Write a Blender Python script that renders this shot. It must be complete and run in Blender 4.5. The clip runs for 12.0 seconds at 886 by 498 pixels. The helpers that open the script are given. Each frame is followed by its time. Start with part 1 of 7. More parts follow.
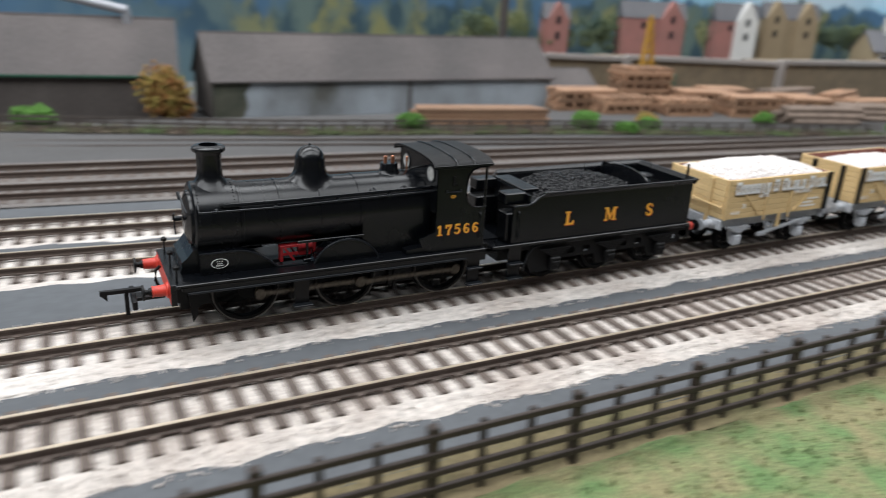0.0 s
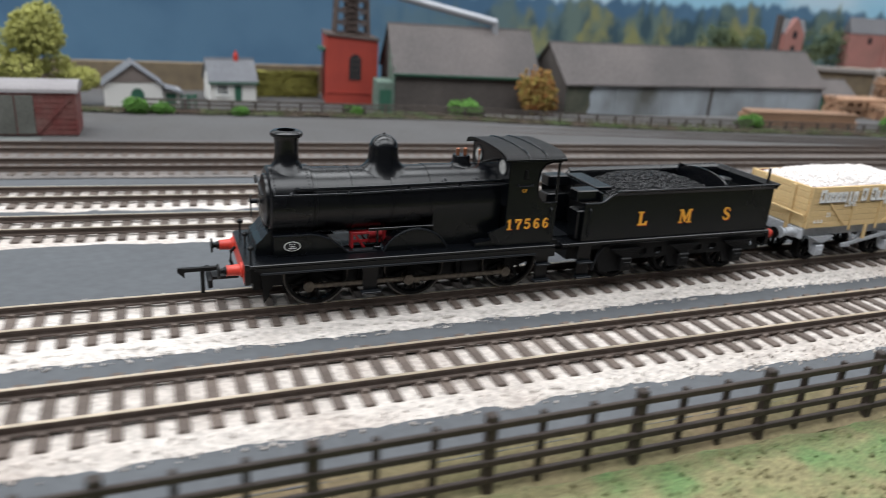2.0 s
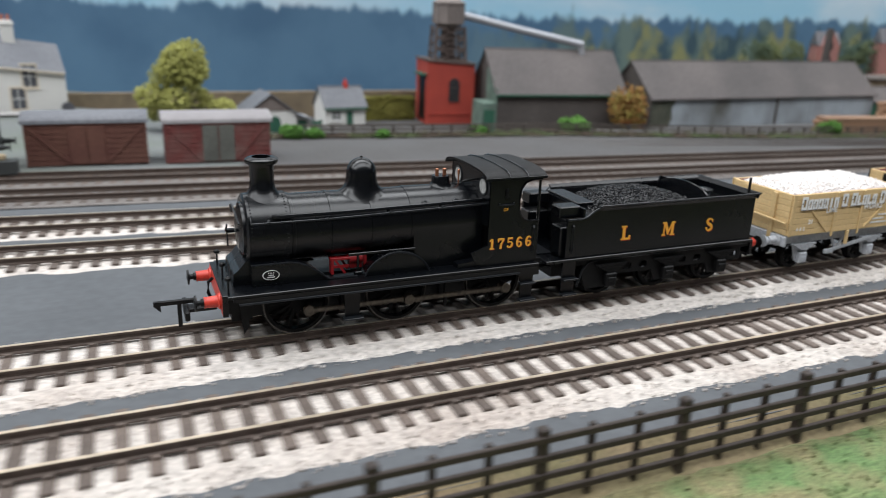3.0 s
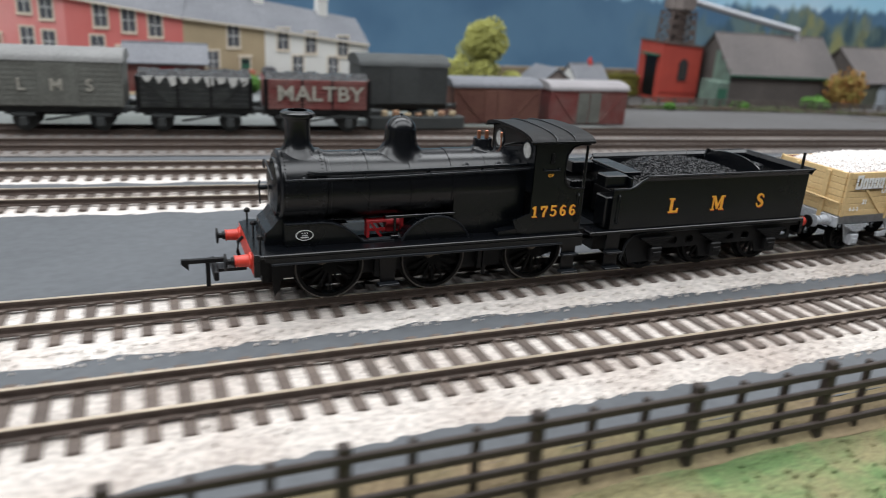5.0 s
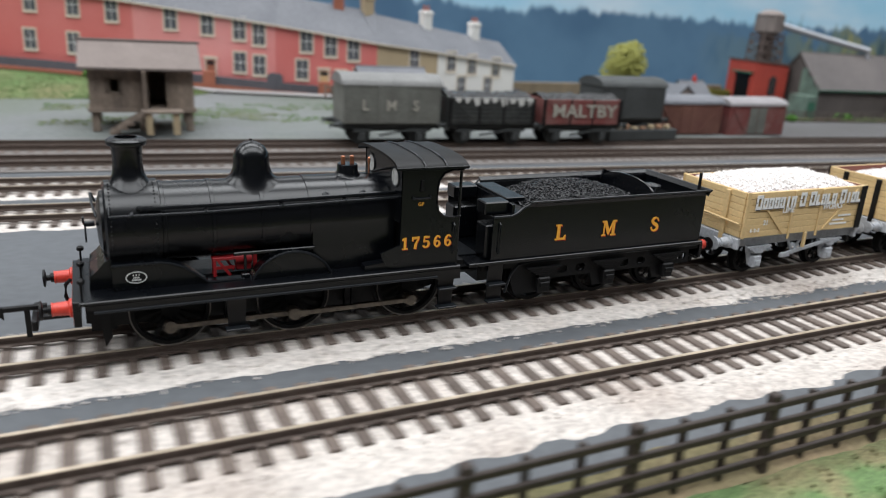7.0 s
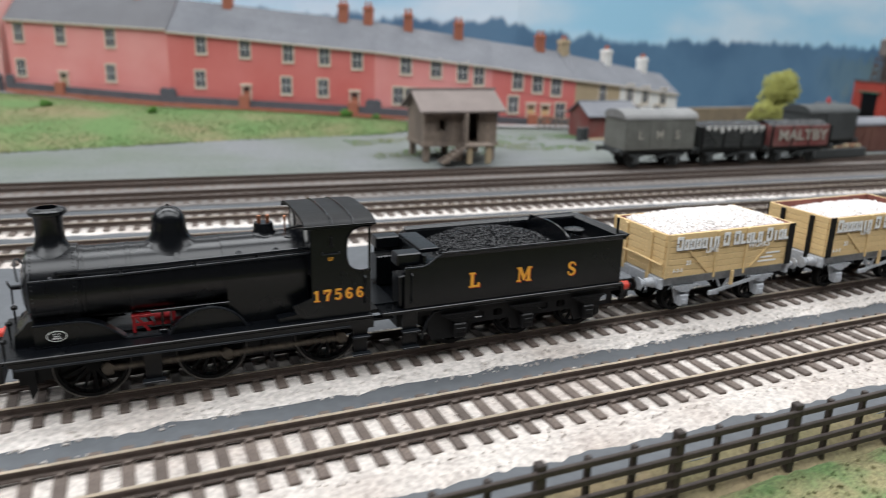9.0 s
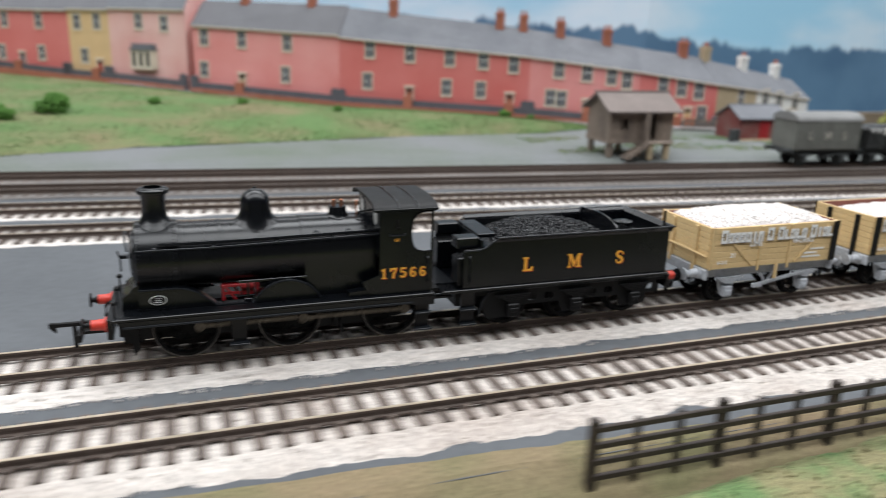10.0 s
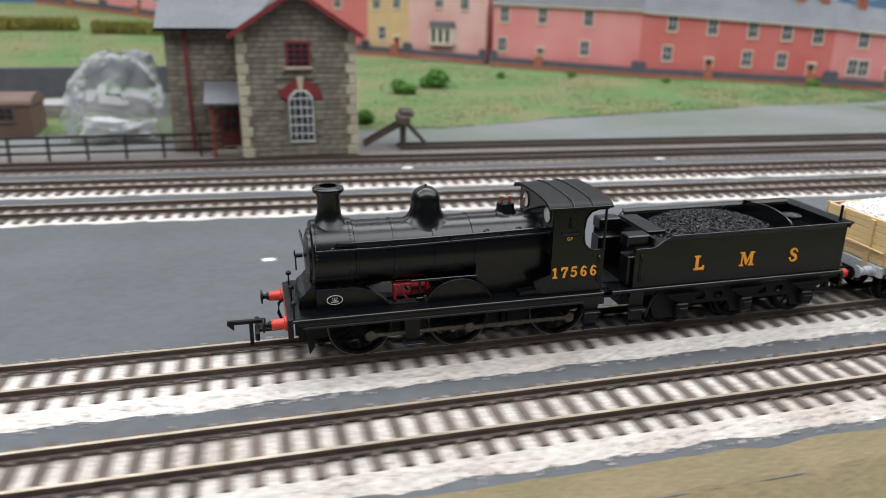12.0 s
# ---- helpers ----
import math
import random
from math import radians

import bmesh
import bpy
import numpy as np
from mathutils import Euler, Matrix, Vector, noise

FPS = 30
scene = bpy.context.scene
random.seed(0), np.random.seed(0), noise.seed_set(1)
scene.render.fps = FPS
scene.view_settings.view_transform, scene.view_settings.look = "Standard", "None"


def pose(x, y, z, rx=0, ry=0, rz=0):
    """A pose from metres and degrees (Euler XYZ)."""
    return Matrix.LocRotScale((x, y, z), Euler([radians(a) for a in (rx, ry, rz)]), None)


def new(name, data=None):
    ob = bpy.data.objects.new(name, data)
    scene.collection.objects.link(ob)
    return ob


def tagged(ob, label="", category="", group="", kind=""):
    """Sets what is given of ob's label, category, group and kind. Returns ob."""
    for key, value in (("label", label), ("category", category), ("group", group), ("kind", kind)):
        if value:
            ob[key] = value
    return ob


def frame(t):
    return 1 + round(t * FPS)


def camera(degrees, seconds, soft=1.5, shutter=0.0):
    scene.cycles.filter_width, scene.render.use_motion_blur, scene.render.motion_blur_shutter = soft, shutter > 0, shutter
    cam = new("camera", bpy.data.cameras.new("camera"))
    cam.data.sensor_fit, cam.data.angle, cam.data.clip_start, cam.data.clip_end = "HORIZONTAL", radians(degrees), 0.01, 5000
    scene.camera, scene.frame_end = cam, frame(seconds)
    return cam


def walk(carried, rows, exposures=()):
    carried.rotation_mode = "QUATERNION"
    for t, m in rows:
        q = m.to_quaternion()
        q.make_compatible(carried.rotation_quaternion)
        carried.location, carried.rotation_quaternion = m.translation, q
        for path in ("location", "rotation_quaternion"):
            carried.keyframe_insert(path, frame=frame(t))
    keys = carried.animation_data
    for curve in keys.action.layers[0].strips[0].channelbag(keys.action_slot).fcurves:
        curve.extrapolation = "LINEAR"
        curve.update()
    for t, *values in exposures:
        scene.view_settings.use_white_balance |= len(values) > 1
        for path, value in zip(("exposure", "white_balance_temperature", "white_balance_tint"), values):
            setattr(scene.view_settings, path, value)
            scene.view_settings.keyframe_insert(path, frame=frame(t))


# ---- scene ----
cam = camera(61.95, 12.0, soft=0.8, shutter=0.5)
cam.data.dof.use_dof = True
cam.data.dof.focus_distance = 0.22
cam.data.dof.aperture_fstop = 16.0
# seconds, x, y, z, yaw, pitch, roll
PATH = [
    (0.0, -0.0220, -0.2175, 0.1002, -26.76, -19.80, -3.04),
    (0.5, -0.0692, -0.2183, 0.0982, -19.11, -20.33, -1.39),
    (1.0, -0.1387, -0.2179, 0.0951, -16.52, -20.32, -1.61),
    (1.5, -0.2277, -0.2173, 0.0935, -16.35, -20.47, -2.45),
    (2.0, -0.2920, -0.2183, 0.0956, -21.14, -19.57, -3.68),
    (2.5, -0.3593, -0.2143, 0.0950, -22.60, -18.56, -3.23),
    (3.0, -0.4203, -0.2149, 0.0950, -23.01, -17.93, -1.98),
    (3.5, -0.4796, -0.2117, 0.0912, -22.59, -17.61, -2.44),
    (3.7, -0.5119, -0.2109, 0.0912, -22.28, -17.65, -2.89),
    (5.5, -0.7272, -0.1997, 0.0841, -21.54, -19.77, -3.45),
    (6.0, -0.7738, -0.1956, 0.0832, -22.26, -19.67, -4.08),
    (6.5, -0.8382, -0.1942, 0.0854, -24.25, -19.22, -4.24),
    (7.0, -0.9002, -0.1953, 0.0876, -25.10, -18.16, -3.36),
    (8.8, -1.1020, -0.2129, 0.1007, -24.08, -16.57, -1.81),
    (9.0, -1.1154, -0.2176, 0.1013, -23.34, -16.60, -1.55),
    (9.5, -1.1564, -0.2291, 0.0976, -21.48, -16.42, -1.68),
    (10.0, -1.2443, -0.2369, 0.1009, -19.14, -16.42, -1.76),
    (10.5, -1.3127, -0.2266, 0.1018, -17.35, -17.32, -1.95),
    (11.0, -1.3899, -0.2181, 0.1013, -16.54, -18.71, -2.38),
    (11.5, -1.4766, -0.2210, 0.1039, -13.19, -18.61, -1.25),
    (12.0, -1.5549, -0.2181, 0.1073, -14.55, -18.92, -0.65),
]
walk(cam, [(r[0], pose(r[1], r[2], r[3], 90 + r[5], r[6], r[4])) for r in PATH])
# the train's place along its track: seconds, x of the buffer beam
TRAIN = [
    (0.0, 0.0000),
    (0.5, -0.0664),
    (1.0, -0.1334),
    (1.5, -0.2011),
    (2.0, -0.2688),
    (2.5, -0.3352),
    (3.0, -0.3992),
    (3.5, -0.4631),
    (3.7, -0.4887),
    (5.5, -0.7194),
    (6.0, -0.7834),
    (6.5, -0.8463),
    (7.0, -0.9068),
    (8.8, -1.1257),
    (9.0, -1.1498),
    (9.5, -1.2092),
    (10.0, -1.2686),
    (10.5, -1.3342),
    (11.0, -1.4019),
    (11.5, -1.4744),
    (12.0, -1.5479),
]

# ---- light: an assumed hall with long ceiling lamps out of view, daylight-white ----
world = bpy.data.worlds.new("hall")
scene.world = world
world.use_nodes = True
world.node_tree.nodes["Background"].inputs[0].default_value = (0.80, 0.86, 0.95, 1)
world.node_tree.nodes["Background"].inputs[1].default_value = 0.25
scene.view_settings.exposure = 0.0


def ceiling_lamp(x, y, power, wide=0.9, long=2.6):
    data = bpy.data.lights.new("ceiling_lamp", "AREA")
    data.shape, data.size, data.size_y = "RECTANGLE", long, wide
    data.energy, data.color = power, (0.94, 0.968, 1.0)
    lamp = new("ceiling_lamp", data)
    lamp.matrix_world = pose(x, y, 2.35)
    return tagged(lamp, "assumed long white ceiling lamp, out of view", "lamp", "ceiling lamps", "structure")


for lx in (-3.4, -0.6, 2.2):
    ceiling_lamp(lx, -0.95, 62 if lx < 2 else 48, 1.4)
    ceiling_lamp(lx, 0.75, 54 if lx < 2 else 36)
    # extra row added beyond the back board for glints on rails and roofs
    ceiling_lamp(lx, 3.2, 24)


# ---- materials ----
def material(name, colour, rough=0.6, metal=0.0, vary=0.2, size=20.0, bump=0.0, fine=200.0, second=None, mix=0.5, contrast=1.0, spec=0.5, stretch=None, per_object=0.0):
    """A surface with stains of `size` mm and grain of `fine` per metre; second: another colour that shows in patches."""
    m = bpy.data.materials.new(name)
    m.use_nodes = True
    t = m.node_tree
    n, link = t.nodes, t.links.new
    b = n["Principled BSDF"]
    b.inputs["Roughness"].default_value, b.inputs["Metallic"].default_value = rough, metal
    b.inputs["Specular IOR Level"].default_value = spec
    co = n.new("ShaderNodeTexCoord").outputs["Object"]
    if stretch:
        mp = n.new("ShaderNodeMapping")
        mp.inputs["Scale"].default_value = stretch
        link(co, mp.inputs[0])
        co = mp.outputs[0]
    big, small = n.new("ShaderNodeTexNoise"), n.new("ShaderNodeTexNoise")
    big.inputs["Scale"].default_value, big.inputs["Detail"].default_value = 1000.0 / size, 5
    small.inputs["Scale"].default_value, small.inputs["Detail"].default_value = fine * 5, 3
    link(co, big.inputs["Vector"])
    link(co, small.inputs["Vector"])
    ramp = n.new("ShaderNodeMapRange")
    ramp.inputs[1].default_value, ramp.inputs[2].default_value = mix - 0.22 / contrast, mix + 0.22 / contrast
    link(big.outputs[0], ramp.inputs[0])
    other = second or tuple(c * (1 - vary) for c in colour)
    blend = n.new("ShaderNodeMix")
    blend.data_type = "RGBA"
    blend.inputs[6].default_value, blend.inputs[7].default_value = (*colour, 1), (*other, 1)
    link(ramp.outputs[0], blend.inputs[0])
    grain = n.new("ShaderNodeMapRange")
    grain.inputs[1].default_value, grain.inputs[2].default_value = 0.3, 0.7
    grain.inputs[3].default_value, grain.inputs[4].default_value = 1 - vary, 1 + vary
    link(small.outputs[0], grain.inputs[0])
    last = grain.outputs[0]
    if per_object:
        info, times, rr = n.new("ShaderNodeObjectInfo"), n.new("ShaderNodeMath"), n.new("ShaderNodeMapRange")
        rr.inputs[3].default_value, rr.inputs[4].default_value = 1 - per_object, 1 + per_object
        link(info.outputs["Random"], rr.inputs[0])
        times.operation = "MULTIPLY"
        link(last, times.inputs[0])
        link(rr.outputs[0], times.inputs[1])
        last = times.outputs[0]
    mul = n.new("ShaderNodeVectorMath")
    mul.operation = "SCALE"
    link(blend.outputs[2], mul.inputs[0])
    link(last, mul.inputs["Scale"])
    link(mul.outputs[0], b.inputs["Base Color"])
    rv = n.new("ShaderNodeMapRange")
    rv.inputs[3].default_value, rv.inputs[4].default_value = max(0.02, rough - 0.1), min(1, rough + 0.1)
    link(big.outputs[0], rv.inputs[0])
    link(rv.outputs[0], b.inputs["Roughness"])
    if bump:
        bp = n.new("ShaderNodeBump")
        bp.inputs["Strength"].default_value, bp.inputs["Distance"].default_value = min(1.0, bump), 0.0006 * max(1.0, bump)
        link(small.outputs[0], bp.inputs["Height"])
        link(bp.outputs[0], b.inputs["Normal"])
    return m


BLACK = material("satin_black", (0.0020, 0.0026, 0.0038), 0.27, vary=0.2, size=30, fine=120, bump=0.006, spec=0.48)
DULL_BLACK = material("dull_black", (0.0040, 0.0040, 0.0045), 0.5, vary=0.3, size=12, bump=0.1, spec=0.28)
WHEEL_BLACK = material("wheel_black", (0.0030, 0.0030, 0.0032), 0.6, vary=0.3, size=8, spec=0.18)
# coloured lighter than the satin black so beads and rivets seem to glint
STEEL_GLINT = material("glint_black", (0.011, 0.013, 0.016), 0.34, 0.2, vary=0.3, size=8)
RED = material("buffer_red", (0.58, 0.050, 0.030), 0.45, vary=0.12, size=6)
DARK_RED = material("gear_red", (0.30, 0.012, 0.016), 0.45, vary=0.15, size=6)
COPPER = material("copper", (0.55, 0.23, 0.13), 0.35, 0.8, vary=0.15, size=3)
ROD = material("rod_steel", (0.21, 0.175, 0.135), 0.4, 0.25, vary=0.35, size=6)
TYRE = material("tyre_steel", (0.13, 0.12, 0.11), 0.32, 0.8, vary=0.2, size=6)
GOLD = material("yellow_paint", (0.86, 0.40, 0.045), 0.5, vary=0.08, size=5)
SHADE_RED = material("red_shading", (0.50, 0.040, 0.012), 0.5, vary=0.1, size=5)
WHITE = material("white_paint", (0.80, 0.80, 0.78), 0.55, vary=0.08, size=4)
LETTER = material("worn_white", (0.40, 0.385, 0.33), 0.7, vary=0.3, size=4)
COAL = material("coal", (0.012, 0.0125, 0.014), 0.18, vary=0.4, size=2, bump=0.5, fine=300, spec=0.36)
PANE_GREY = material("grey_glass", (0.11, 0.115, 0.13), 0.12, vary=0.35, size=9)
GLASS_DARK = material("dark_glass", (0.02, 0.025, 0.03), 0.08, vary=0.1, size=8)
WAGON_BUFF = material("buff_paint", (0.66, 0.475, 0.235), 0.55, vary=0.07, size=9, bump=0.08, per_object=0.05)
WAGON_GREY = material("wagon_grey", (0.44, 0.46, 0.49), 0.5, vary=0.16, size=7)
WAGON_IN = material("wagon_inside_red", (0.20, 0.062, 0.042), 0.7, vary=0.2, size=9)
STONE_LOAD = material("crushed_limestone", (0.79, 0.755, 0.735), 0.85, vary=0.10, size=3, bump=0.6, fine=260, second=(0.72, 0.66, 0.62), mix=0.62)
BALLAST = material("pale_ballast", (0.555, 0.512, 0.475), 0.9, vary=0.28, size=38, bump=1.0, fine=130, second=(0.43, 0.375, 0.335), mix=0.62, contrast=1.6)
WORN_BALLAST = material("worn_ballast", (0.475, 0.432, 0.395), 0.9, vary=0.28, size=30, bump=1.0, fine=130, second=(0.36, 0.31, 0.275), mix=0.56, contrast=1.6)
DARK_BALLAST = material("sooty_ballast", (0.175, 0.155, 0.142), 0.9, vary=0.35, size=40, bump=0.8, fine=170, second=(0.115, 0.105, 0.10))
BOARD = material("painted_board", (0.085, 0.091, 0.099), 0.75, vary=0.10, size=70, bump=0.12, fine=60, second=(0.068, 0.073, 0.080), mix=0.55)
YARD = material("yard_grey", (0.145, 0.152, 0.155), 0.85, vary=0.14, size=110, bump=0.25, fine=90, second=(0.105, 0.125, 0.098), mix=0.55, contrast=1.3)
SLEEPER = material("sleeper_brown", (0.115, 0.088, 0.073), 0.75, vary=0.25, size=5, bump=0.2, per_object=0.22)
RAIL = material("rail_brown", (0.085, 0.060, 0.048), 0.6, vary=0.25, size=25, bump=0.08)
RAIL_TOP = material("rail_head", (0.62, 0.52, 0.40), 0.30, 0.55, vary=0.2, size=60, stretch=(0.2, 1, 1))
FENCE = material("fence_brown", (0.034, 0.023, 0.018), 0.62, vary=0.25, size=6, bump=0.15, per_object=0.12)
FENCE_GREY = material("fence_grey", (0.10, 0.082, 0.072), 0.8, vary=0.3, size=10, per_object=0.2)
SOIL = material("bank_soil", (0.20, 0.145, 0.085), 0.95, vary=0.22, size=26, bump=0.8, fine=150, second=(0.135, 0.125, 0.06))
GRASS_FRONT = material("front_grass", (0.105, 0.175, 0.062), 0.9, vary=0.4, size=13, bump=1.0, fine=230, second=(0.205, 0.185, 0.092), mix=0.48, contrast=1.8)
GRASS = material("bank_grass", (0.08, 0.145, 0.042), 0.92, vary=0.35, size=60, bump=1.0, fine=120, second=(0.16, 0.140, 0.068), mix=0.53, contrast=1.5)
WEEDS = material("weeds", (0.075, 0.105, 0.038), 0.92, vary=0.4, size=22, bump=0.8, fine=150, second=(0.085, 0.062, 0.045), mix=0.48, contrast=1.8)
FLOCK = material("flock_grass", (0.085, 0.155, 0.045), 0.95, vary=0.35, size=45, bump=0.6, second=(0.15, 0.155, 0.07), mix=0.55, contrast=1.4)
BUSH = material("bush_green", (0.085, 0.215, 0.030), 0.85, vary=0.35, size=8, bump=0.6)
BUSH_RUST = material("autumn_leaves", (0.235, 0.195, 0.04), 0.85, vary=0.35, size=8, second=(0.27, 0.10, 0.03), mix=0.5, contrast=1.5, bump=0.5)
TREE_LEAF = material("pale_yellow_green", (0.42, 0.42, 0.12), 0.85, vary=0.3, size=12, bump=0.5)
HEDGE = material("hedge_olive", (0.20, 0.185, 0.035), 0.9, vary=0.4, size=7, bump=0.8)
BARK = material("bark", (0.085, 0.07, 0.055), 0.9, vary=0.3, size=6, bump=0.5)
ROOF_GREY = material("felt_roof", (0.112, 0.097, 0.094), 0.85, vary=0.18, size=70, bump=0.25, fine=80, second=(0.080, 0.072, 0.071), contrast=1.3)
SLATE = material("slate_roof", (0.150, 0.155, 0.170), 0.75, vary=0.16, size=40, bump=0.25, fine=90, second=(0.115, 0.12, 0.135))
DARK_SLATE = material("dark_slate", (0.12, 0.12, 0.13), 0.75, vary=0.14, size=30, bump=0.2)
LEAD_ROOF = material("pale_tin_roof", (0.25, 0.235, 0.24), 0.7, vary=0.14, size=25, bump=0.1)
PINK = material("pink_brick", (0.75, 0.34, 0.325), 0.85, vary=0.10, size=60, bump=0.1, second=(0.67, 0.215, 0.20), contrast=0.8)
PALE_PINK = material("pale_pink_brick", (0.76, 0.50, 0.47), 0.85, vary=0.08, size=60, bump=0.1, second=(0.64, 0.30, 0.27))
REDBRICK = material("red_brick", (0.65, 0.205, 0.19), 0.85, vary=0.10, size=60, bump=0.1, second=(0.57, 0.13, 0.115), contrast=0.8)
RENDER_WHITE = material("white_render", (0.72, 0.71, 0.68), 0.8, vary=0.08, size=25, bump=0.1)
RENDER_TAN = material("tan_render", (0.42, 0.33, 0.21), 0.85, vary=0.12, size=25)
CREAM = material("cream_render", (0.68, 0.47, 0.25), 0.85, vary=0.1, size=25)
TRIM = material("cream_trim", (0.68, 0.60, 0.49), 0.8, vary=0.1, size=12)
DARKSTONE = material("dark_plinth", (0.10, 0.10, 0.115), 0.85, vary=0.25, size=12, bump=0.3)
ORANGE = material("orange_brick", (0.36, 0.125, 0.075), 0.85, vary=0.15, size=12)
STONE = material("rubble_stone", (0.245, 0.215, 0.165), 0.9, vary=0.22, size=10, bump=0.6, second=(0.165, 0.15, 0.125), per_object=0.22)
MORTAR = material("stone_mortar", (0.165, 0.15, 0.12), 0.95, vary=0.2, size=10, bump=0.4)
QUOIN = material("quoin_stone", (0.50, 0.45, 0.33), 0.85, vary=0.2, size=6, bump=0.3, per_object=0.12)
BARGE_RED = material("maroon_paint", (0.22, 0.028, 0.032), 0.6, vary=0.15, size=8)
GREEN_PAINT = material("green_paint", (0.03, 0.12, 0.075), 0.6, vary=0.2, size=8)
DARK_YARD = material("sooty_yard", (0.074, 0.072, 0.073), 0.85, vary=0.16, size=60, bump=0.3, fine=90, second=(0.062, 0.058, 0.056), mix=0.52)
FAR_PINK = material("dull_far_brick", (0.40, 0.175, 0.15), 0.85, vary=0.12, size=25, second=(0.30, 0.15, 0.13))
FAR_CREAM = material("dull_far_cream", (0.34, 0.26, 0.16), 0.85, vary=0.12, size=25)
SHED_GREEN = material("faded_green", (0.15, 0.23, 0.185), 0.8, vary=0.25, size=12, second=(0.09, 0.12, 0.10))
DARK_GREEN = material("patchy_dark_green", (0.055, 0.062, 0.045), 0.9, vary=0.3, size=16, bump=0.3, second=(0.10, 0.10, 0.075), contrast=1.4)
SHED_DARK = material("tarred_board", (0.062, 0.052, 0.048), 0.85, vary=0.3, size=25, bump=0.2, stretch=(1, 1, 0.3), second=(0.095, 0.082, 0.075))
TIN = material("weathered_tin", (0.36, 0.40, 0.44), 0.72, vary=0.15, size=60, bump=0.2, second=(0.11, 0.11, 0.10), mix=0.57, contrast=1.5, stretch=(1, 1, 0.7))
PIPE = material("grey_pipe", (0.40, 0.41, 0.44), 0.5, 0.3, vary=0.1, size=15)
RED_TOWER = material("tower_red", (0.43, 0.058, 0.036), 0.75, vary=0.12, size=22, second=(0.33, 0.045, 0.032))
HOPPER_WOOD = material("hopper_boards", (0.235, 0.20, 0.185), 0.85, vary=0.2, size=14, second=(0.16, 0.135, 0.125), stretch=(1, 1, 0.3))
TOWER_WOOD = material("tower_brown", (0.115, 0.085, 0.075), 0.85, vary=0.3, size=10)
HUT_WOOD = material("weathered_wood", (0.235, 0.185, 0.145), 0.9, vary=0.3, size=10, bump=0.3, second=(0.15, 0.12, 0.10), stretch=(1, 1, 0.25), per_object=0.18)
HUT_ROOF = material("hut_roof", (0.205, 0.17, 0.155), 0.9, vary=0.15, size=16, bump=0.2)
TIMBER = material("sawn_timber", (0.36, 0.215, 0.13), 0.8, vary=0.2, size=9, bump=0.2, second=(0.27, 0.15, 0.09), per_object=0.35, stretch=(0.3, 1, 1))
GREY_WOOD = material("old_timber", (0.22, 0.165, 0.13), 0.9, vary=0.3, size=9, per_object=0.2)
VAN_GREY = material("van_grey", (0.155, 0.16, 0.142), 0.75, vary=0.22, size=18, second=(0.10, 0.10, 0.088))
VAN_DARK = material("van_dark_grey", (0.045, 0.05, 0.05), 0.7, vary=0.25, size=14)
VAN_BROWN = material("van_bauxite", (0.15, 0.066, 0.046), 0.75, vary=0.2, size=14, second=(0.12, 0.045, 0.035))
VAN_RED = material("van_crimson", (0.165, 0.042, 0.038), 0.75, vary=0.25, size=14, second=(0.19, 0.115, 0.10), mix=0.62)
VAN_ROOF = material("van_roof", (0.20, 0.20, 0.195), 0.75, vary=0.2, size=20)
TAR_BLACK = material("tar_wagon_black", (0.016, 0.018, 0.018), 0.45, vary=0.3, size=10, second=(0.05, 0.055, 0.05), mix=0.62)
SPILL = material("white_spill", (0.60, 0.60, 0.57), 0.7, vary=0.2, size=6)
WALL_STONE = material("retaining_wall", (0.235, 0.18, 0.115), 0.9, vary=0.18, size=12, bump=0.5, second=(0.16, 0.125, 0.085))
WALL_CAP = material("wall_coping", (0.33, 0.30, 0.28), 0.85, vary=0.12, size=20)
CRANE = material("crane_yellow", (0.48, 0.26, 0.025), 0.6, vary=0.12, size=10)
ROAD = material("pale_road", (0.30, 0.29, 0.285), 0.85, vary=0.1, size=40, bump=0.1)
PATH_SOIL = material("path_soil", (0.26, 0.175, 0.125), 0.9, vary=0.2, size=20)
CEILING = material("hall_ceiling", (0.75, 0.75, 0.75), 0.8, vary=0.05, size=900)
PALE_REFLECTOR = material("pale_reflector_wall", (0.70, 0.71, 0.72), 0.8, vary=0.05, size=900)
HALL = material("hall_wall", (0.12, 0.12, 0.125), 0.8, vary=0.05, size=900)
HALL_FLOOR = material("hall_floor", (0.10, 0.10, 0.105), 0.6, vary=0.1, size=500)
CARRIAGE = material("carriage_brown", (0.135, 0.085, 0.062), 0.6, vary=0.15, size=10)


def foil():
    m = bpy.data.materials.new("clear_plastic")
    m.use_nodes = True
    b = m.node_tree.nodes["Principled BSDF"]
    b.inputs["Base Color"].default_value = (0.74, 0.76, 0.79, 1)
    b.inputs["Roughness"].default_value = 0.12
    b.inputs["Transmission Weight"].default_value = 0.82
    b.inputs["IOR"].default_value = 1.12
    return m


def window_glass():
    m = bpy.data.materials.new("clear_glass")
    m.use_nodes = True
    b = m.node_tree.nodes["Principled BSDF"]
    b.inputs["Base Color"].default_value = (0.95, 0.97, 0.97, 1)
    b.inputs["Roughness"].default_value = 0.03
    b.inputs["Transmission Weight"].default_value = 0.9
    return m


PLASTIC, GLASS = foil(), window_glass()


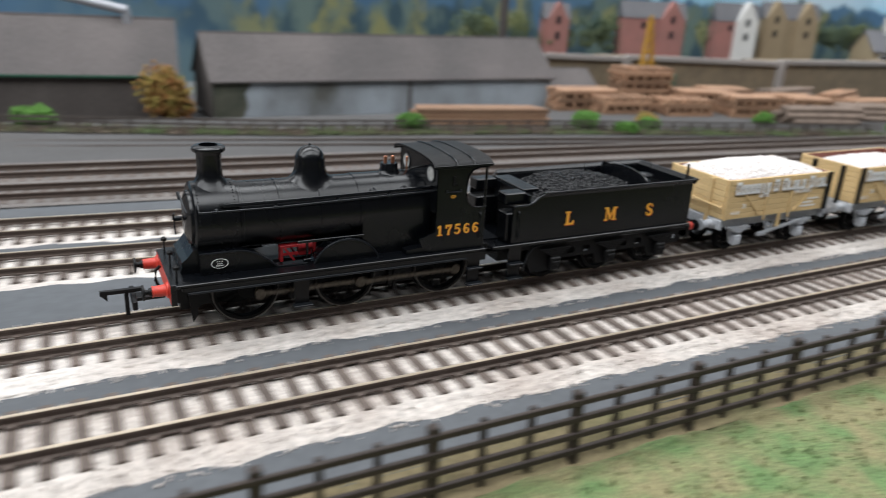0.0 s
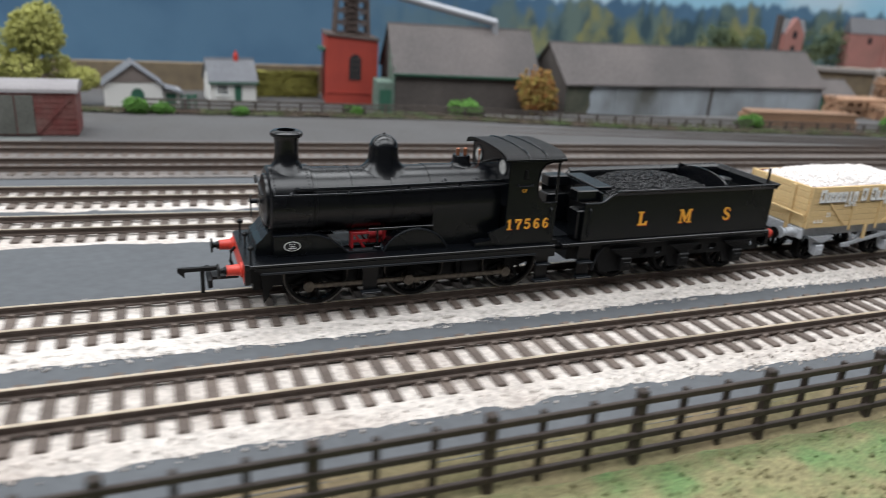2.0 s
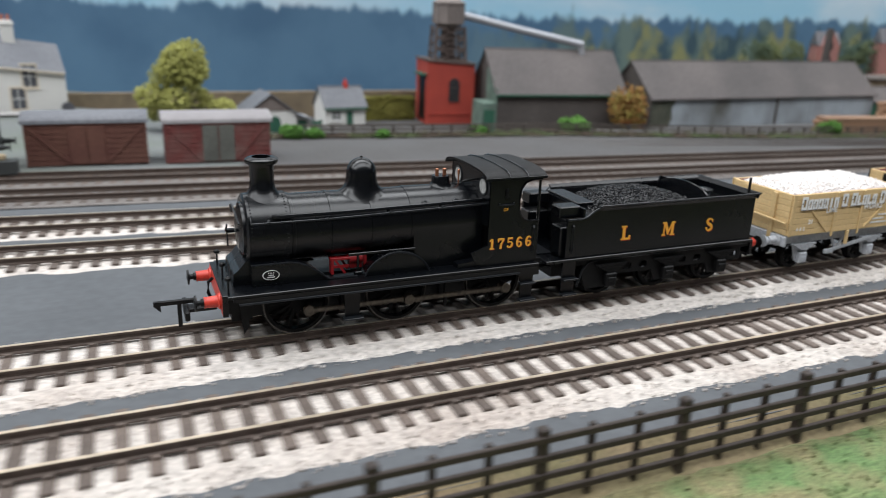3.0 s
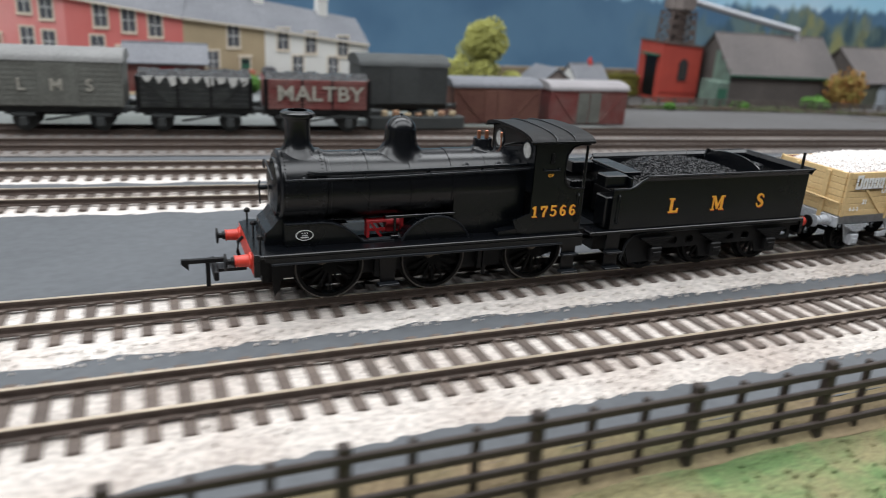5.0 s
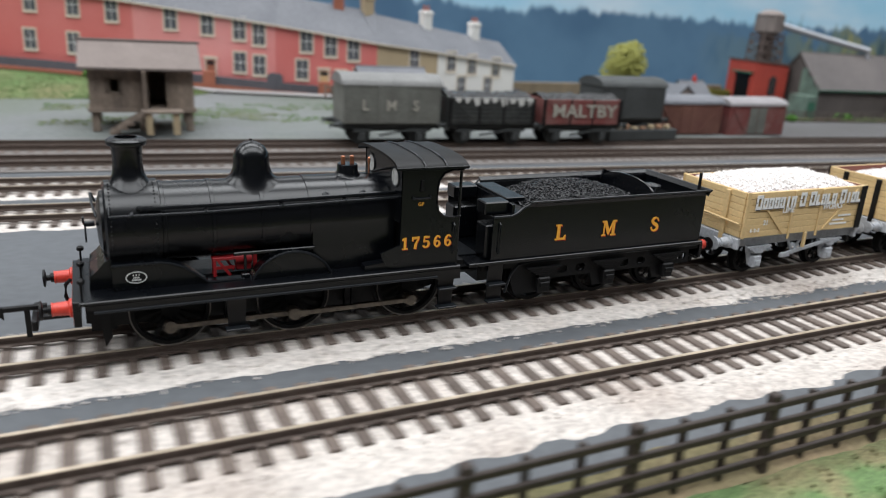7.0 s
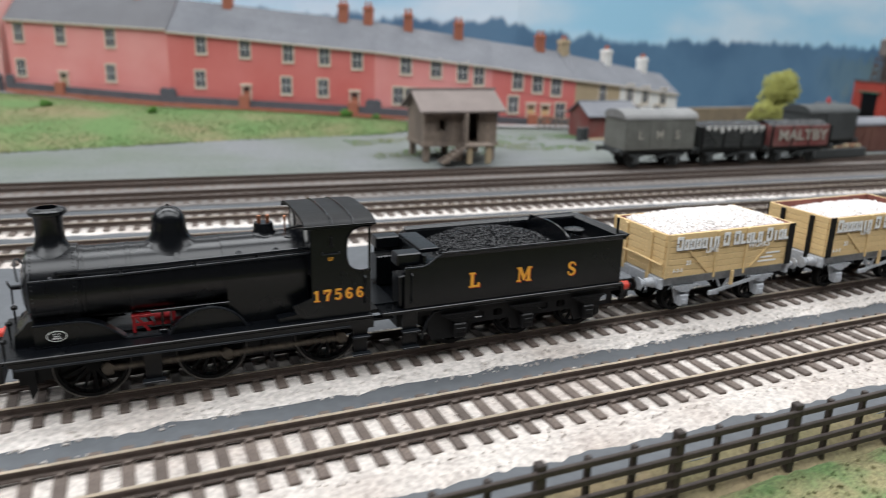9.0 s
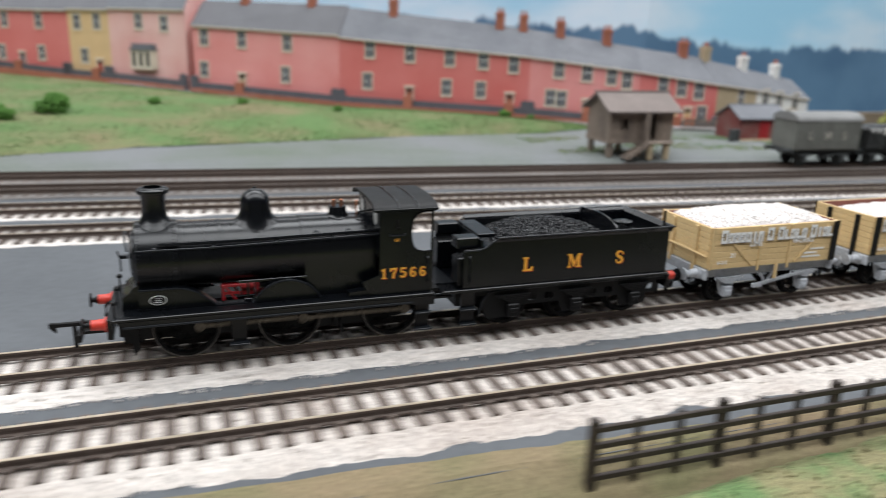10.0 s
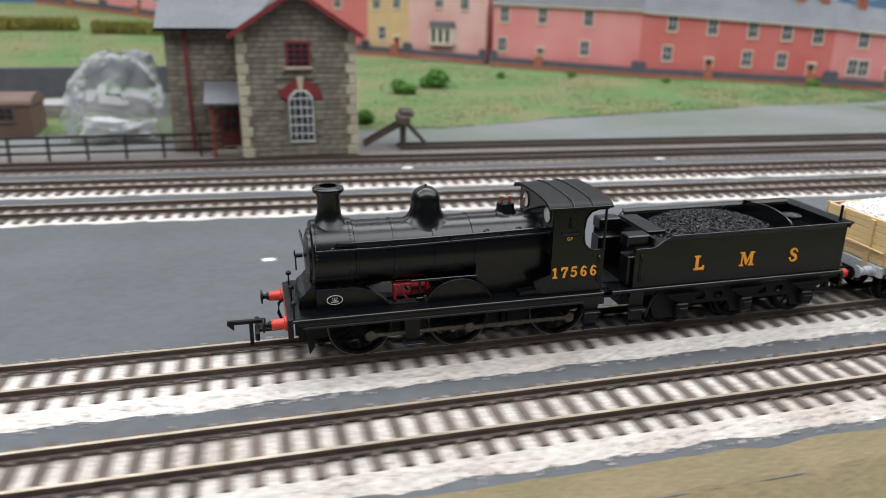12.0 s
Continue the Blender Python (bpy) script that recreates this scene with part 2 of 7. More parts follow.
def painted_backdrop():
    """The painted sky and wooded hills of the back board, by height and along its length."""
    m = bpy.data.materials.new("painted_backdrop")
    m.use_nodes = True
    t = m.node_tree
    n, link = t.nodes, t.links.new
    b = n["Principled BSDF"]
    b.inputs["Roughness"].default_value = 0.8
    co = n.new("ShaderNodeTexCoord").outputs["Object"]
    sep = n.new("ShaderNodeSeparateXYZ")
    link(co, sep.inputs[0])

    def math_node(op, a, c):
        k = n.new("ShaderNodeMath")
        k.operation = op
        for i, s in enumerate((a, c)):
            if isinstance(s, (int, float)):
                k.inputs[i].default_value = s
            else:
                link(s, k.inputs[i])
        return k.outputs[0]

    def cloud(scale, detail, sx=1, sy=1, sz=1):
        mp, q = n.new("ShaderNodeMapping"), n.new("ShaderNodeTexNoise")
        mp.inputs["Scale"].default_value = (sx, sy, sz)
        link(co, mp.inputs[0])
        link(mp.outputs[0], q.inputs["Vector"])
        q.inputs["Scale"].default_value, q.inputs["Detail"].default_value = scale, detail
        return q.outputs[0]

    def step(value, lo, hi):
        k = n.new("ShaderNodeMapRange")
        k.interpolation_type = "SMOOTHSTEP"
        k.inputs[1].default_value, k.inputs[2].default_value = min(lo, hi), max(lo, hi)
        if lo > hi:
            k.inputs[3].default_value, k.inputs[4].default_value = 1, 0
        link(value, k.inputs[0])
        return k.outputs[0]

    def mixc(fac, a, c):
        k = n.new("ShaderNodeMix")
        k.data_type = "RGBA"
        link(fac, k.inputs[0])
        for i, s in ((6, a), (7, c)):
            if isinstance(s, tuple):
                k.inputs[i].default_value = (*s, 1)
            else:
                link(s, k.inputs[i])
        return k.outputs[2]

    x, z = sep.outputs[0], sep.outputs[2]
    sky = mixc(step(cloud(3.2, 5, 1, 1, 2.6), 0.42, 0.66), (0.34, 0.62, 0.80), (0.64, 0.77, 0.86))
    ridge = math_node("ADD", math_node("ADD", HILL_Z, math_node("MULTIPLY", step(x, -0.50, -0.62), 0.022)), math_node("MULTIPLY", math_node("SUBTRACT", cloud(2.4, 2, 1, 0.02, 0.02), 0.5), 0.05))
    tops = math_node("MULTIPLY", math_node("SUBTRACT", cloud(42, 5, 1, 1, 0.25), 0.5), 0.045)
    line = math_node("SUBTRACT", z, math_node("ADD", ridge, tops))
    far = mixc(step(cloud(9, 4), 0.35, 0.65), (0.062, 0.140, 0.240), (0.092, 0.190, 0.300))
    hills = mixc(step(line, -0.004, 0.006), far, sky)
    near = mixc(step(cloud(30, 5, 1, 1, 0.55), 0.40, 0.60), (0.042, 0.085, 0.110), (0.135, 0.195, 0.175))
    gold = mixc(step(cloud(19, 5, 1, 1, 0.7), 0.54, 0.66), near, (0.25, 0.255, 0.115))
    right = step(math_node("ADD", x, math_node("MULTIPLY", cloud(7, 2), 0.2)), 0.02, 0.34)
    edge = math_node("SUBTRACT", line, math_node("ADD", math_node("MULTIPLY", math_node("SUBTRACT", cloud(17, 3), 0.62), 0.12), math_node("MULTIPLY", math_node("SUBTRACT", cloud(34, 3, 1, 1, 0.12), 0.5), 0.09)))
    wood = math_node("MULTIPLY", right, math_node("SUBTRACT", 1.0, step(edge, -0.01, 0.012)))
    allc = mixc(wood, hills, gold)
    link(allc, b.inputs["Base Color"])
    return m


HILL_Z = 0.092
BACKDROP = painted_backdrop()


# ---- mesh helpers; all lengths in millimetres ----
class Solid:
    def __init__(self):
        self.v, self.f = [], []

    def add(self, verts, faces, m=None):
        k = len(self.v)
        self.v += [tuple(m @ Vector(p)) for p in verts] if m else [tuple(p) for p in verts]
        self.f += [tuple(i + k for i in f) for f in faces]
        return self

    def box(self, x0, x1, y0, y1, z0, z1, c=0.0, m=None):
        if not c:
            v = [(x, y, z) for x in (x0, x1) for y in (y0, y1) for z in (z0, z1)]
            return self.add(v, [(0, 1, 3, 2), (4, 6, 7, 5), (0, 4, 5, 1), (2, 3, 7, 6), (0, 2, 6, 4), (1, 5, 7, 3)], m)
        v, idx = [], {}
        for i, x in enumerate((x0, x1)):
            for j, y in enumerate((y0, y1)):
                for k, z in enumerate((z0, z1)):
                    dx, dy, dz = (c if i == 0 else -c), (c if j == 0 else -c), (c if k == 0 else -c)
                    for a, p in enumerate(((x, y + dy, z + dz), (x + dx, y, z + dz), (x + dx, y + dy, z))):
                        idx[i, j, k, a] = len(v)
                        v.append(p)
        f = []
        for s in (0, 1):
            f.append([idx[s, j, k, 0] for j, k in ((0, 0), (1, 0), (1, 1), (0, 1))])
            f.append([idx[i, s, k, 1] for i, k in ((0, 0), (1, 0), (1, 1), (0, 1))])
            f.append([idx[i, j, s, 2] for i, j in ((0, 0), (1, 0), (1, 1), (0, 1))])
        for p in (0, 1):
            for q in (0, 1):
                f.append([idx[0, p, q, 1], idx[1, p, q, 1], idx[1, p, q, 2], idx[0, p, q, 2]])
                f.append([idx[p, 0, q, 0], idx[p, 1, q, 0], idx[p, 1, q, 2], idx[p, 0, q, 2]])
                f.append([idx[p, q, 0, 0], idx[p, q, 1, 0], idx[p, q, 1, 1], idx[p, q, 0, 1]])
        for i in (0, 1):
            for j in (0, 1):
                for k in (0, 1):
                    f.append([idx[i, j, k, a] for a in (0, 1, 2)])
        return self.add(v, f, m)

    def prism(self, poly, a, b, axis="y", m=None):
        """A polygon of (u, v) pushed from a to b: axis y has u = x, v = z; axis x has u = y, v = z; axis z has u = x, v = y."""
        put = {"y": lambda u, v, w: (u, w, v), "x": lambda u, v, w: (w, u, v), "z": lambda u, v, w: (u, v, w)}[axis]
        n = len(poly)
        v = [put(*p, a) for p in poly] + [put(*p, b) for p in poly]
        f = [tuple(range(n)), tuple(range(2 * n - 1, n - 1, -1))] + [(i, (i + 1) % n, n + (i + 1) % n, n + i) for i in range(n)]
        return self.add(v, f, m)

    def lathe(self, profile, centre, axis="z", n=24, m=None):
        """Turned from (radius, height) pairs."""
        cx, cy, cz = centre
        put = {"z": lambda r, h, c, s: (cx + r * c, cy + r * s, cz + h), "x": lambda r, h, c, s: (cx + h, cy + r * c, cz + r * s), "y": lambda r, h, c, s: (cx + r * c, cy + h, cz + r * s)}[axis]
        v = [put(r, h, math.cos(2 * math.pi * i / n), math.sin(2 * math.pi * i / n)) for r, h in profile for i in range(n)]
        f = [(k * n + i, k * n + (i + 1) % n, (k + 1) * n + (i + 1) % n, (k + 1) * n + i) for k in range(len(profile) - 1) for i in range(n)]
        if profile[0] == profile[-1]:
            return self.add(v, f, m)
        if profile[0][0] > 0.001:
            f.append(tuple(range(n)))
        if profile[-1][0] > 0.001:
            f.append(tuple(range((len(profile) - 1) * n, len(profile) * n)))
        return self.add(v, f, m)

    def rod(self, centre, r, length, axis="x", n=16):
        return self.lathe([(r, -length / 2), (r, length / 2)], centre, axis, n)

    def tube(self, pts, r, n=8):
        rings = []
        for i, p in enumerate(pts):
            d = Vector(pts[min(i + 1, len(pts) - 1)]) - Vector(pts[max(i - 1, 0)])
            q = d.to_track_quat("Z", "Y")
            rings.append([tuple(Vector(p) + q @ Vector((r * math.cos(2 * math.pi * k / n), r * math.sin(2 * math.pi * k / n), 0))) for k in range(n)])
        f = [(j * n + k, j * n + (k + 1) % n, (j + 1) * n + (k + 1) % n, (j + 1) * n + k) for j in range(len(pts) - 1) for k in range(n)]
        f += [tuple(range(n)), tuple(range((len(pts) - 1) * n, len(pts) * n))]
        return self.add([p for ring in rings for p in ring], f)

    def beam(self, a, b, w, h):
        """A square bar from a to b, w wide and h high."""
        a, b = Vector(a), Vector(b)
        d = b - a
        m = Matrix.Translation(a) @ d.to_track_quat("X", "Z").to_matrix().to_4x4()
        return self.box(0, d.length, -w / 2, w / 2, -h / 2, h / 2, m=m)

    def mesh(self, name, mat, smooth=None):
        me = bpy.data.meshes.new(name)
        me.from_pydata([(x / 1000, y / 1000, z / 1000) for x, y, z in self.v], [], self.f)
        if len(self.f) < 4000:
            bm = bmesh.new()
            bm.from_mesh(me)
            bmesh.ops.recalc_face_normals(bm, faces=bm.faces)
            bm.to_mesh(me)
            bm.free()
        if smooth:
            me.shade_smooth()
            me.set_sharp_from_angle(angle=radians(smooth))
        me.materials.append(mat)
        return me


def mm(x, y, z, rz=0, rx=0, ry=0):
    return pose(x / 1000, y / 1000, z / 1000, rx, ry, rz)


def thing(name, label, category, at=None, group="", kind=""):
    ob = new(name)
    ob.empty_display_size = 0.01
    ob.matrix_world = at or Matrix()
    return tagged(ob, label, category, group, kind)


def part(name, solid, mat, parent, label="", smooth=None, at=None, kind=""):
    """Links a solid, or a ready mesh, as one mesh object under a thing or a part."""
    ob = new(name, solid.mesh(name, mat, smooth) if isinstance(solid, Solid) else solid)
    ob.parent = parent
    ob.matrix_basis = at or Matrix()
    return tagged(ob, label, kind=kind)


def alone(name, solid, mat, label, category, group="", kind="", smooth=None, at=None):
    ob = new(name, solid.mesh(name, mat, smooth))
    ob.matrix_world = at or Matrix()
    return tagged(ob, label, category, group, kind)


def lettering(text, height, mat, parent, at, name="lettering", bold=0.02, space=1.0, width=1.0, depth=0.15, label=""):
    """Built-in font, as a mesh; height of the capitals in mm; stands in the xz plane, facing -y."""
    cu = bpy.data.curves.new("type", "FONT")
    cu.body, cu.size, cu.space_character, cu.offset, cu.extrude = text, height / 0.69, space, bold * height, depth / 2
    cu.resolution_u = 3
    ob = bpy.data.objects.new("type", cu)
    me = bpy.data.meshes.new_from_object(ob)
    bpy.data.objects.remove(ob)
    me.transform(Matrix.Diagonal((0.001 * width, 0.001, 0.001, 1)))
    me.transform(pose(0, 0, 0, 90))
    me.materials.clear()
    me.materials.append(mat)
    me.name = name
    return part(name, me, mat, parent, label, at=at)


def rough_field(x0, x1, y0, y1, nx, ny, height, wobble=0.0, seed=0.0):
    """A sheet of nx by ny cells; height(x, y) gives its z, wobble frays its long edges."""
    g = Solid()
    v = []
    for i in range(nx + 1):
        x = x0 + (x1 - x0) * i / nx
        e0 = noise.noise((x * 0.06, seed, 1.0)) * wobble + noise.noise((x * 0.4, seed, 4.0)) * wobble * 0.5
        e1 = noise.noise((x * 0.06, seed, 9.0)) * wobble + noise.noise((x * 0.4, seed, 7.0)) * wobble * 0.5
        for j in range(ny + 1):
            y = (y0 + e0) + (y1 + e1 - y0 - e0) * j / ny
            v.append((x, y, height(x, y, j / ny)))
    f = [(i * (ny + 1) + j, (i + 1) * (ny + 1) + j, (i + 1) * (ny + 1) + j + 1, i * (ny + 1) + j + 1) for i in range(nx) for j in range(ny)]
    return g.add(v, f)


def rock(rng, r):
    """A small broken stone as vertices and faces."""
    v = [Vector((sx, sy, sz)) * r * rng.uniform(0.55, 1.15) for sx, sy, sz in ((1, 0, 0), (-1, 0, 0), (0, 1, 0), (0, -1, 0), (0, 0, 0.8), (0, 0, -0.8))]
    q = Euler((rng.uniform(0, 6), rng.uniform(0, 6), rng.uniform(0, 6))).to_matrix()
    return [q @ p for p in v], [(0, 2, 4), (2, 1, 4), (1, 3, 4), (3, 0, 4), (2, 0, 5), (1, 2, 5), (3, 1, 5), (0, 3, 5)]


def clump(g, rng, centre, radius, count, leaf, squash=0.8):
    """Many small leaf clumps round a centre."""
    c = Vector(centre)
    for _ in range(count):
        d = Vector((rng.gauss(0, 1), rng.gauss(0, 1), rng.gauss(0, 1))).normalized() * radius * rng.uniform(0.35, 1.0) ** 0.5
        d.z *= squash
        v, f = rock(rng, leaf * rng.uniform(0.6, 1.3))
        g.add([c + d + p for p in v], f)
    return g


# ---- the hall round the layout, assumed and out of view ----
def hall():
    alone("floor", Solid().box(-6000, 6000, -4000, 5000, -1010, -1000), HALL_FLOOR, "grey hall floor under the layout", "floor", kind="structure")
    alone("ceiling", Solid().box(-6000, 6000, -4000, 5000, 2400, 2450), CEILING, "plain pale hall ceiling", "ceiling", kind="structure")
    # only the north wall is pale, added for the rail heads to reflect
    for name, b in (("wall_north", (-6000, 6000, 5000, 5050)), ("wall_south", (-6000, 6000, -4050, -4000)), ("wall_west", (-6050, -6000, -4000, 5000)), ("wall_east", (6000, 6050, -4000, 5000))):
        alone(name, Solid().box(*b, -1000, 2400), PALE_REFLECTOR if name == "wall_north" else HALL, "plain unseen hall wall, toned for reflections", "wall", kind="structure")


hall()
GROUND = -4.5


def yz(x):
    """Height of the ground beyond the sidings, which tilts gently along the board."""
    return float(np.interp(x, [-1600, -1250, -1000, -650, -300, 0, 400], [-3, 0, 1.5, 0, -6, -9, -11]))


def works_z(x, y):
    """Ground of the works, which falls away towards the painted hills."""
    k = min(1, max(0, (y - 360) / 110))
    return yz(x) - 13.0 * k * k * (3 - 2 * k) * min(1, max(0, (x + 480) / 130))


def siding_y(x, y_at=245.0, slope=-0.088):
    return y_at + slope * (x + 450)


def layout_ground():
    g = Solid().prism([(-2600, -90), (1500, -90), (1500, siding_y(1500)), (-2600, siding_y(-2600))], GROUND - 30, GROUND, "z")
    alone("ground", g, BOARD, "smooth grey painted baseboard between the tracks", "baseboard", kind="structure")
    # sooty ballast under the two sidings, then the ground beyond them
    def strip(name, x0, x1, lo, hi, height, mat, label, nx=220, ny=14):
        v, f = [], []
        for i in range(nx + 1):
            x = x0 + (x1 - x0) * i / nx
            a, b = lo(x) + 1.5 * noise.noise((x * 0.05, 1, 2)), hi(x)
            for j in range(ny + 1):
                y = a + (max(b, a + 1) - a) * j / ny
                v.append((x, y, height(x, y, y - a) + 0.25 * noise.noise((x * 0.03, y * 0.03, 8))))
        for i in range(nx):
            for j in range(ny):
                k = i * (ny + 1) + j
                f.append((k, k + ny + 1, k + ny + 2, k + 1))
        alone(name, Solid().add(v, f), mat, label, "ground", kind="structure")

    def ramp(x, y, d):
        k = min(1, max(0, d / 26))
        return GROUND + 1.2 + (works_z(x, y) - GROUND - 1.2) * k * k * (3 - 2 * k)
    strip("siding_ballast", -2200, 900, lambda x: siding_y(x, 203, -0.085) - 20, lambda x: siding_y(x) + 24, lambda x, y, d: GROUND + 0.5 + 0.5 * min(1, max(0, d / 6)), DARK_BALLAST, "sooty dark ballast and ash of the goods sidings")
    strip("far_ground", -2300, 1400, lambda x: siding_y(x) + 15, lambda x: 900, ramp, YARD, "plain grey yard surface beyond the sidings", 220, 60)
    strip("works_yard", -352, 1400, lambda x: siding_y(x) + 18, lambda x: 600, lambda x, y, d: ramp(x, y, d + 3) + 0.6, DARK_YARD, "dark sooty ground of the works yard", 140, 40)
    # front verge: bare soil, then the grass beyond the fence
    def soil(x, y):
        k = min(1, max(0, (-89 - y) / 13))
        return GROUND + 0.55 - 7.4 * k + 0.3 * noise.noise((x * 0.05, y * 0.05, 1)) + 0.35 * noise.noise((x * 0.3, y * 0.3, 5))
    v, f = [], []
    for i in range(701):
        x = -2100 + 2900 * i / 700
        top = float(np.interp(x, [-1500, -1230, -1110, -1000], [-77, -79, -85, -88])) + 1.6 * noise.noise((x * 0.06, 3, 1)) + 0.8 * noise.noise((x * 0.4, 3, 4))
        low = float(np.interp(x, [-1700, -1230, -1140, -1060], [-122, -118, -110, -99]))
        for j in range(19):
            y = low + (top - low) * j / 18
            v.append((x, y, soil(x, y)))
    for i in range(700):
        for j in range(18):
            k = i * 19 + j
            f.append((k, k + 19, k + 20, k + 1))
    alone("bank_verge", Solid().add(v, f), SOIL, "brown earth verge along the boundary fence", "ground", kind="structure")

    def grass(x, y, k):
        edge = float(np.interp(x, [-1700, -1230, -1140, -1060], [-114, -110, -103, -94])) + 2.5 * noise.noise((x * 0.05, 7, 1))
        q = min(1, max(0, (edge - y) / 6))
        return GROUND - 7.4 + 3.2 * q - 3.0 * max(0, (-110 - y) / 80) + 1.0 * noise.noise((x * 0.03, y * 0.03, 2)) + 0.8 * noise.noise((x * 0.25, y * 0.25, 6))
    alone("front_grass", rough_field(-2100, 800, -190, -90, 800, 42, grass, 0.5, 8.0), GRASS_FRONT, "rough mottled green scatter grass before the fence", "grass", kind="structure")
    # tufts of flock
    rng, g = random.Random(5), Solid()
    for _ in range(9000):
        x, y = rng.uniform(-1750, 450), rng.uniform(-150, -101)
        v, f = rock(rng, rng.uniform(0.5, 1.1))
        z = grass(x, y, (y + 190) / 96)
        g.add([Vector((x, y, z + 0.2)) + p for p in v], f)
    alone("grass_tuft", g, GRASS_FRONT, "small tufts of green flock in the grass", "grass", kind="stuff")


layout_ground()


# ---- tracks ----
def rail_profile(x0, x1):
    """Foot, web and head of one rail along x, railhead at z = 0."""
    return Solid().prism([(-1.0, -2.6), (1.0, -2.6), (1.0, -2.2), (0.32, -1.9), (0.32, -0.9), (0.62, -0.7), (0.62, -0.12), (-0.62, -0.12), (-0.62, -0.7), (-0.32, -0.9), (-0.32, -1.9), (-1.0, -2.2)], x0, x1, "x")


def sleeper_solid(half=15.5):
    g = Solid().box(-1.55, 1.55, -half, half, -4.6, -2.7, 0.25)
    for y in (-8.25, 8.25):
        for s in (-1.6, 1.6):
            g.box(-0.9, 0.9, y + s - 0.7, y + s + 0.7, -2.7, -1.9)
    return g


def ballast_bed(x0, x1, y0, y1, seed, n, forward=None):
    def h(x, y, k):
        e = min(k, 1 - k) * 6
        return -3.55 - 1.25 * max(0, 1 - e) ** 1.4 + 0.35 * noise.noise((x * 0.5, y * 0.5, seed)) + 0.3 * noise.noise((x * 0.08, y * 0.08, seed + 3))
    g = rough_field(x0, x1, y0, y1, n, 30, h, 2.4, seed)
    if forward:
        g.v = [(x, y - forward(x) * max(0, (y1 - 18 - y) / (y1 - 18 - y0)), z) for x, y, z in g.v]
    return g


def main_track(name, y, x0, x1, bed, seed, label):
    bed_mat = WORN_BALLAST if seed == 23 else BALLAST
    t = thing(name, label, "railway track", mm(0, y, 0), "main line tracks")
    for s in (-8.25, 8.25):
        r = part("rail", rail_profile(x0 - 300, x1 + 500), RAIL, t, at=mm(0, s, 0))
        part("running_surface", Solid().box(x0 - 300, x1 + 500, -0.55, 0.55, -0.12, 0.0), RAIL_TOP, r, "bright worn rail head")
    b = part("ballast", ballast_bed(x0 - 200, x1 + 450, bed[0], bed[1], seed, 900, (lambda x: float(np.interp(x, [-1420, -1220, -1000, -700, -450], [0, 3.5, 5, 5, 0]))) if seed == 23 else None), bed_mat, t, "pale cream stone ballast", kind="stuff")
    # loose stones on the bed and its frayed edges
    rng, g = random.Random(seed), Solid()
    for _ in range(9000):
        x = rng.uniform(x0, x1)
        yy = rng.choice((rng.uniform(bed[0] - 1.5, bed[0] + 6), rng.uniform(bed[1] - 6, bed[1] + 1.5), rng.uniform(bed[0], bed[1])))
        v, f = rock(rng, rng.uniform(0.35, 0.85))
        lift = -3.5 if bed[0] + 4 < yy < bed[1] - 4 else -4.2
        g.add([Vector((x, yy, lift)) + p for p in v], f)
    part("loose_stone", g, bed_mat, b, kind="stuff")
    me = sleeper_solid().mesh("sleeper", SLEEPER)
    count = min(300, int((x1 - x0) / 7.3))
    for i in range(count):
        part("sleeper", me, SLEEPER, t, at=mm(x0 + i * 7.3 + random.uniform(-0.15, 0.15), random.uniform(-0.25, 0.25), 0, random.uniform(-0.6, 0.6)))
    g = Solid()
    for x in [x0 - 7.3 * k for k in range(1, 38)] + [x0 + (count + k) * 7.3 for k in range(60)]:
        g.box(x - 1.55, x + 1.55, -15.5, 15.5, -4.6, -2.7)
    part("sleeper_run", g, SLEEPER, t, kind="stuff")


SLOPE = -0.087


def back_track(name, y_at, pale, label, x0=-2150, x1=900, slope=SLOPE, lift=0.0):
    """A track of the yard, y_at its middle at x = -450."""
    turn = math.degrees(math.atan(slope))
    t = thing(name, label, "railway track", mm(-450, y_at, -0.6 + lift, turn), "yard tracks")
    a, b = x0 + 450, x1 + 450
    for s in (-8.25, 8.25):
        r = part("rail", rail_profile(a, b), RAIL, t, at=mm(0, s, 0))
        part("running_surface", Solid().box(a, b, -0.5, 0.5, -0.12, 0.0), RAIL_TOP if pale else RAIL, r)
    g = Solid()
    n = int((b - a) / 7.3)
    for i in range(n):
        x = a + i * 7.3
        g.box(x - 1.55, x + 1.55, -15.5, 15.5, -4.4, -2.7)
    part("sleeper_run", g, SLEEPER, t, kind="stuff")
    part("ballast", ballast_bed(a, b, -23, 21, y_at, 500), BALLAST if pale else DARK_BALLAST, t, kind="stuff")


main_track("train_track", 0, -1800, 390, (-25.0, 17.5), 11, "running line with dark sleepers in pale stone ballast")
main_track("front_track", -49.7, -1800, 390, (-24.0, 15.5), 23, "empty running line with dark sleepers in pale ballast")
back_track("loop_track", 101, True, "empty loop line with worn rails in pale ballast", slope=-0.078)
back_track("second_loop_track", 147, True, "empty second loop line in pale ballast", slope=-0.086)
back_track("siding_track", 203, False, "rusty siding in sooty dark ballast", slope=-0.085)
back_track("far_siding_track", 245, False, "rusty far siding in sooty dark ballast", -1450, slope=-0.088)
back_track("works_siding_track", 385, False, "rusty works siding along the back fence", -330, 700, -0.19, -7.2)


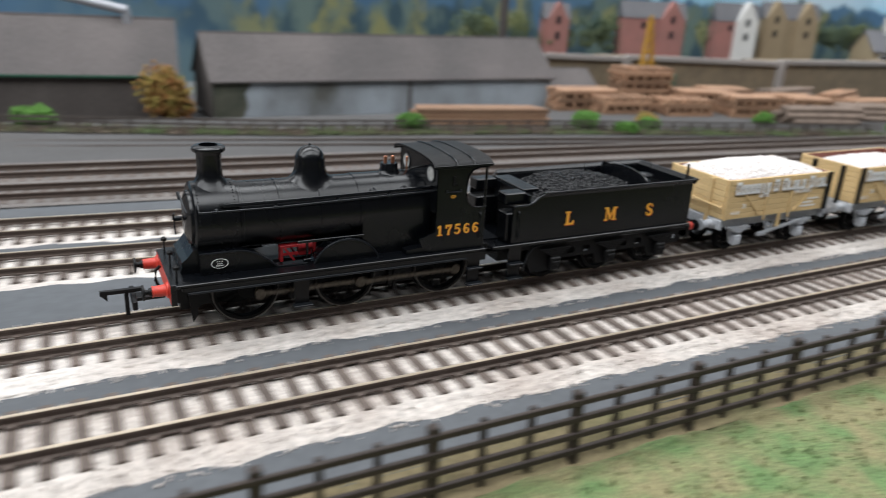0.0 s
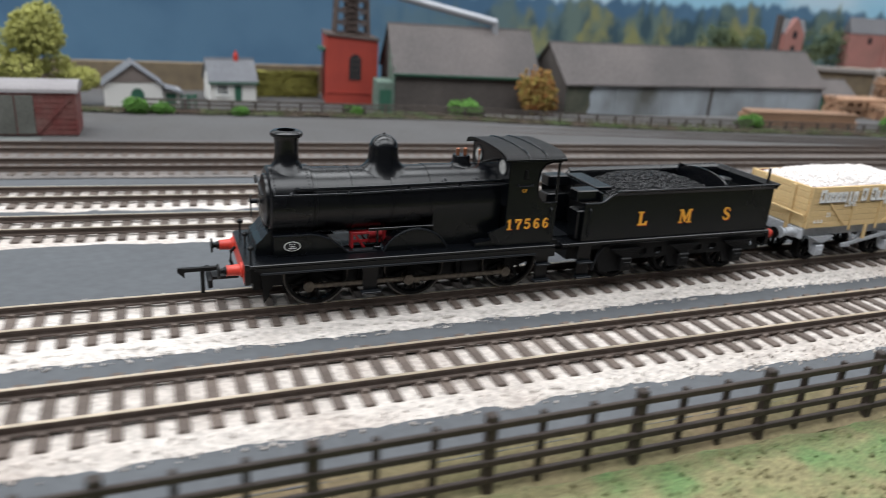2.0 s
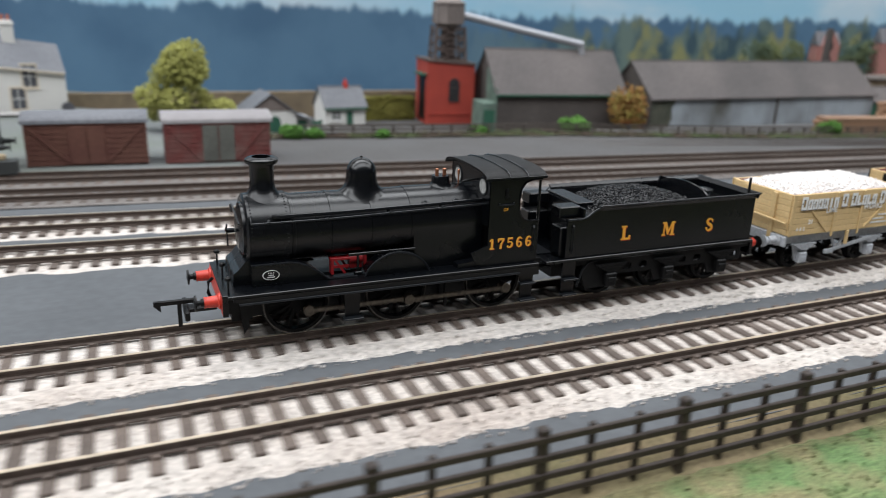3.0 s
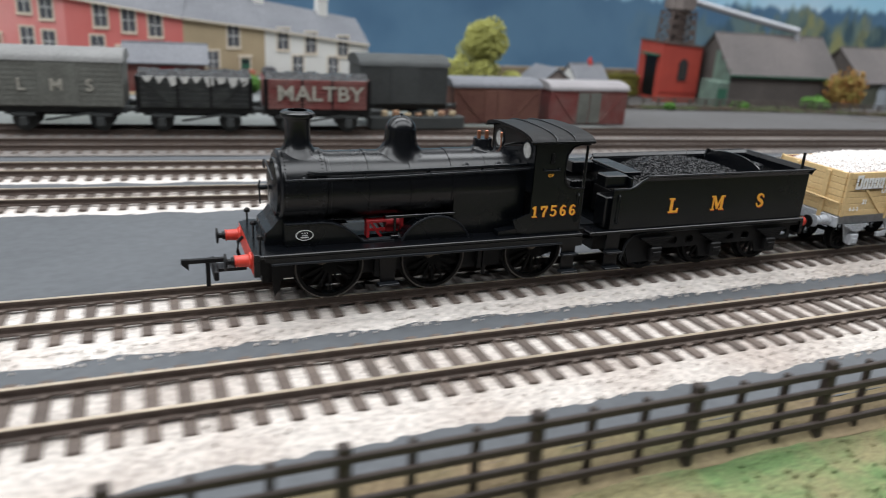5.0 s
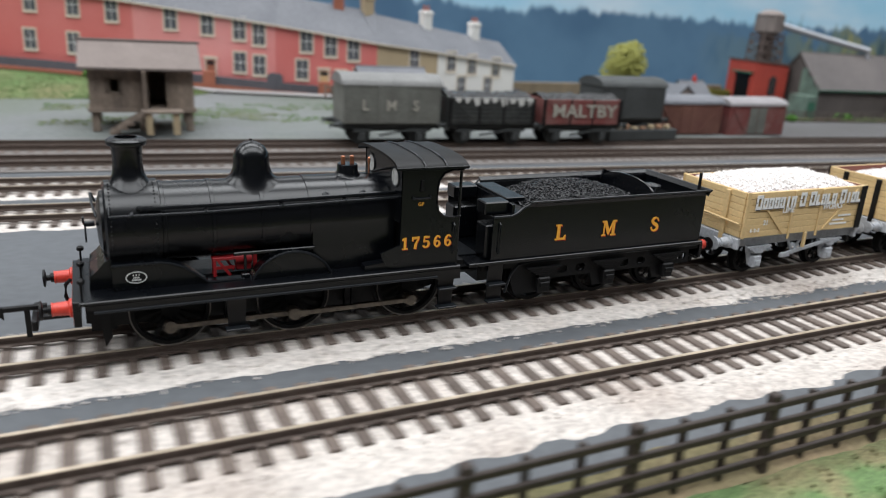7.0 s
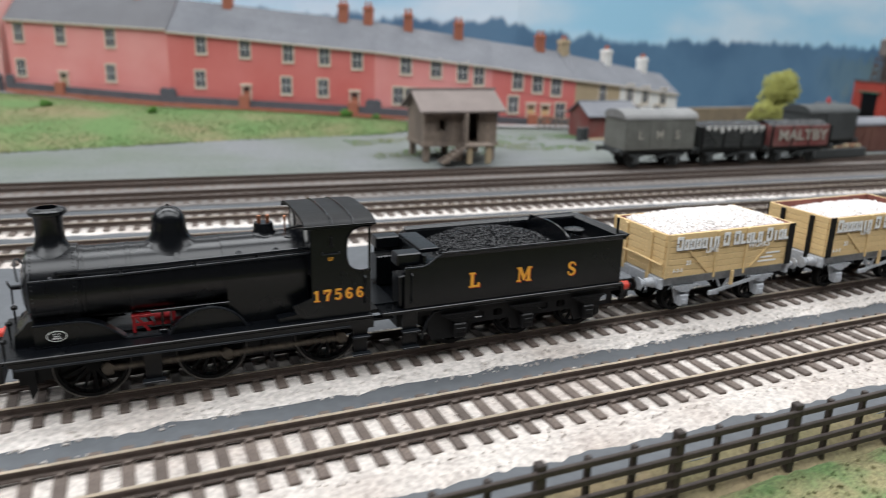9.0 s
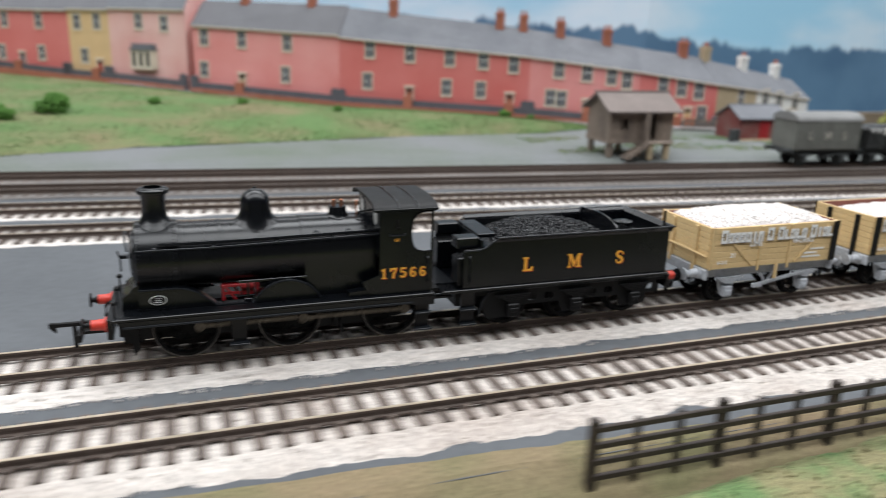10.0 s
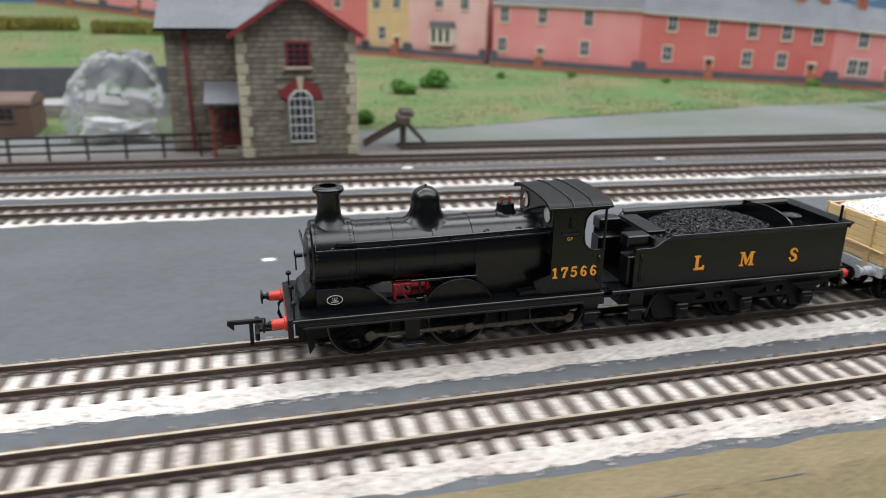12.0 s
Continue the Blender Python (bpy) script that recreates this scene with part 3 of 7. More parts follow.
# ---- boundary fence in front ----
def boundary_fence():
    t = thing("boundary_fence", "dark brown four-rail post fence along the line", "fence", mm(0, -97, 0))
    x_end, pitch = -1153, 12.85
    post = Solid().box(-1.3, 1.3, -1.2, 1.2, -15, 11.6, 0.3).mesh("post", FENCE)
    stake = Solid().box(-0.75, 0.75, -0.7, 0.7, -13, 10.2, 0.15).mesh("stake", FENCE)
    n = 124
    for i in range(n):
        x = x_end + i * pitch
        lean = random.uniform(-0.8, 0.8)
        part("post" if i % 3 == 0 else "stake", post if i % 3 == 0 else stake, FENCE, t, at=mm(x, 0 if i % 3 == 0 else 0.3, -0.8, 0, 0, lean))
    for i in range(0, n - 3, 3):
        x = x_end + i * pitch
        for k, z in enumerate((9.2, 4.6, 0.0, -4.4)):
            part("fence_rail", Solid().box(x, x + 3 * pitch, -1.6, -0.5, z - 0.85 - 0.8, z + 0.85 - 0.8, 0.2), FENCE, t)


boundary_fence()


# ---- painted back board ----
def back_board():
    g = Solid()
    line = [(-2600, 1500), (-1900, 1420), (-1350, 1150), (-900, 860), (-600, 720), (-250, 690), (100, 690), (500, 695), (900, 690), (1250, 650), (1490, 480), (1495, 0)]
    v, f = [], []
    for x, y in line:
        v += [(x, y, -40), (x, y, 230), (x, y + 12, 230), (x, y + 12, -40)]
    for i in range(len(line) - 1):
        for k in range(4):
            f.append((4 * i + k, 4 * i + (k + 1) % 4, 4 * i + 4 + (k + 1) % 4, 4 * i + 4 + k))
    g.add(v, f)
    alone("backdrop", g, BACKDROP, "back board painted with blue sky and wooded hills", "backdrop", kind="structure")


back_board()


# ---- the train; x runs back from the buffer beam, z up from the railhead ----
def arc(cx, cz, r, a0, a1, n):
    return [(cx + r * math.cos(radians(a0 + (a1 - a0) * i / n)), cz + r * math.sin(radians(a0 + (a1 - a0) * i / n))) for i in range(n + 1)]


def spoked_wheel(name, parent, r, spokes, mat, at, label=""):
    """A spoked wheel in the xz plane, middle at its origin: rim, hub and single spokes."""
    key = (r, spokes)
    if key not in WHEEL_SHAPES:
        WHEEL_SHAPES[key] = (
            Solid().lathe([(r - 1.3, -1.1), (r, -1.1), (r, 0.8), (r + 0.7, 0.9), (r + 0.7, 1.4), (r - 1.3, 1.4), (r - 1.3, -1.1)], (0, 0, 0), "y", 36).mesh("wheel", mat, 40),
            Solid().rod((0, 0.1, 0), r * 0.22, 2.8, "y", 14).mesh("hub", mat, 40),
            Solid().box(-0.42, 0.42, -0.5, 0.5, r * 0.15, r - 1.2).mesh("spoke", mat))
    rim, hub, spoke = WHEEL_SHAPES[key]
    w = part(name, rim, mat, parent, label, at=at)
    part("hub", hub, mat, w)
    for k in range(spokes):
        part("spoke", spoke, mat, w, at=pose(0, 0, 0, 0, 360 * k / spokes, 0))
    return w


WHEEL_SHAPES = {}


def saddled(rows, cx, axis_z=31.2, r=10.1, n=44):
    """A turned fitting on the boiler's crown at cx; rows of radius, height over the crown, and how far the row follows the boiler's curve."""
    v = []
    for q, h, w in rows:
        for k in range(n):
            a = 2 * math.pi * k / n
            y = q * math.sin(a)
            v.append((cx + q * math.cos(a), y, axis_z + r + h - w * (r - math.sqrt(r * r - y * y))))
    return Solid().add(v, [(j * n + k, j * n + (k + 1) % n, (j + 1) * n + (k + 1) % n, (j + 1) * n + k) for j in range(len(rows) - 1) for k in range(n)])


def rivets(g, pts, r=0.16, axis="y"):
    for p in pts:
        g.lathe([(r, -0.06), (r * 0.6, -0.16)] if axis == "y" else [(r, 0.06), (r * 0.6, 0.16)], p, axis, 5)
    return g


def buffer(parent, x, y, z, housing, head, way=-1):
    b = part("buffer", Solid().lathe([(2.3, 0), (2.3, 0.5 * way), (1.75, 0.8 * way), (1.55, 4.0 * way), (1.68, 4.1 * way), (1.68, 4.4 * way)], (x, y, z), "x", 20), housing, parent, smooth=40)
    part("buffer_head", Solid().lathe([(1.25, 4.3 * way), (1.2, 5.2 * way), (0.8, 5.3 * way), (0.8, 6.2 * way), (2.35, 6.5 * way), (2.3, 6.95 * way), (0.01, 7.2 * way)], (x, y, z), "x", 20), head, b, "dark turned buffer head", smooth=40)


def hook_coupling(parent, x, z, way):
    g = Solid()
    g.box(min(x, x + 9 * way), max(x, x + 9 * way), -2.2, 2.2, z - 2.4, z - 1.2, 0.2)
    g.box(min(x + 8 * way, x + 9.4 * way), max(x + 8 * way, x + 9.4 * way), -6.5, 6.5, z - 3.4, z - 0.6, 0.3)
    a, b = sorted((x + 6 * way, x + 17 * way))
    g.box(a, b, -1.0, 0.2, z + 0.1, z + 1.4, 0.15)
    c, d = sorted((x + 15.6 * way, x + 17.6 * way))
    g.prism([(c, z + 1.4), (d, z + 1.4), (d, z - 1.8) if way < 0 else (d, z + 0.2), (c, z + 0.2) if way < 0 else (c, z - 1.8)], -1.0, 0.2)
    g.box(x + 10.5 * way - 0.6, x + 10.5 * way + 0.6, -0.9, 0.0, z - 7, z + 0.4)
    part("coupling", g, DULL_BLACK, parent, "black hook and bar coupling")


WHEEL_R, CRANK = 10.0, 4.0
AXLES = (21.6, 53.4, 87.6)


def locomotive():
    t = thing("locomotive", "satin black six-coupled steam locomotive with red buffers", "locomotive")
    # footplate with its valance and lower bead, coloured lighter for glints
    g = Solid().box(0.9, 100.5, -16.8, 16.8, 16.0, 17.0, 0.2)
    part("footplate", g, BLACK, t)
    for s in (-1, 1):
        y0, y1 = sorted((s * 16.8, s * 15.9))
        part("valance", Solid().prism([(2.5, 16.0), (100.5, 16.0), (100.5, 13.0), (94, 13.0), (91, 14.2), (6, 14.2), (2.5, 15.2)], y0, y1), BLACK, t)
        part("bead", Solid().tube([(4, s * 17.0, 14.3), (50, s * 17.05, 14.25), (93, s * 17.0, 14.2)], 0.38), STEEL_GLINT, t, "thin steel pipe along the footplate edge", smooth=40)
    g = Solid()
    rivets(g, [(x, -16.2, 17.05) for x in np.arange(3, 99, 1.55)], 0.17, "z")
    part("rivet_row", g, STEEL_GLINT, t, kind="stuff")
    bb = part("buffer_beam", Solid().box(-0.45, 1.2, -15.7, 15.7, 10.6, 17.0, 0.1), BLACK, t)
    part("beam_face", Solid().box(-0.5, -0.45, -15.2, 15.2, 11.0, 16.6), RED, bb, "bright red face of the buffer beam")
    for y in (-11.4, 11.4):
        buffer(t, -0.6, y, 14.1, RED, DULL_BLACK)
    hook_coupling(t, -0.6, 10.2, -1)
    g = Solid().tube([(-0.9, 3.4, 16), (-2.2, 3.6, 14.6), (-2.4, 3.6, 11.5), (-1.4, 3.6, 8.6)], 0.5)
    part("vacuum_pipe", g, DULL_BLACK, t, smooth=40)
    for y in (-13, 0, 13):
        part("lamp_iron", Solid().box(1.4, 1.9, y - 0.5, y + 0.5, 17, 21, 0.1).lathe([(0.5, 20.4), (0.9, 20.6), (0.9, 21.4), (0.4, 21.8)], (1.7, y, 0), "z", 8), DULL_BLACK, t)
    # frames and the space between the wheels
    for s in (-7.0, 7.0):
        part("frame_plate", Solid().prism([(2, 16), (2, 8), (8, 6.5), (90, 6.5), (99, 9), (99, 16)], s - 0.5, s + 0.5), DULL_BLACK, t)
    part("ash_pan", Solid().box(56, 82, -6, 6, 4.5, 16), DULL_BLACK, t)
    part("motor_block", Solid().box(26, 50, -6, 6, 5.5, 17.5), DULL_BLACK, t)
    part("front_skirt", Solid().box(3, 9, -6, 6, 5, 16), DULL_BLACK, t)
    for s in (-1, 1):
        part("guard_iron", Solid().prism([(5.0, 12), (7.5, 12), (7.6, 4.0), (6.0, 1.6), (5.6, 4.5)], s * 8.3 - 0.4, s * 8.3 + 0.4), DULL_BLACK, t)
        for x in (37.5, 70.5):
            part("brake_hanger", Solid().box(x - 0.5, x + 0.5, s * 9 - 0.5, s * 9 + 0.5, 3, 13).box(x - 2.6, x - 1.2, s * 9 - 0.9, s * 9 + 0.9, 5.5, 12), DULL_BLACK, t)
    # smokebox, saddle, door
    part("smokebox", Solid().lathe([(10.0, 0), (10.75, 0.5), (10.75, 12.6)], (8.0, 0, 31.4), "x", 48), BLACK, t, smooth=30)
    part("saddle", Solid().prism([(-8.5, 17), (8.5, 17), (7.6, 20), (8.4, 25), (-8.4, 25), (-7.6, 20)], 8.6, 20.2, "x"), BLACK, t)
    part("front_step", Solid().prism([(3.4, 17), (9, 17), (9, 24.5), (7.2, 24.0), (5.6, 22.0), (3.9, 20.6)], -8.6, 8.6), BLACK, t)
    d = part("smokebox_door", Solid().lathe([(8.3, 0), (8.1, -0.7), (5.5, -1.5), (0.01, -2.0)], (8.0, 0, 31.4), "x", 36), BLACK, t, smooth=35)
    part("door_dart", Solid().rod((4.6, 0, 31.4), 0.7, 2.4, "x", 10).beam((3.6, 0, 31.4), (3.6, -1.2, 27.0), 0.45, 0.45).beam((3.3, 0, 31.4), (3.3, -3.5, 34.2), 0.45, 0.45), STEEL_GLINT, d)
    part("door_rail", Solid().tube([(6.2, -7.5, 35.2), (5.5, -4.5, 38.0), (5.3, 0, 39.2), (5.5, 4.5, 38.0), (6.2, 7.5, 35.2)], 0.32), STEEL_GLINT, d, smooth=40)
    g = Solid()
    for x in (9.4, 19.6):
        for a in range(-62, 80, 6):
            g.lathe([(0.24, 10.65), (0.2, 10.9), (0.1, 11.0)], (0, 0, 0), "z", 5, m=Matrix.Translation((x, 0, 31.4)) @ Matrix.Rotation(radians(90 - a), 4, "X"))
    part("rivet_row", g, BLACK, t, kind="stuff")
    # boiler, bands, firebox
    part("boiler", Solid().lathe([(10.1, 0), (10.1, 61)], (20.6, 0, 31.2), "x", 56), BLACK, t, smooth=30)
    for x in (21.4, 33.2, 45.6, 58.4, 69.5):
        part("boiler_band", Solid().lathe([(10.1, -0.55), (10.32, -0.45), (10.32, 0.45), (10.1, 0.55)], (x, 0, 31.2), "x", 56), BLACK, t, smooth=20)
    part("firebox", Solid().prism([(-10.0, 17), (10.0, 17), (10.15, 24), *[(10.24 * math.cos(radians(a)), 31.2 + 10.24 * math.sin(radians(a))) for a in range(-10, 191, 4)], (-10.15, 24)], 58.6, 82, "x"), BLACK, t, smooth=30)
    for x in (62.5, 73):
        part("washout_plug", Solid().lathe([(1.0, 0), (0.9, 0.35), (0.55, 0.4), (0.5, 0.1)], (0, 0, 0), "z", 14, m=Matrix.Translation((x, -8.6, 37.9)) @ Matrix.Rotation(radians(52), 4, "X")), STEEL_GLINT, t, smooth=40)
    # chimney, dome, safety valves
    part("chimney", Solid().lathe([(6.2, -1.4), (5.4, -0.2), (4.5, 0.9), (3.75, 2.4), (3.5, 4.6), (3.6, 8.4), (3.8, 9.3), (4.6, 9.6), (4.8, 10.0), (4.7, 10.7), (4.1, 11.2), (3.3, 11.3), (2.7, 11.4), (2.6, 8.0), (0.01, 8.0)], (14.4, 0, 41.5), "z", 40), BLACK, t, smooth=40)
    dome = [(4.65 * math.cos(radians(a)), 5.4 + 4.65 * math.sin(radians(a)), 0) for a in range(0, 85, 7)]
    part("dome", saddled([(7.3, -0.1, 1), (6.6, 0.25, 1), (5.9, 0.8, 0.85), (5.35, 1.6, 0.5), (4.95, 2.6, 0.2), (4.72, 3.8, 0), *dome, (0.45, 10.05, 0), (0.4, 10.5, 0), (0.01, 10.6, 0)], 44.6), BLACK, t, smooth=50)
    v = part("safety_valve", saddled([(4.1, -0.1, 1), (3.5, 0.2, 0.9), (3.1, 0.7, 0.4), (2.95, 1.2, 0), (2.9, 2.7, 0), (2.7, 3.1, 0), (0.01, 3.1, 0)], 71.2), BLACK, t, smooth=40)
    for x in (69.9, 72.5):
        part("valve_column", Solid().lathe([(0.62, 0), (0.55, 1.6), (0.66, 1.8), (0.58, 2.3), (0.25, 2.5)], (x, 0, 44.2), "z", 14), COPPER, v, "bare copper valve column", smooth=40)
    part("whistle", Solid().tube([(77.6, 0, 41.0), (77.6, 0, 44.6)], 0.26).lathe([(0.42, 44.4), (0.42, 45.8), (0.15, 46.1)], (77.6, 0, 0), "z", 10), COPPER, t, smooth=40)
    part("whistle_pipe", Solid().tube([(77, -3.5, 42.6), (79.5, -4.2, 43.3), (82, -4.6, 43.6)], 0.35), DULL_BLACK, t, smooth=40)
    # pipes along the boiler side
    for s in (-1, 1):
        part("ejector_pipe", Solid().tube([(15.5, s * 9.4, 37.2), (16.6, s * 10.4, 37.3), (40, s * 10.6, 37.4), (82, s * 10.9, 38.2)], 0.62), BLACK, t, smooth=40)
        h = part("handrail", Solid().tube([(9.2, s * 9.0, 37.6), (9.0, s * 11.8, 36.0), (30, s * 12.0, 36.0), (82, s * 12.2, 37.2)], 0.3), STEEL_GLINT, t, "thin steel boiler handrail", smooth=40)
        for x in (14, 31, 50, 67):
            part("handrail_knob", Solid().lathe([(0.4, 0), (0.4, 1.6), (0.62, 1.9), (0.3, 2.4)], (x, 0, 0), "y", 8, m=Matrix.Translation((0, s * 10.0 if s > 0 else -12.4, 36.0 + max(0, (x - 30) * 0.023)))), STEEL_GLINT, h)
    # splashers and sandboxes
    for s in (-1, 1):
        y0, y1 = sorted((s * 11.2, s * 7.5))
        part("front_splasher", Solid().prism([(8.6, 17), (8.6, 23.6), (19.5, 23.6), (22, 23.2), (25, 22.0), (28.0, 19.8), (30.8, 17.4), (31.2, 17)], y0, y1), BLACK, t)
        part("splasher_bead", Solid().tube([(8.6, s * 11.3, 23.6), (19.5, s * 11.3, 23.6), (22, s * 11.3, 23.2), (25, s * 11.3, 22.0), (28, s * 11.3, 19.8), (31, s * 11.3, 17.3), (40, s * 11.3, 17.2)], 0.3), STEEL_GLINT, t, smooth=40)
        pts = arc(52.6, 12.2, 11.6, 24.5, 155.5, 16)
        part("driving_splasher", Solid().prism(pts, *sorted((s * 12.2, s * 7.5))), BLACK, t, smooth=30)
        part("driving_splasher_rim", Solid().tube([(x, s * 12.25, z) for x, z in pts], 0.34), STEEL_GLINT, t, smooth=40)
        g = Solid()
        rivets(g, [(x, s * 12.0 + (0.0 if s < 0 else 0), z + 0.28) for x, z in arc(52.6, 12.2, 11.6, 28, 152, 20)], 0.2, "z")
        part("rivet_row", g, STEEL_GLINT, t, kind="stuff")
        part("cab_splasher", Solid().prism([(72, 17), (72, 18.6), (79, 19.2), (82, 20.5), (82, 17)], *sorted((s * 14.5, s * 11))), BLACK, t)
    g = Solid()
    edge = [(8.6, 23.3), (19.5, 23.3), (22, 22.9), (25, 21.7), (28.0, 19.5), (30.4, 17.5)]
    rivets(g, [(x, -11.25, float(np.interp(x, [p[0] for p in edge], [p[1] for p in edge]))) for x in np.arange(9.4, 30, 1.2)], 0.15)
    rivets(g, [(x, -11.25, 17.5) for x in np.arange(9.4, 30, 1.5)], 0.13)
    part("rivet_row", g, STEEL_GLINT, t, kind="stuff")
    o = part("works_plate", Solid().lathe([(2.0, 0), (2.0, -0.25), (0.01, -0.25)], (0, 0, 0), "y", 28, m=Matrix.Translation((14.0, -11.2, 20.3)) @ Matrix.Diagonal((1.2, 1, 0.72, 1))), DULL_BLACK, t, "oval works plate with white edge")
    part("plate_rim", Solid().lathe([(1.86, -0.28), (2.05, -0.3), (2.05, -0.1), (1.86, -0.28)], (0, 0, 0), "y", 28, m=Matrix.Translation((14.0, -11.2, 20.3)) @ Matrix.Diagonal((1.2, 1, 0.72, 1))), WHITE, o)
    g = Solid()
    for z, w, n in ((20.95, 2.0, 3), (20.3, 1.5, 4), (19.7, 2.2, 7)):
        for k in range(n):
            x = 14.0 - w / 2 + w * (k + 0.5) / n
            g.box(x - 0.11, x + 0.11, -11.6, -11.48, z - 0.16, z + 0.16)
    part("plate_lettering", g, WHITE, o)
    # inside motion and reversing gear, red
    g = Solid().box(32.5, 38.5, -8.2, -5.4, 21.6, 22.4, 0.1).box(32.7, 33.5, -8.2, -5.4, 17.2, 22, 0.1).box(33, 38.2, -8.2, -7.8, 19.2, 20.0).beam((34, -8.1, 21.6), (37, -8.1, 17.4), 0.5, 0.7).beam((36, -6, 21.8), (38.3, -6, 18), 0.5, 0.7)
    part("slide_bar", g, DARK_RED, t, "red painted slide bar and bracket")
    part("valve_gear", Solid().rod((40.6, -6.4, 21.4), 1.7, 4.2, "x", 16).box(38.6, 42.6, -7.4, -5.2, 18.4, 20.8, 0.2).box(43.2, 44.2, -7.0, -6.0, 17.2, 23), DARK_RED, t, "dark red valve spindle gear", smooth=40)
    part("cross_shaft", Solid().box(40.2, 40.9, -10.2, -9.4, 17.2, 24.0, 0.1).box(39.4, 41.6, -10.5, -9.1, 17.0, 18.2, 0.15).box(37.5, 59, -10.6, -9.9, 23.4, 24.3, 0.15), BLACK, t)
    part("clack_pipe", Solid().tube([(47, -9.8, 23), (52, -10.3, 22.4), (57, -10.8, 22.6)], 0.4), STEEL_GLINT, t, smooth=40)
    # cab
    for s in (-1, 1):
        y0, y1 = sorted((s * 15.0, s * 14.3))
        outline = [(76.2, 17), *[(82.0 - 5.8 * math.cos(radians(a)), 23.0 - 6.0 * math.sin(radians(a))) for a in (70, 50, 30, 10)], (82.0, 24), (82.0, 46.0), (100.6, 46.0), (100.6, 44.8), (97.0, 44.8), (94.5, 44.0), (93.0, 42.0), (92.6, 39.5), (92.6, 35.5), (93.2, 33.2), (94.6, 31.8), (96.6, 31.2), (99.6, 31.2), (99.6, 17)]
        side = part("cab_side", Solid().prism(outline, y0, y1), BLACK, t)
        part("cab_bead", Solid().tube([(100.2, s * 15.0, 31.3), (96.6, s * 15.1, 31.2), (94.6, s * 15.1, 31.8), (93.2, s * 15.1, 33.2), (92.6, s * 15.1, 35.5), (92.6, s * 15.1, 39.5), (93, s * 15.1, 42), (94.5, s * 15.1, 44), (97, s * 15.1, 44.8), (100.4, s * 15.1, 44.8)], 0.28), BLACK, side, smooth=40)
        part("cab_pillar", Solid().tube([(99.8, s * 14.7, 17.5), (99.8, s * 14.7, 46)], 0.45), BLACK, side, smooth=40)
        part("cab_handrail", Solid().tube([(98.2, s * 15.2, 20.5), (98.2, s * 15.7, 21), (98.2, s * 15.7, 29), (98.2, s * 15.2, 29.5)], 0.25), STEEL_GLINT, side, smooth=40)
        if s < 0:
            part("step_rail", Solid().tube([(85.2, -15.4, 37.2), (90.4, -15.4, 37.2)], 0.22).box(85.0, 85.5, -15.5, -15, 37, 37.8).box(90.1, 90.6, -15.5, -15, 37, 37.8), STEEL_GLINT, side, smooth=40)
            part("lamp_socket", Solid().box(87.4, 88.2, -15.5, -15, 39.5, 42.4, 0.1).box(87.2, 88.6, -15.4, -15, 39.2, 39.9), DULL_BLACK, side)
            lettering("GF", 1.0, GOLD, side, mm(86.8, -15.12, 35.1), bold=0.01, space=1.1)
            for k, ch in enumerate("17566"):
                x = 82.3 + (0.0, 2.9, 6.2, 9.55, 12.9)[k]
                slab_digit(ch, 3.5, SHADE_RED, side, mm(x + 0.22, -15.05, 22.45), "red shading of a digit")
                slab_digit(ch, 3.5, GOLD, side, mm(x, -15.22, 22.7), "yellow digit of the running number")
    front = [(-15, 30), (15, 30), (15, 46.0), *[(15 * math.cos(radians(a)), 45.0 + 2.5 * math.sin(radians(a))) for a in range(30, 160, 15)], (-15, 46.0)]
    f = part("cab_front", Solid().prism(front, 82.0, 82.7, "x"), BLACK, t)
    for y in (-9.6, 9.6):
        w = part("spectacle_rim", Solid().lathe([(2.3, -0.1), (2.9, -0.2), (3.0, 0.1), (2.3, 0.1), (2.3, -0.1)], (81.9, y, 42.3), "x", 28), STEEL_GLINT, f, "round bright spectacle window rim", smooth=40)
        part("spectacle_glass", Solid().lathe([(2.35, 0), (2.35, -0.12), (0.01, -0.12)], (81.9, y, 42.3), "x", 24), SPECTACLE, w, "pale round window pane")
    part("cab_floor", Solid().box(82, 103, -13.5, 13.5, 16.2, 17.4), DULL_BLACK, t)
    part("backhead", Solid().box(82.7, 86.5, -9, 9, 17, 38, 0.8), DULL_BLACK, t)
    def bow(a, wide, base, rise):
        return wide * math.copysign(abs(math.cos(radians(a))) ** 0.8, math.cos(radians(a))), base + rise * math.sin(radians(a)) ** 0.8
    top = [(-16.2, 45.3), *[bow(a, 16.2, 45.7, 2.7) for a in range(174, 5, -8)], (16.2, 45.3), *[bow(a, 15.7, 45.1, 2.6) for a in range(6, 176, 8)]]
    r = part("cab_roof", Solid().prism(top, 79.8, 101.2, "x"), DULL_BLACK, t, smooth=25)
    for x in (88.0, 94.4):
        part("roof_strip", Solid().tube([(x, *bow(a, 16.25, 45.75, 2.75)) for a in range(6, 176, 8)], 0.32), BLACK, r, smooth=40)
    part("rain_strip", Solid().box(79.6, 101.4, -16.5, -16.0, 45.5, 46.2, 0.1), BLACK, r)
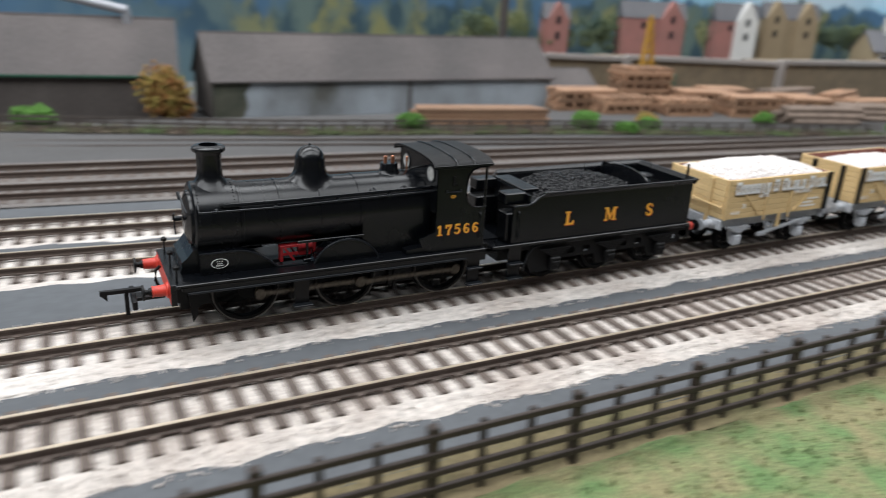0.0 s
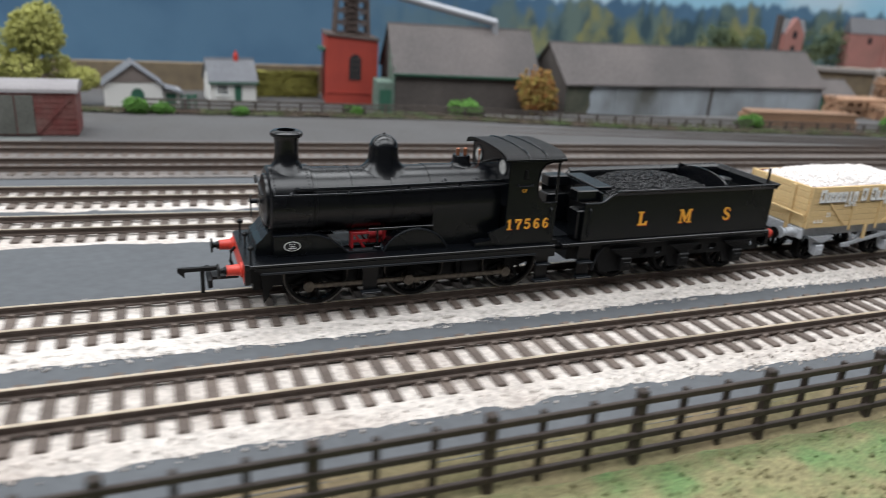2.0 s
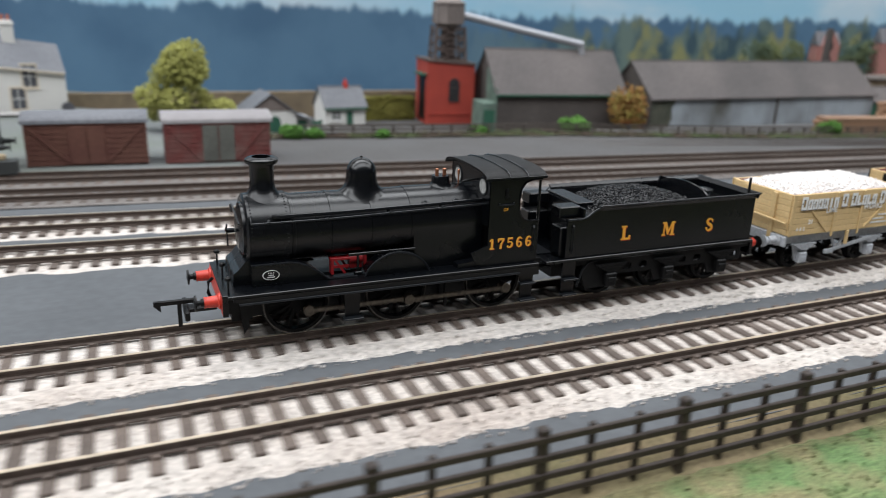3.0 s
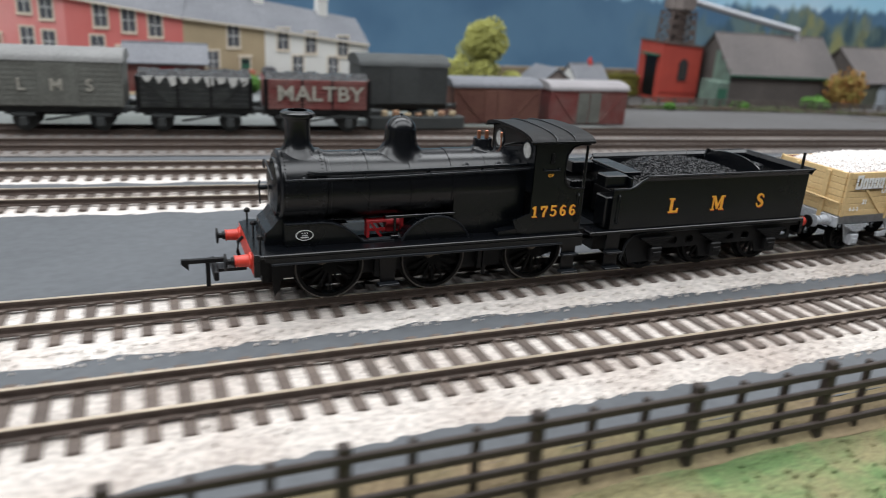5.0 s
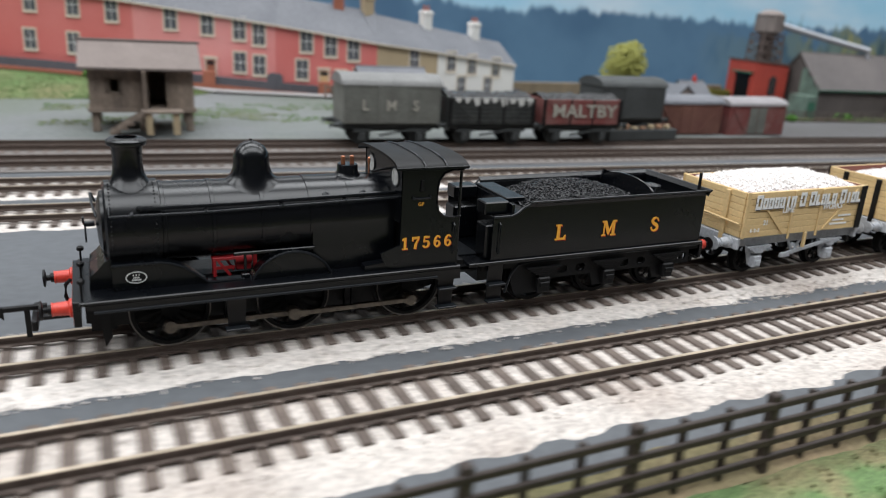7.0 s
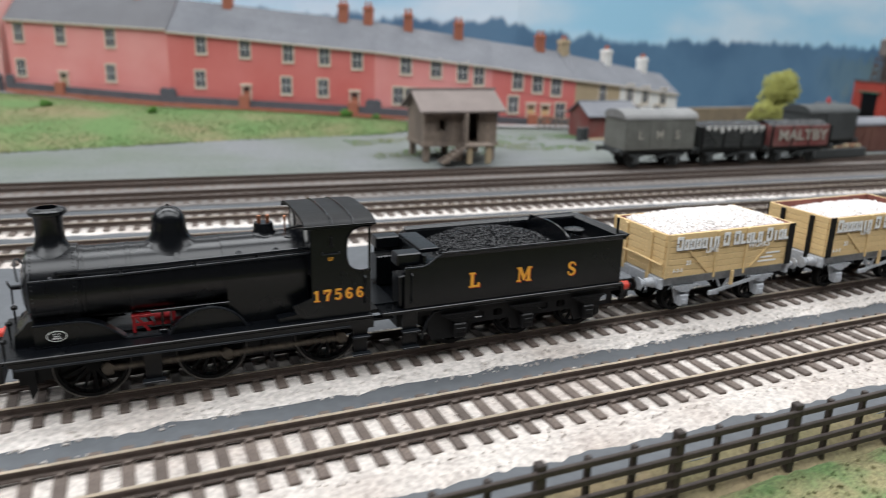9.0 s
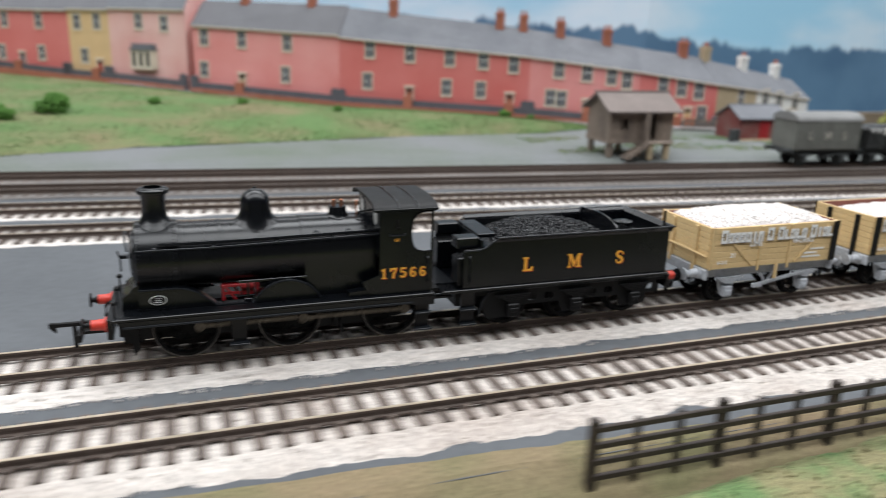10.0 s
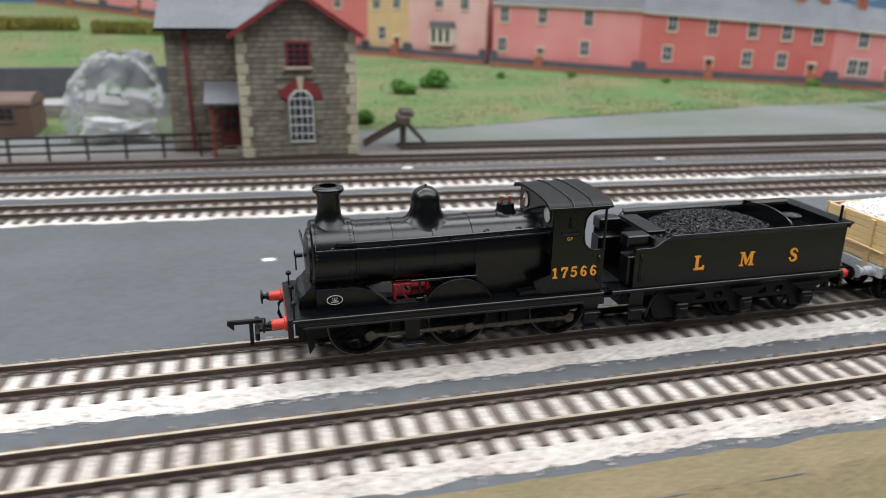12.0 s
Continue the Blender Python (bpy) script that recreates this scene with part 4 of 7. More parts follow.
    # steps
    for x, lo in ((37.0, 5.8), (96.5, 4.6)):
        for s in (-1, 1):
            y0, y1 = sorted((s * 15.9, s * 15.3))
            st = part("step_plate", Solid().prism([(x - 2.6, 16), (x + 2.6, 16), (x + 2.1, lo), (x - 2.1, lo)], y0, y1), BLACK, t)
            part("tread", Solid().box(x - 3.0, x + 3.0, *sorted((s * 15.4, s * 18.0)), lo - 0.2, lo + 0.4, 0.1), STEEL_GLINT, st)
            if x > 90:
                part("tread", Solid().box(x - 2.8, x + 2.8, *sorted((s * 15.4, s * 17.6)), 10.0, 10.6, 0.1), STEEL_GLINT, st)
    # wheels, axles, rods
    moving = []
    pin = Solid().rod((0, -1.6, CRANK), 1.1, 3.0, "y", 14).mesh("crank_pin", ROD, 40)
    tm = Solid().lathe([(WHEEL_R - 0.35, -1.18), (WHEEL_R + 0.02, -1.18), (WHEEL_R + 0.02, 0.75), (WHEEL_R - 0.35, -1.18)], (0, 0, 0), "y", 36).mesh("tyre", TYRE, 40)
    for x in AXLES:
        for s in (-8.2, 8.2):
            w = spoked_wheel("driving_wheel", t, WHEEL_R, 15, WHEEL_BLACK, mm(x, s, WHEEL_R, 180 if s > 0 else 0), "black fifteen-spoke driving wheel")
            part("tyre", tm, TYRE, w, "bare steel tyre")
            if s < 0:
                part("crank_pin", pin, ROD, w)
            moving.append((w, x, s, WHEEL_R))
        part("axle", Solid().rod((x, 0, WHEEL_R), 1.2, 14, "y", 10), WHEEL_BLACK, t)
    rods = []
    for a, b in ((0, 1), (1, 2)):
        g = Solid()
        d = AXLES[b] - AXLES[a]
        g.prism([(1, -0.62), (d - 1, -0.62), (d - 1, 0.62), (1, 0.62)], -0.4, 0.4)
        for x in (0, d):
            g.lathe([(1.65, -0.6), (1.65, 0.6)], (x, 0, 0), "y", 18)
        if b == 2:
            g.box(1.4, 3.6, -0.9, 0.7, -0.9, 0.9, 0.2)
        rods.append((part("coupling_rod", g, ROD, t, "oily brown steel coupling rod", smooth=30), AXLES[a], -11.2 - 0.9 * a))
    return t, moving, rods


SPECTACLE = material("pale_glass", (0.50, 0.50, 0.48), 0.25, vary=0.25, size=3)


def stroke(g, mid, wide, u, y0=-0.1, y1=0.1):
    """One closed brush line through mid with half widths wide, u the unit."""
    left, right = [], []
    for i, (p, w) in enumerate(zip(mid, wide)):
        a, b = mid[max(0, i - 1)], mid[min(len(mid) - 1, i + 1)]
        d = Vector((b[0] - a[0], b[1] - a[1])).normalized()
        left.append(((p[0] - d.y * w) * u, (p[1] + d.x * w) * u))
        right.append(((p[0] + d.y * w) * u, (p[1] - d.x * w) * u))
    n = len(mid)
    v = [(q[0], y, q[1]) for y in (y0, y1) for side in (left, right) for q in side]
    f = []
    for i in range(n - 1):
        f += [(i, i + 1, n + i + 1, n + i), (2 * n + i, 3 * n + i, 3 * n + i + 1, 2 * n + i + 1), (i, 2 * n + i, 2 * n + i + 1, i + 1), (n + i, n + i + 1, 3 * n + i + 1, 3 * n + i)]
    f += [(0, n, 3 * n, 2 * n), (n - 1, 3 * n - 1, 4 * n - 1, 2 * n - 1)]
    g.add(v, f)


def curve(pts, n=5):
    """A smooth line through pts."""
    out = []
    for i in range(len(pts) - 1):
        p0, p1, p2, p3 = pts[max(0, i - 1)], pts[i], pts[i + 1], pts[min(len(pts) - 1, i + 2)]
        for k in range(n):
            t = k / n
            out.append(tuple(0.5 * (2 * b + (c - a) * t + (2 * a - 5 * b + 4 * c - d) * t * t + (3 * b - a - 3 * c + d) * t ** 3) for a, b, c, d in zip(p0, p1, p2, p3)))
    return out + [tuple(pts[-1])]


def brush(g, pts, u):
    """A smooth stroke through (x, z, half width)."""
    c = curve(pts)
    stroke(g, [(p[0], p[1]) for p in c], [p[2] for p in c], u)


def slab_digit(ch, h, mat, parent, at, label):
    """A bold slab-serif digit, h high, facing -y."""
    g, u = Solid(), h / 5.0

    def face(*pts):
        g.prism([(x * u, z * u) for x, z in pts], -0.1, 0.1)
    if ch == "1":
        face((0.3, 0), (2.7, 0), (2.7, 0.5), (2.0, 0.6), (2.0, 5), (1.4, 5), (0.3, 4.3), (0.3, 3.7), (1.0, 4.0), (1.0, 0.6), (0.3, 0.5))
    elif ch == "7":
        face((0.3, 5), (0.3, 3.3), (0.75, 3.3), (1.0, 4.1), (2.7, 4.1), (1.6, 2.2), (1.2, 0), (2.3, 0), (2.5, 2.0), (3.5, 4.2), (3.5, 5))
    elif ch == "5":
        face((0.75, 5), (0.6, 2.5), (1.0, 2.35), (1.15, 2.75), (1.25, 4.2), (3.1, 4.2), (3.3, 5))
        brush(g, [(0.85, 2.55, 0.2), (1.6, 2.95, 0.28), (2.4, 2.85, 0.38), (2.95, 2.2, 0.46), (2.95, 1.4, 0.46), (2.5, 0.65, 0.38), (1.7, 0.32, 0.3), (0.95, 0.55, 0.36), (0.7, 1.1, 0.45)], u)
    else:
        brush(g, [(3.05, 3.95, 0.42), (2.65, 4.55, 0.3), (1.9, 4.6, 0.3), (1.2, 3.9, 0.4), (0.85, 2.5, 0.47), (1.0, 1.1, 0.44), (1.7, 0.34, 0.3), (2.4, 0.42, 0.32), (2.95, 1.1, 0.44), (2.9, 2.0, 0.42), (2.4, 2.6, 0.3), (1.7, 2.55, 0.26), (1.25, 2.1, 0.2)], u)
    part("digit", g, mat, parent, label, at=at)


def slab_letter(ch, h, mat, parent, at, label):
    """A bold letter with slab serifs, h high, as a thin solid facing -y."""
    g, u = Solid(), h / 5.0

    def face(*pts):
        g.prism([(x * u, z * u) for x, z in pts], -0.1, 0.1)
    if ch == "L":
        face((0.1, 0), (3.9, 0), (4.0, 1.5), (3.5, 1.5), (3.1, 0.65), (1.75, 0.65), (1.75, 4.45), (2.3, 4.55), (2.3, 5), (0.1, 5), (0.1, 4.55), (0.7, 4.45), (0.7, 0.55), (0.1, 0.45))
    elif ch == "M":
        face((0.1, 0), (1.7, 0), (1.7, 0.45), (1.2, 0.55), (1.2, 3.6), (2.45, 0.4), (2.95, 0.4), (4.1, 3.6), (4.1, 0.55), (3.6, 0.45), (3.6, 0), (5.7, 0), (5.7, 0.45), (5.1, 0.55), (5.1, 4.45), (5.7, 4.55), (5.7, 5), (4.2, 5), (3.0, 1.9), (1.75, 5), (0.1, 5), (0.1, 4.55), (0.75, 4.45), (0.75, 0.55), (0.1, 0.45))
    else:
        brush(g, [(3.25, 3.55, 0.28), (2.95, 4.3, 0.27), (2.1, 4.68, 0.28), (1.2, 4.4, 0.38), (0.85, 3.7, 0.46), (1.2, 3.05, 0.5), (2.0, 2.55, 0.54), (2.8, 2.0, 0.52), (3.05, 1.3, 0.47), (2.7, 0.65, 0.4), (1.85, 0.33, 0.3), (0.95, 0.65, 0.27), (0.55, 1.55, 0.28)], u)
    part("lettering", g, mat, parent, label, at=at)


def tender():
    t = thing("tender", "satin black coal tender with yellow lettered sides", "tender")
    # x from the loco's buffer beam; the tender's own place is kept at the same origin
    for s in (-1, 1):
        y0, y1 = sorted((s * 15.5, s * 14.8))
        side = [(111.0, 16.8), (192.4, 16.8), (192.4, 33.2), (124, 33.2), (121.0, 32.6), (118.8, 31.0), (116.8, 30.2), (111.0, 30.2)]
        w = part("tank_side", Solid().prism(side, y0, y1), BLACK, t)
        fl = [(s * 15.5, 32.6), (s * 15.9, 33.6), (s * 16.9, 34.3), (s * 17.0, 34.6), (s * 16.4, 34.6), (s * 15.2, 33.8), (s * 14.8, 32.6)]
        part("flare", Solid().prism(fl, 122.5, 192.6, "x"), BLACK, w, smooth=30)
        part("side_bead", Solid().tube([(111, s * 15.6, 30.3), (116.8, s * 15.6, 30.3), (118.8, s * 15.7, 31.0), (121, s * 15.8, 32.7), (123.5, s * 16.6, 34.4), (192, s * 17.0, 34.6)], 0.33), STEEL_GLINT, w, smooth=40)
        part("tender_handrail", Solid().tube([(113.2, s * 15.6, 19), (113.2, s * 16.1, 19.5), (113.2, s * 16.1, 28), (113.2, s * 15.6, 28.5)], 0.25), STEEL_GLINT, w, smooth=40)
        if s < 0:
            for ch, x in (("L", 132.8), ("M", 150.3), ("S", 169.8)):
                slab_letter(ch, 5.0, SHADE_RED, w, mm(x + 0.3, -15.55, 21.25), "red shading of a letter")
                slab_letter(ch, 5.0, GOLD, w, mm(x, -15.72, 21.6), "yellow letter")
        g = Solid()
        rivets(g, [(x, s * 15.55, 17.2) for x in np.arange(112, 192, 1.7)], 0.13, "y")
        part("rivet_row", g, BLACK, w, kind="stuff")
    part("rear_plate", Solid().box(191.8, 192.6, -14.8, 14.8, 16.8, 33.2), BLACK, t)
    part("rear_flare", Solid().prism([(192.4, 32.6), (193.0, 33.8), (194.0, 34.4), (194.0, 34.7), (193.2, 34.7), (191.6, 33.4)], -16.6, 16.6), BLACK, t)
    part("coal_floor", Solid().box(117.5, 128, -14.7, 14.7, 29.6, 30.4, 0.2), BLACK, t)
    part("tank_top", Solid().box(118, 192, -14.8, 14.8, 27.6, 28.4), DULL_BLACK, t)
    part("coal_plate", Solid().prism([(-14.8, 28), (14.8, 28), (14.8, 32), *[(14.8 * math.cos(radians(a)), 32 + 5.2 * math.sin(radians(a))) for a in range(12, 180, 12)], (-14.8, 32)], 171, 171.7, "x"), BLACK, t, smooth=30)
    for s in (-1, 1):
        part("coal_rail", Solid().beam((171, s * 14, 34.5), (184, s * 14, 30), 0.7, 3.4), BLACK, t)
    part("water_filler", Solid().lathe([(3.4, 0), (3.4, 3.2), (3.7, 3.3), (3.7, 4.0), (1.2, 4.6), (0.01, 4.6)], (184, 3, 28.4), "z", 20), BLACK, t, smooth=40)
    part("vent_cap", Solid().lathe([(1.6, 0), (1.6, 1.8), (0.6, 2.6)], (184, -9, 28.4), "z", 14), BLACK, t, smooth=40)
    part("lamp_iron", Solid().box(192, 192.6, -12.2, -11.4, 33, 39.5), DULL_BLACK, t)
    part("front_bulkhead", Solid().box(117.4, 118.2, -14.8, 14.8, 16.8, 33.5).box(118, 124.5, -10, 10, 33.0, 34.4, 0.2), BLACK, t)
    for s in (-1, 1):
        part("tool_box", Solid().box(109.5, 118, *sorted((s * 14.0, s * 7.8)), 17, 27.5, 0.4).box(109.2, 117.4, *sorted((s * 13, s * 7.4)), 30.2, 34.2, 0.4), BLACK, t)
    part("footplate", Solid().box(103.5, 193.6, -16.4, 16.4, 15.6, 16.8, 0.2), BLACK, t)
    part("coal_door", Solid().box(117.0, 117.5, -5, 5, 18, 27, 0.1), DULL_BLACK, t)
    # coal heap
    def heap(x, y, k):
        u, v = (x - 148) / 21, y / 14.5
        return 30.2 + 5.2 * max(0, 1 - u * u * 0.75 - v * v * 0.5) + 0.7 * noise.noise((x * 0.5, y * 0.5, 2)) + 0.5 * noise.noise((x * 1.3, y * 1.3, 4))
    c = part("coal", rough_field(126, 170.8, -14.6, 14.6, 90, 50, heap), COAL, t, "heaped small black glossy coal")
    rng, g = random.Random(3), Solid()
    for _ in range(3600):
        x, y = rng.uniform(126.5, 170.2), rng.uniform(-14.2, 14.2)
        v, f = rock(rng, rng.uniform(0.3, 0.7))
        g.add([Vector((x, y, heap(x, y, 0) + 0.1)) + p for p in v], f)
    part("loose_coal", g, COAL, c, kind="stuff")
    # outside frames with their cut-outs: plates between lightening holes
    for s in (-1, 1):
        y0, y1 = sorted((s * 14.9, s * 14.2))
        fr = part("side_frame", Solid().box(108.5, 193.5, y0, y1, 13.6, 15.7), DULL_BLACK, t)
        # web plate with oblong lightening holes, each cell cut in two halves round its hole
        g = Solid()
        cells = [(119.0, 134.0, None), (134.0, 141.0, 137.6), (141.0, 148.4, 144.4), (148.4, 158.4, None), (158.4, 165.4, 161.9), (165.4, 173.0, 168.8), (173.0, 183.2, None), (183.2, 189.5, 186.4)]
        for xa, xb, cx in cells:
            lo = 9.0 if cx else 4.8
            if cx is None:
                g.prism([(xa, 13.7), (xb, 13.7), (xb, 9.0), (xb - 1.6, lo), (xa + 1.6, lo), (xa, 9.0)], y0, y1)
                continue
            for up in (1, -1):
                half = [(cx - 1.75 * math.copysign(abs(math.cos(radians(k))) ** 0.6, math.cos(radians(k))), 11.5 + up * 1.3 * math.sin(radians(k)) ** 0.6) for k in range(0, 181, 15)]
                top = 13.7 if up > 0 else lo
                g.prism([(xa, 11.5), *half, (xb, 11.5), (xb, top), (xa, top)], y0, y1)
        part("frame_web", g, DULL_BLACK, fr)
        part("frame_bead", Solid().tube([(117, s * 15.1, 6), (118.6, s * 15.1, 11.5), (121, s * 15.1, 14.4), (126, s * 15.1, 15.1), (192, s * 15.1, 15.1)], 0.36), STEEL_GLINT, fr, smooth=40)
        for x in (130.0, 154.9, 179.4):
            b = part("axle_box", Solid().box(x - 2.2, x + 2.2, *sorted((s * 14.6, s * 17.0)), 5.2, 10.2, 0.4).box(x - 1.7, x + 1.7, *sorted((s * 17, s * 17.5)), 7.2, 8.8, 0.2), DULL_BLACK, fr)
            g = Solid()
            for k in range(5):
                g.box(x - 6.4 + k * 1.1, x + 6.4 - k * 1.1, *sorted((s * 15.4, s * 16.6)), 13.0 - k * 0.62, 13.5 - k * 0.62)
            part("leaf_spring", g, DULL_BLACK, b)
        st = part("step_plate", Solid().box(110.2, 115.2, *sorted((s * 16.0, s * 15.4)), 4.2, 15.6), BLACK, t)
        for z in (9.6, 4.2):
            part("tread", Solid().box(109.8, 115.6, *sorted((s * 15.5, s * 18.0)), z, z + 0.6, 0.1), STEEL_GLINT, st)
        part("guard_iron", Solid().prism([(187, 12), (190, 12), (189.6, 3), (188, 2.2)], s * 8.3 - 0.4, s * 8.3 + 0.4), DULL_BLACK, t)
    part("well_tank", Solid().box(112, 190, -6, 6, 7, 16), DULL_BLACK, t)
    part("drawbar", Solid().box(98, 112, -2, 2, 11.5, 13, 0.2), DULL_BLACK, t)
    part("fall_plate", Solid().box(99.5, 110, -9, 9, 16.9, 17.3).box(98, 109, -11, -8.5, 12.5, 13.2), STEEL_GLINT, t)
    moving = []
    for x in (130.0, 154.9, 179.4):
        for s in (-8.2, 8.2):
            moving.append((spoked_wheel("tender_wheel", t, 8.0, 12, WHEEL_BLACK, mm(x, s, 8.0, 180 if s > 0 else 0)), x, s, 8.0))
    part("rear_beam", Solid().box(193.4, 194.8, -15.5, 15.5, 10.4, 15.6, 0.15), BLACK, t)
    for y in (-11.4, 11.4):
        buffer(t, 194.6, y, 13.6, RED, DULL_BLACK, 1)
    hook_coupling(t, 194.6, 10.0, 1)
    return t, moving


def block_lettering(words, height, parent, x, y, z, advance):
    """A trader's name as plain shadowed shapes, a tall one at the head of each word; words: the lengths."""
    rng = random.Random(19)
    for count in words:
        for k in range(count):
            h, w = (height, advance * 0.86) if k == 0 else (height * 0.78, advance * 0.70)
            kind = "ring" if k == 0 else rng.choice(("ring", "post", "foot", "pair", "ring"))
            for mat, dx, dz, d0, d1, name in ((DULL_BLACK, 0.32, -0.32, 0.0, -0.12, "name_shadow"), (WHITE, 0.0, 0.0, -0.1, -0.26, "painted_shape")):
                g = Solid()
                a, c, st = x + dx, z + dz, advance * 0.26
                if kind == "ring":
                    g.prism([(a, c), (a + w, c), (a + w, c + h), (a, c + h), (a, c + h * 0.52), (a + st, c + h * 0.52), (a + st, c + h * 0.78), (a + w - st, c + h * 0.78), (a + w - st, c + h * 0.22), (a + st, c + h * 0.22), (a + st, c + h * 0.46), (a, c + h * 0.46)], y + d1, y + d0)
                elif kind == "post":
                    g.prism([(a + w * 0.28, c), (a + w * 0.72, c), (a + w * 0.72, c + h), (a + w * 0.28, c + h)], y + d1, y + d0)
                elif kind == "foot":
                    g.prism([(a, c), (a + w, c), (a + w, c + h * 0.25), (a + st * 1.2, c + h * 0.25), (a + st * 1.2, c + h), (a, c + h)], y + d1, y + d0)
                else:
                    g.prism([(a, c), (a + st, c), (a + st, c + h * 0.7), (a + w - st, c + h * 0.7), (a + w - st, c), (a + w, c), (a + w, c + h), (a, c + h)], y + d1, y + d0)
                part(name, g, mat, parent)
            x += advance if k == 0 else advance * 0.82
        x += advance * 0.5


def open_wagon(ends_black, inside_red, label):
    """A seven-plank stone wagon; its own x runs from its front end, 62 long."""
    t = thing("open_wagon", label, "wagon", group="stone wagons of the train")
    ln = 62.0
    plank_h = 2.36
    for s in (-1, 1):
        for k in range(7):
            z = 15.9 + k * plank_h
            part("side_plank", Solid().box(0.4, ln - 0.4, *sorted((s * 16.0, s * 15.0)), z + 0.06, z + plank_h - 0.06, 0.14), WAGON_BUFF, t)
        for x in (23.5, 38.2):
            part("door_strap", Solid().box(x - 0.55, x + 0.55, *sorted((s * 16.0, s * 16.45)), 14.2, 32.2, 0.1), WAGON_BUFF, t)
        for a, b in (((5, 31.0), (20.5, 16.6)), ((57, 31.0), (41.5, 16.6))):
            part("diagonal_brace", Solid().beam((a[0], s * 16.15, a[1]), (b[0], s * 16.15, b[1]), 0.5, 0.8), WAGON_BUFF, t)
        cw = 3.2 if ends_black else 1.4
        for x0 in (0, ln - cw):
            part("corner_plate", Solid().box(x0, x0 + cw, *sorted((s * 15.9, s * 16.3)), 15.8, 32.6, 0.1), DULL_BLACK if ends_black else WAGON_BUFF, t, "black iron corner plate" if ends_black else "")
    if not ends_black:
        part("rear_corner_plate", Solid().box(ln - 3.0, ln + 0.05, -16.5, -16.32, 15.8, 32.4), DULL_BLACK, t, "black iron corner plate")
    for x0, x1, sgn in ((0, 1.0, -1), (ln - 1.0, ln, 1)):
        for k in range(7):
            z = 15.9 + k * plank_h
            part("end_plank", Solid().box(x0, x1, -15.0, 15.0, z + 0.06, z + plank_h - 0.06, 0.14), WAGON_BUFF, t)
        for y in (-7.4, 7.4):
            xs = sorted((x0 if sgn < 0 else x1, (x0 if sgn < 0 else x1) + sgn * 0.9))
            part("end_stanchion", Solid().box(*xs, y - 1.0, y + 1.0, 13.5, 31.8, 0.12), DULL_BLACK if ends_black else WAGON_BUFF, t, "black painted end stanchion" if ends_black else "")
        if not ends_black and sgn < 0:
            part("end_rail", Solid().tube([(-1.0, -15, 21.0), (-1.3, 0, 21.6), (-1.0, 15, 21.0)], 0.4), WAGON_BUFF, t, smooth=40)
    part("inside_lining", Solid().box(1.0, ln - 1.0, 14.6, 14.95, 16.2, 32.3).box(1.0, ln - 1.0, -14.95, -14.6, 16.2, 32.3).box(1.0, 1.4, -14.6, 14.6, 16.2, 32.3).box(ln - 1.4, ln - 1.0, -14.6, 14.6, 16.2, 32.3), WAGON_IN, t, "dull red inside of the planks")
    part("wagon_floor", Solid().box(0.6, ln - 0.6, -14.9, 14.9, 15.2, 16.0), WAGON_GREY, t)
    # load
    def load(x, y, k):
        u, v = (x - ln / 2) / (ln / 2), y / 14.6
        return 31.0 + 3.6 * (1 - abs(u) ** 4) * (1 - v ** 4) + 0.7 * noise.noise((x * 0.25, y * 0.25, 3)) + 0.5 * noise.noise((x, y, 5)) - (2.8 if inside_red else 0)
    l = part("stone_load", rough_field(1.5, ln - 1.5, -14.5, 14.5, 80, 40, load), STONE_LOAD, t, "heaped crushed white limestone")
    rng, g = random.Random(7 if inside_red else 9), Solid()
    for _ in range(2600):
        x, y = rng.uniform(2, ln - 2), rng.uniform(-14, 14)
        v, f = rock(rng, rng.uniform(0.4, 0.95))
        g.add([Vector((x, y, load(x, y, 0) + 0.15)) + p for p in v], f)
    part("loose_stone", g, STONE_LOAD, l, kind="stuff")
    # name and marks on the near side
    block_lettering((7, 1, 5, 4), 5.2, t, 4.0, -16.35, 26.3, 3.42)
    for word, x in (("LIME", 18.0), ("WORKS", 39.0)):
        lettering(word, 2.0, WHITE, t, mm(x, -16.42, 24.4), bold=0.03, space=1.05)
    lettering("21", 1.7, WHITE, t, mm(9.5, -16.3, 20.4), bold=0.03)
    lettering("6-2-2", 1.3, WHITE, t, mm(3.6, -16.3, 18.0), bold=0.03, space=1.15)
    for x0, x1, z0 in ((46, 52.5, 19.4), (45, 54.5, 17.9), (49, 56, 21.0)):
        part("tare_mark", Solid().box(x0, x1, -16.15, -16.02, z0, z0 + 0.65), WHITE, t)
    # underframe
    for s in (-1, 1):
        sole = part("solebar", Solid().box(0, ln, *sorted((s * 13.6, s * 12.6)), 12.0, 15.3, 0.15), WAGON_GREY, t)
        for x in (12.0, 50.0):
            ax = part("axle_guard", Solid().prism([(x - 5.2, 12.4), (x + 5.2, 12.4), (x + 2.4, 4.2), (x - 2.4, 4.2)], *sorted((s * 13.0, s * 12.4))), WAGON_GREY, sole)
            part("axle_box", Solid().box(x - 2.0, x + 2.0, *sorted((s * 12.6, s * 15.0)), 3.6, 8.0, 0.35).box(x - 1.4, x + 1.4, *sorted((s * 15, s * 15.4)), 4.4, 6.4, 0.2), WAGON_GREY, ax)
            g = Solid()
            for k in range(4):
                g.box(x - 6.0 + k * 1.3, x + 6.0 - k * 1.3, *sorted((s * 13.6, s * 14.9)), 11.2 - k * 0.65, 11.75 - k * 0.65)
            part("leaf_spring", g, WAGON_GREY, ax)
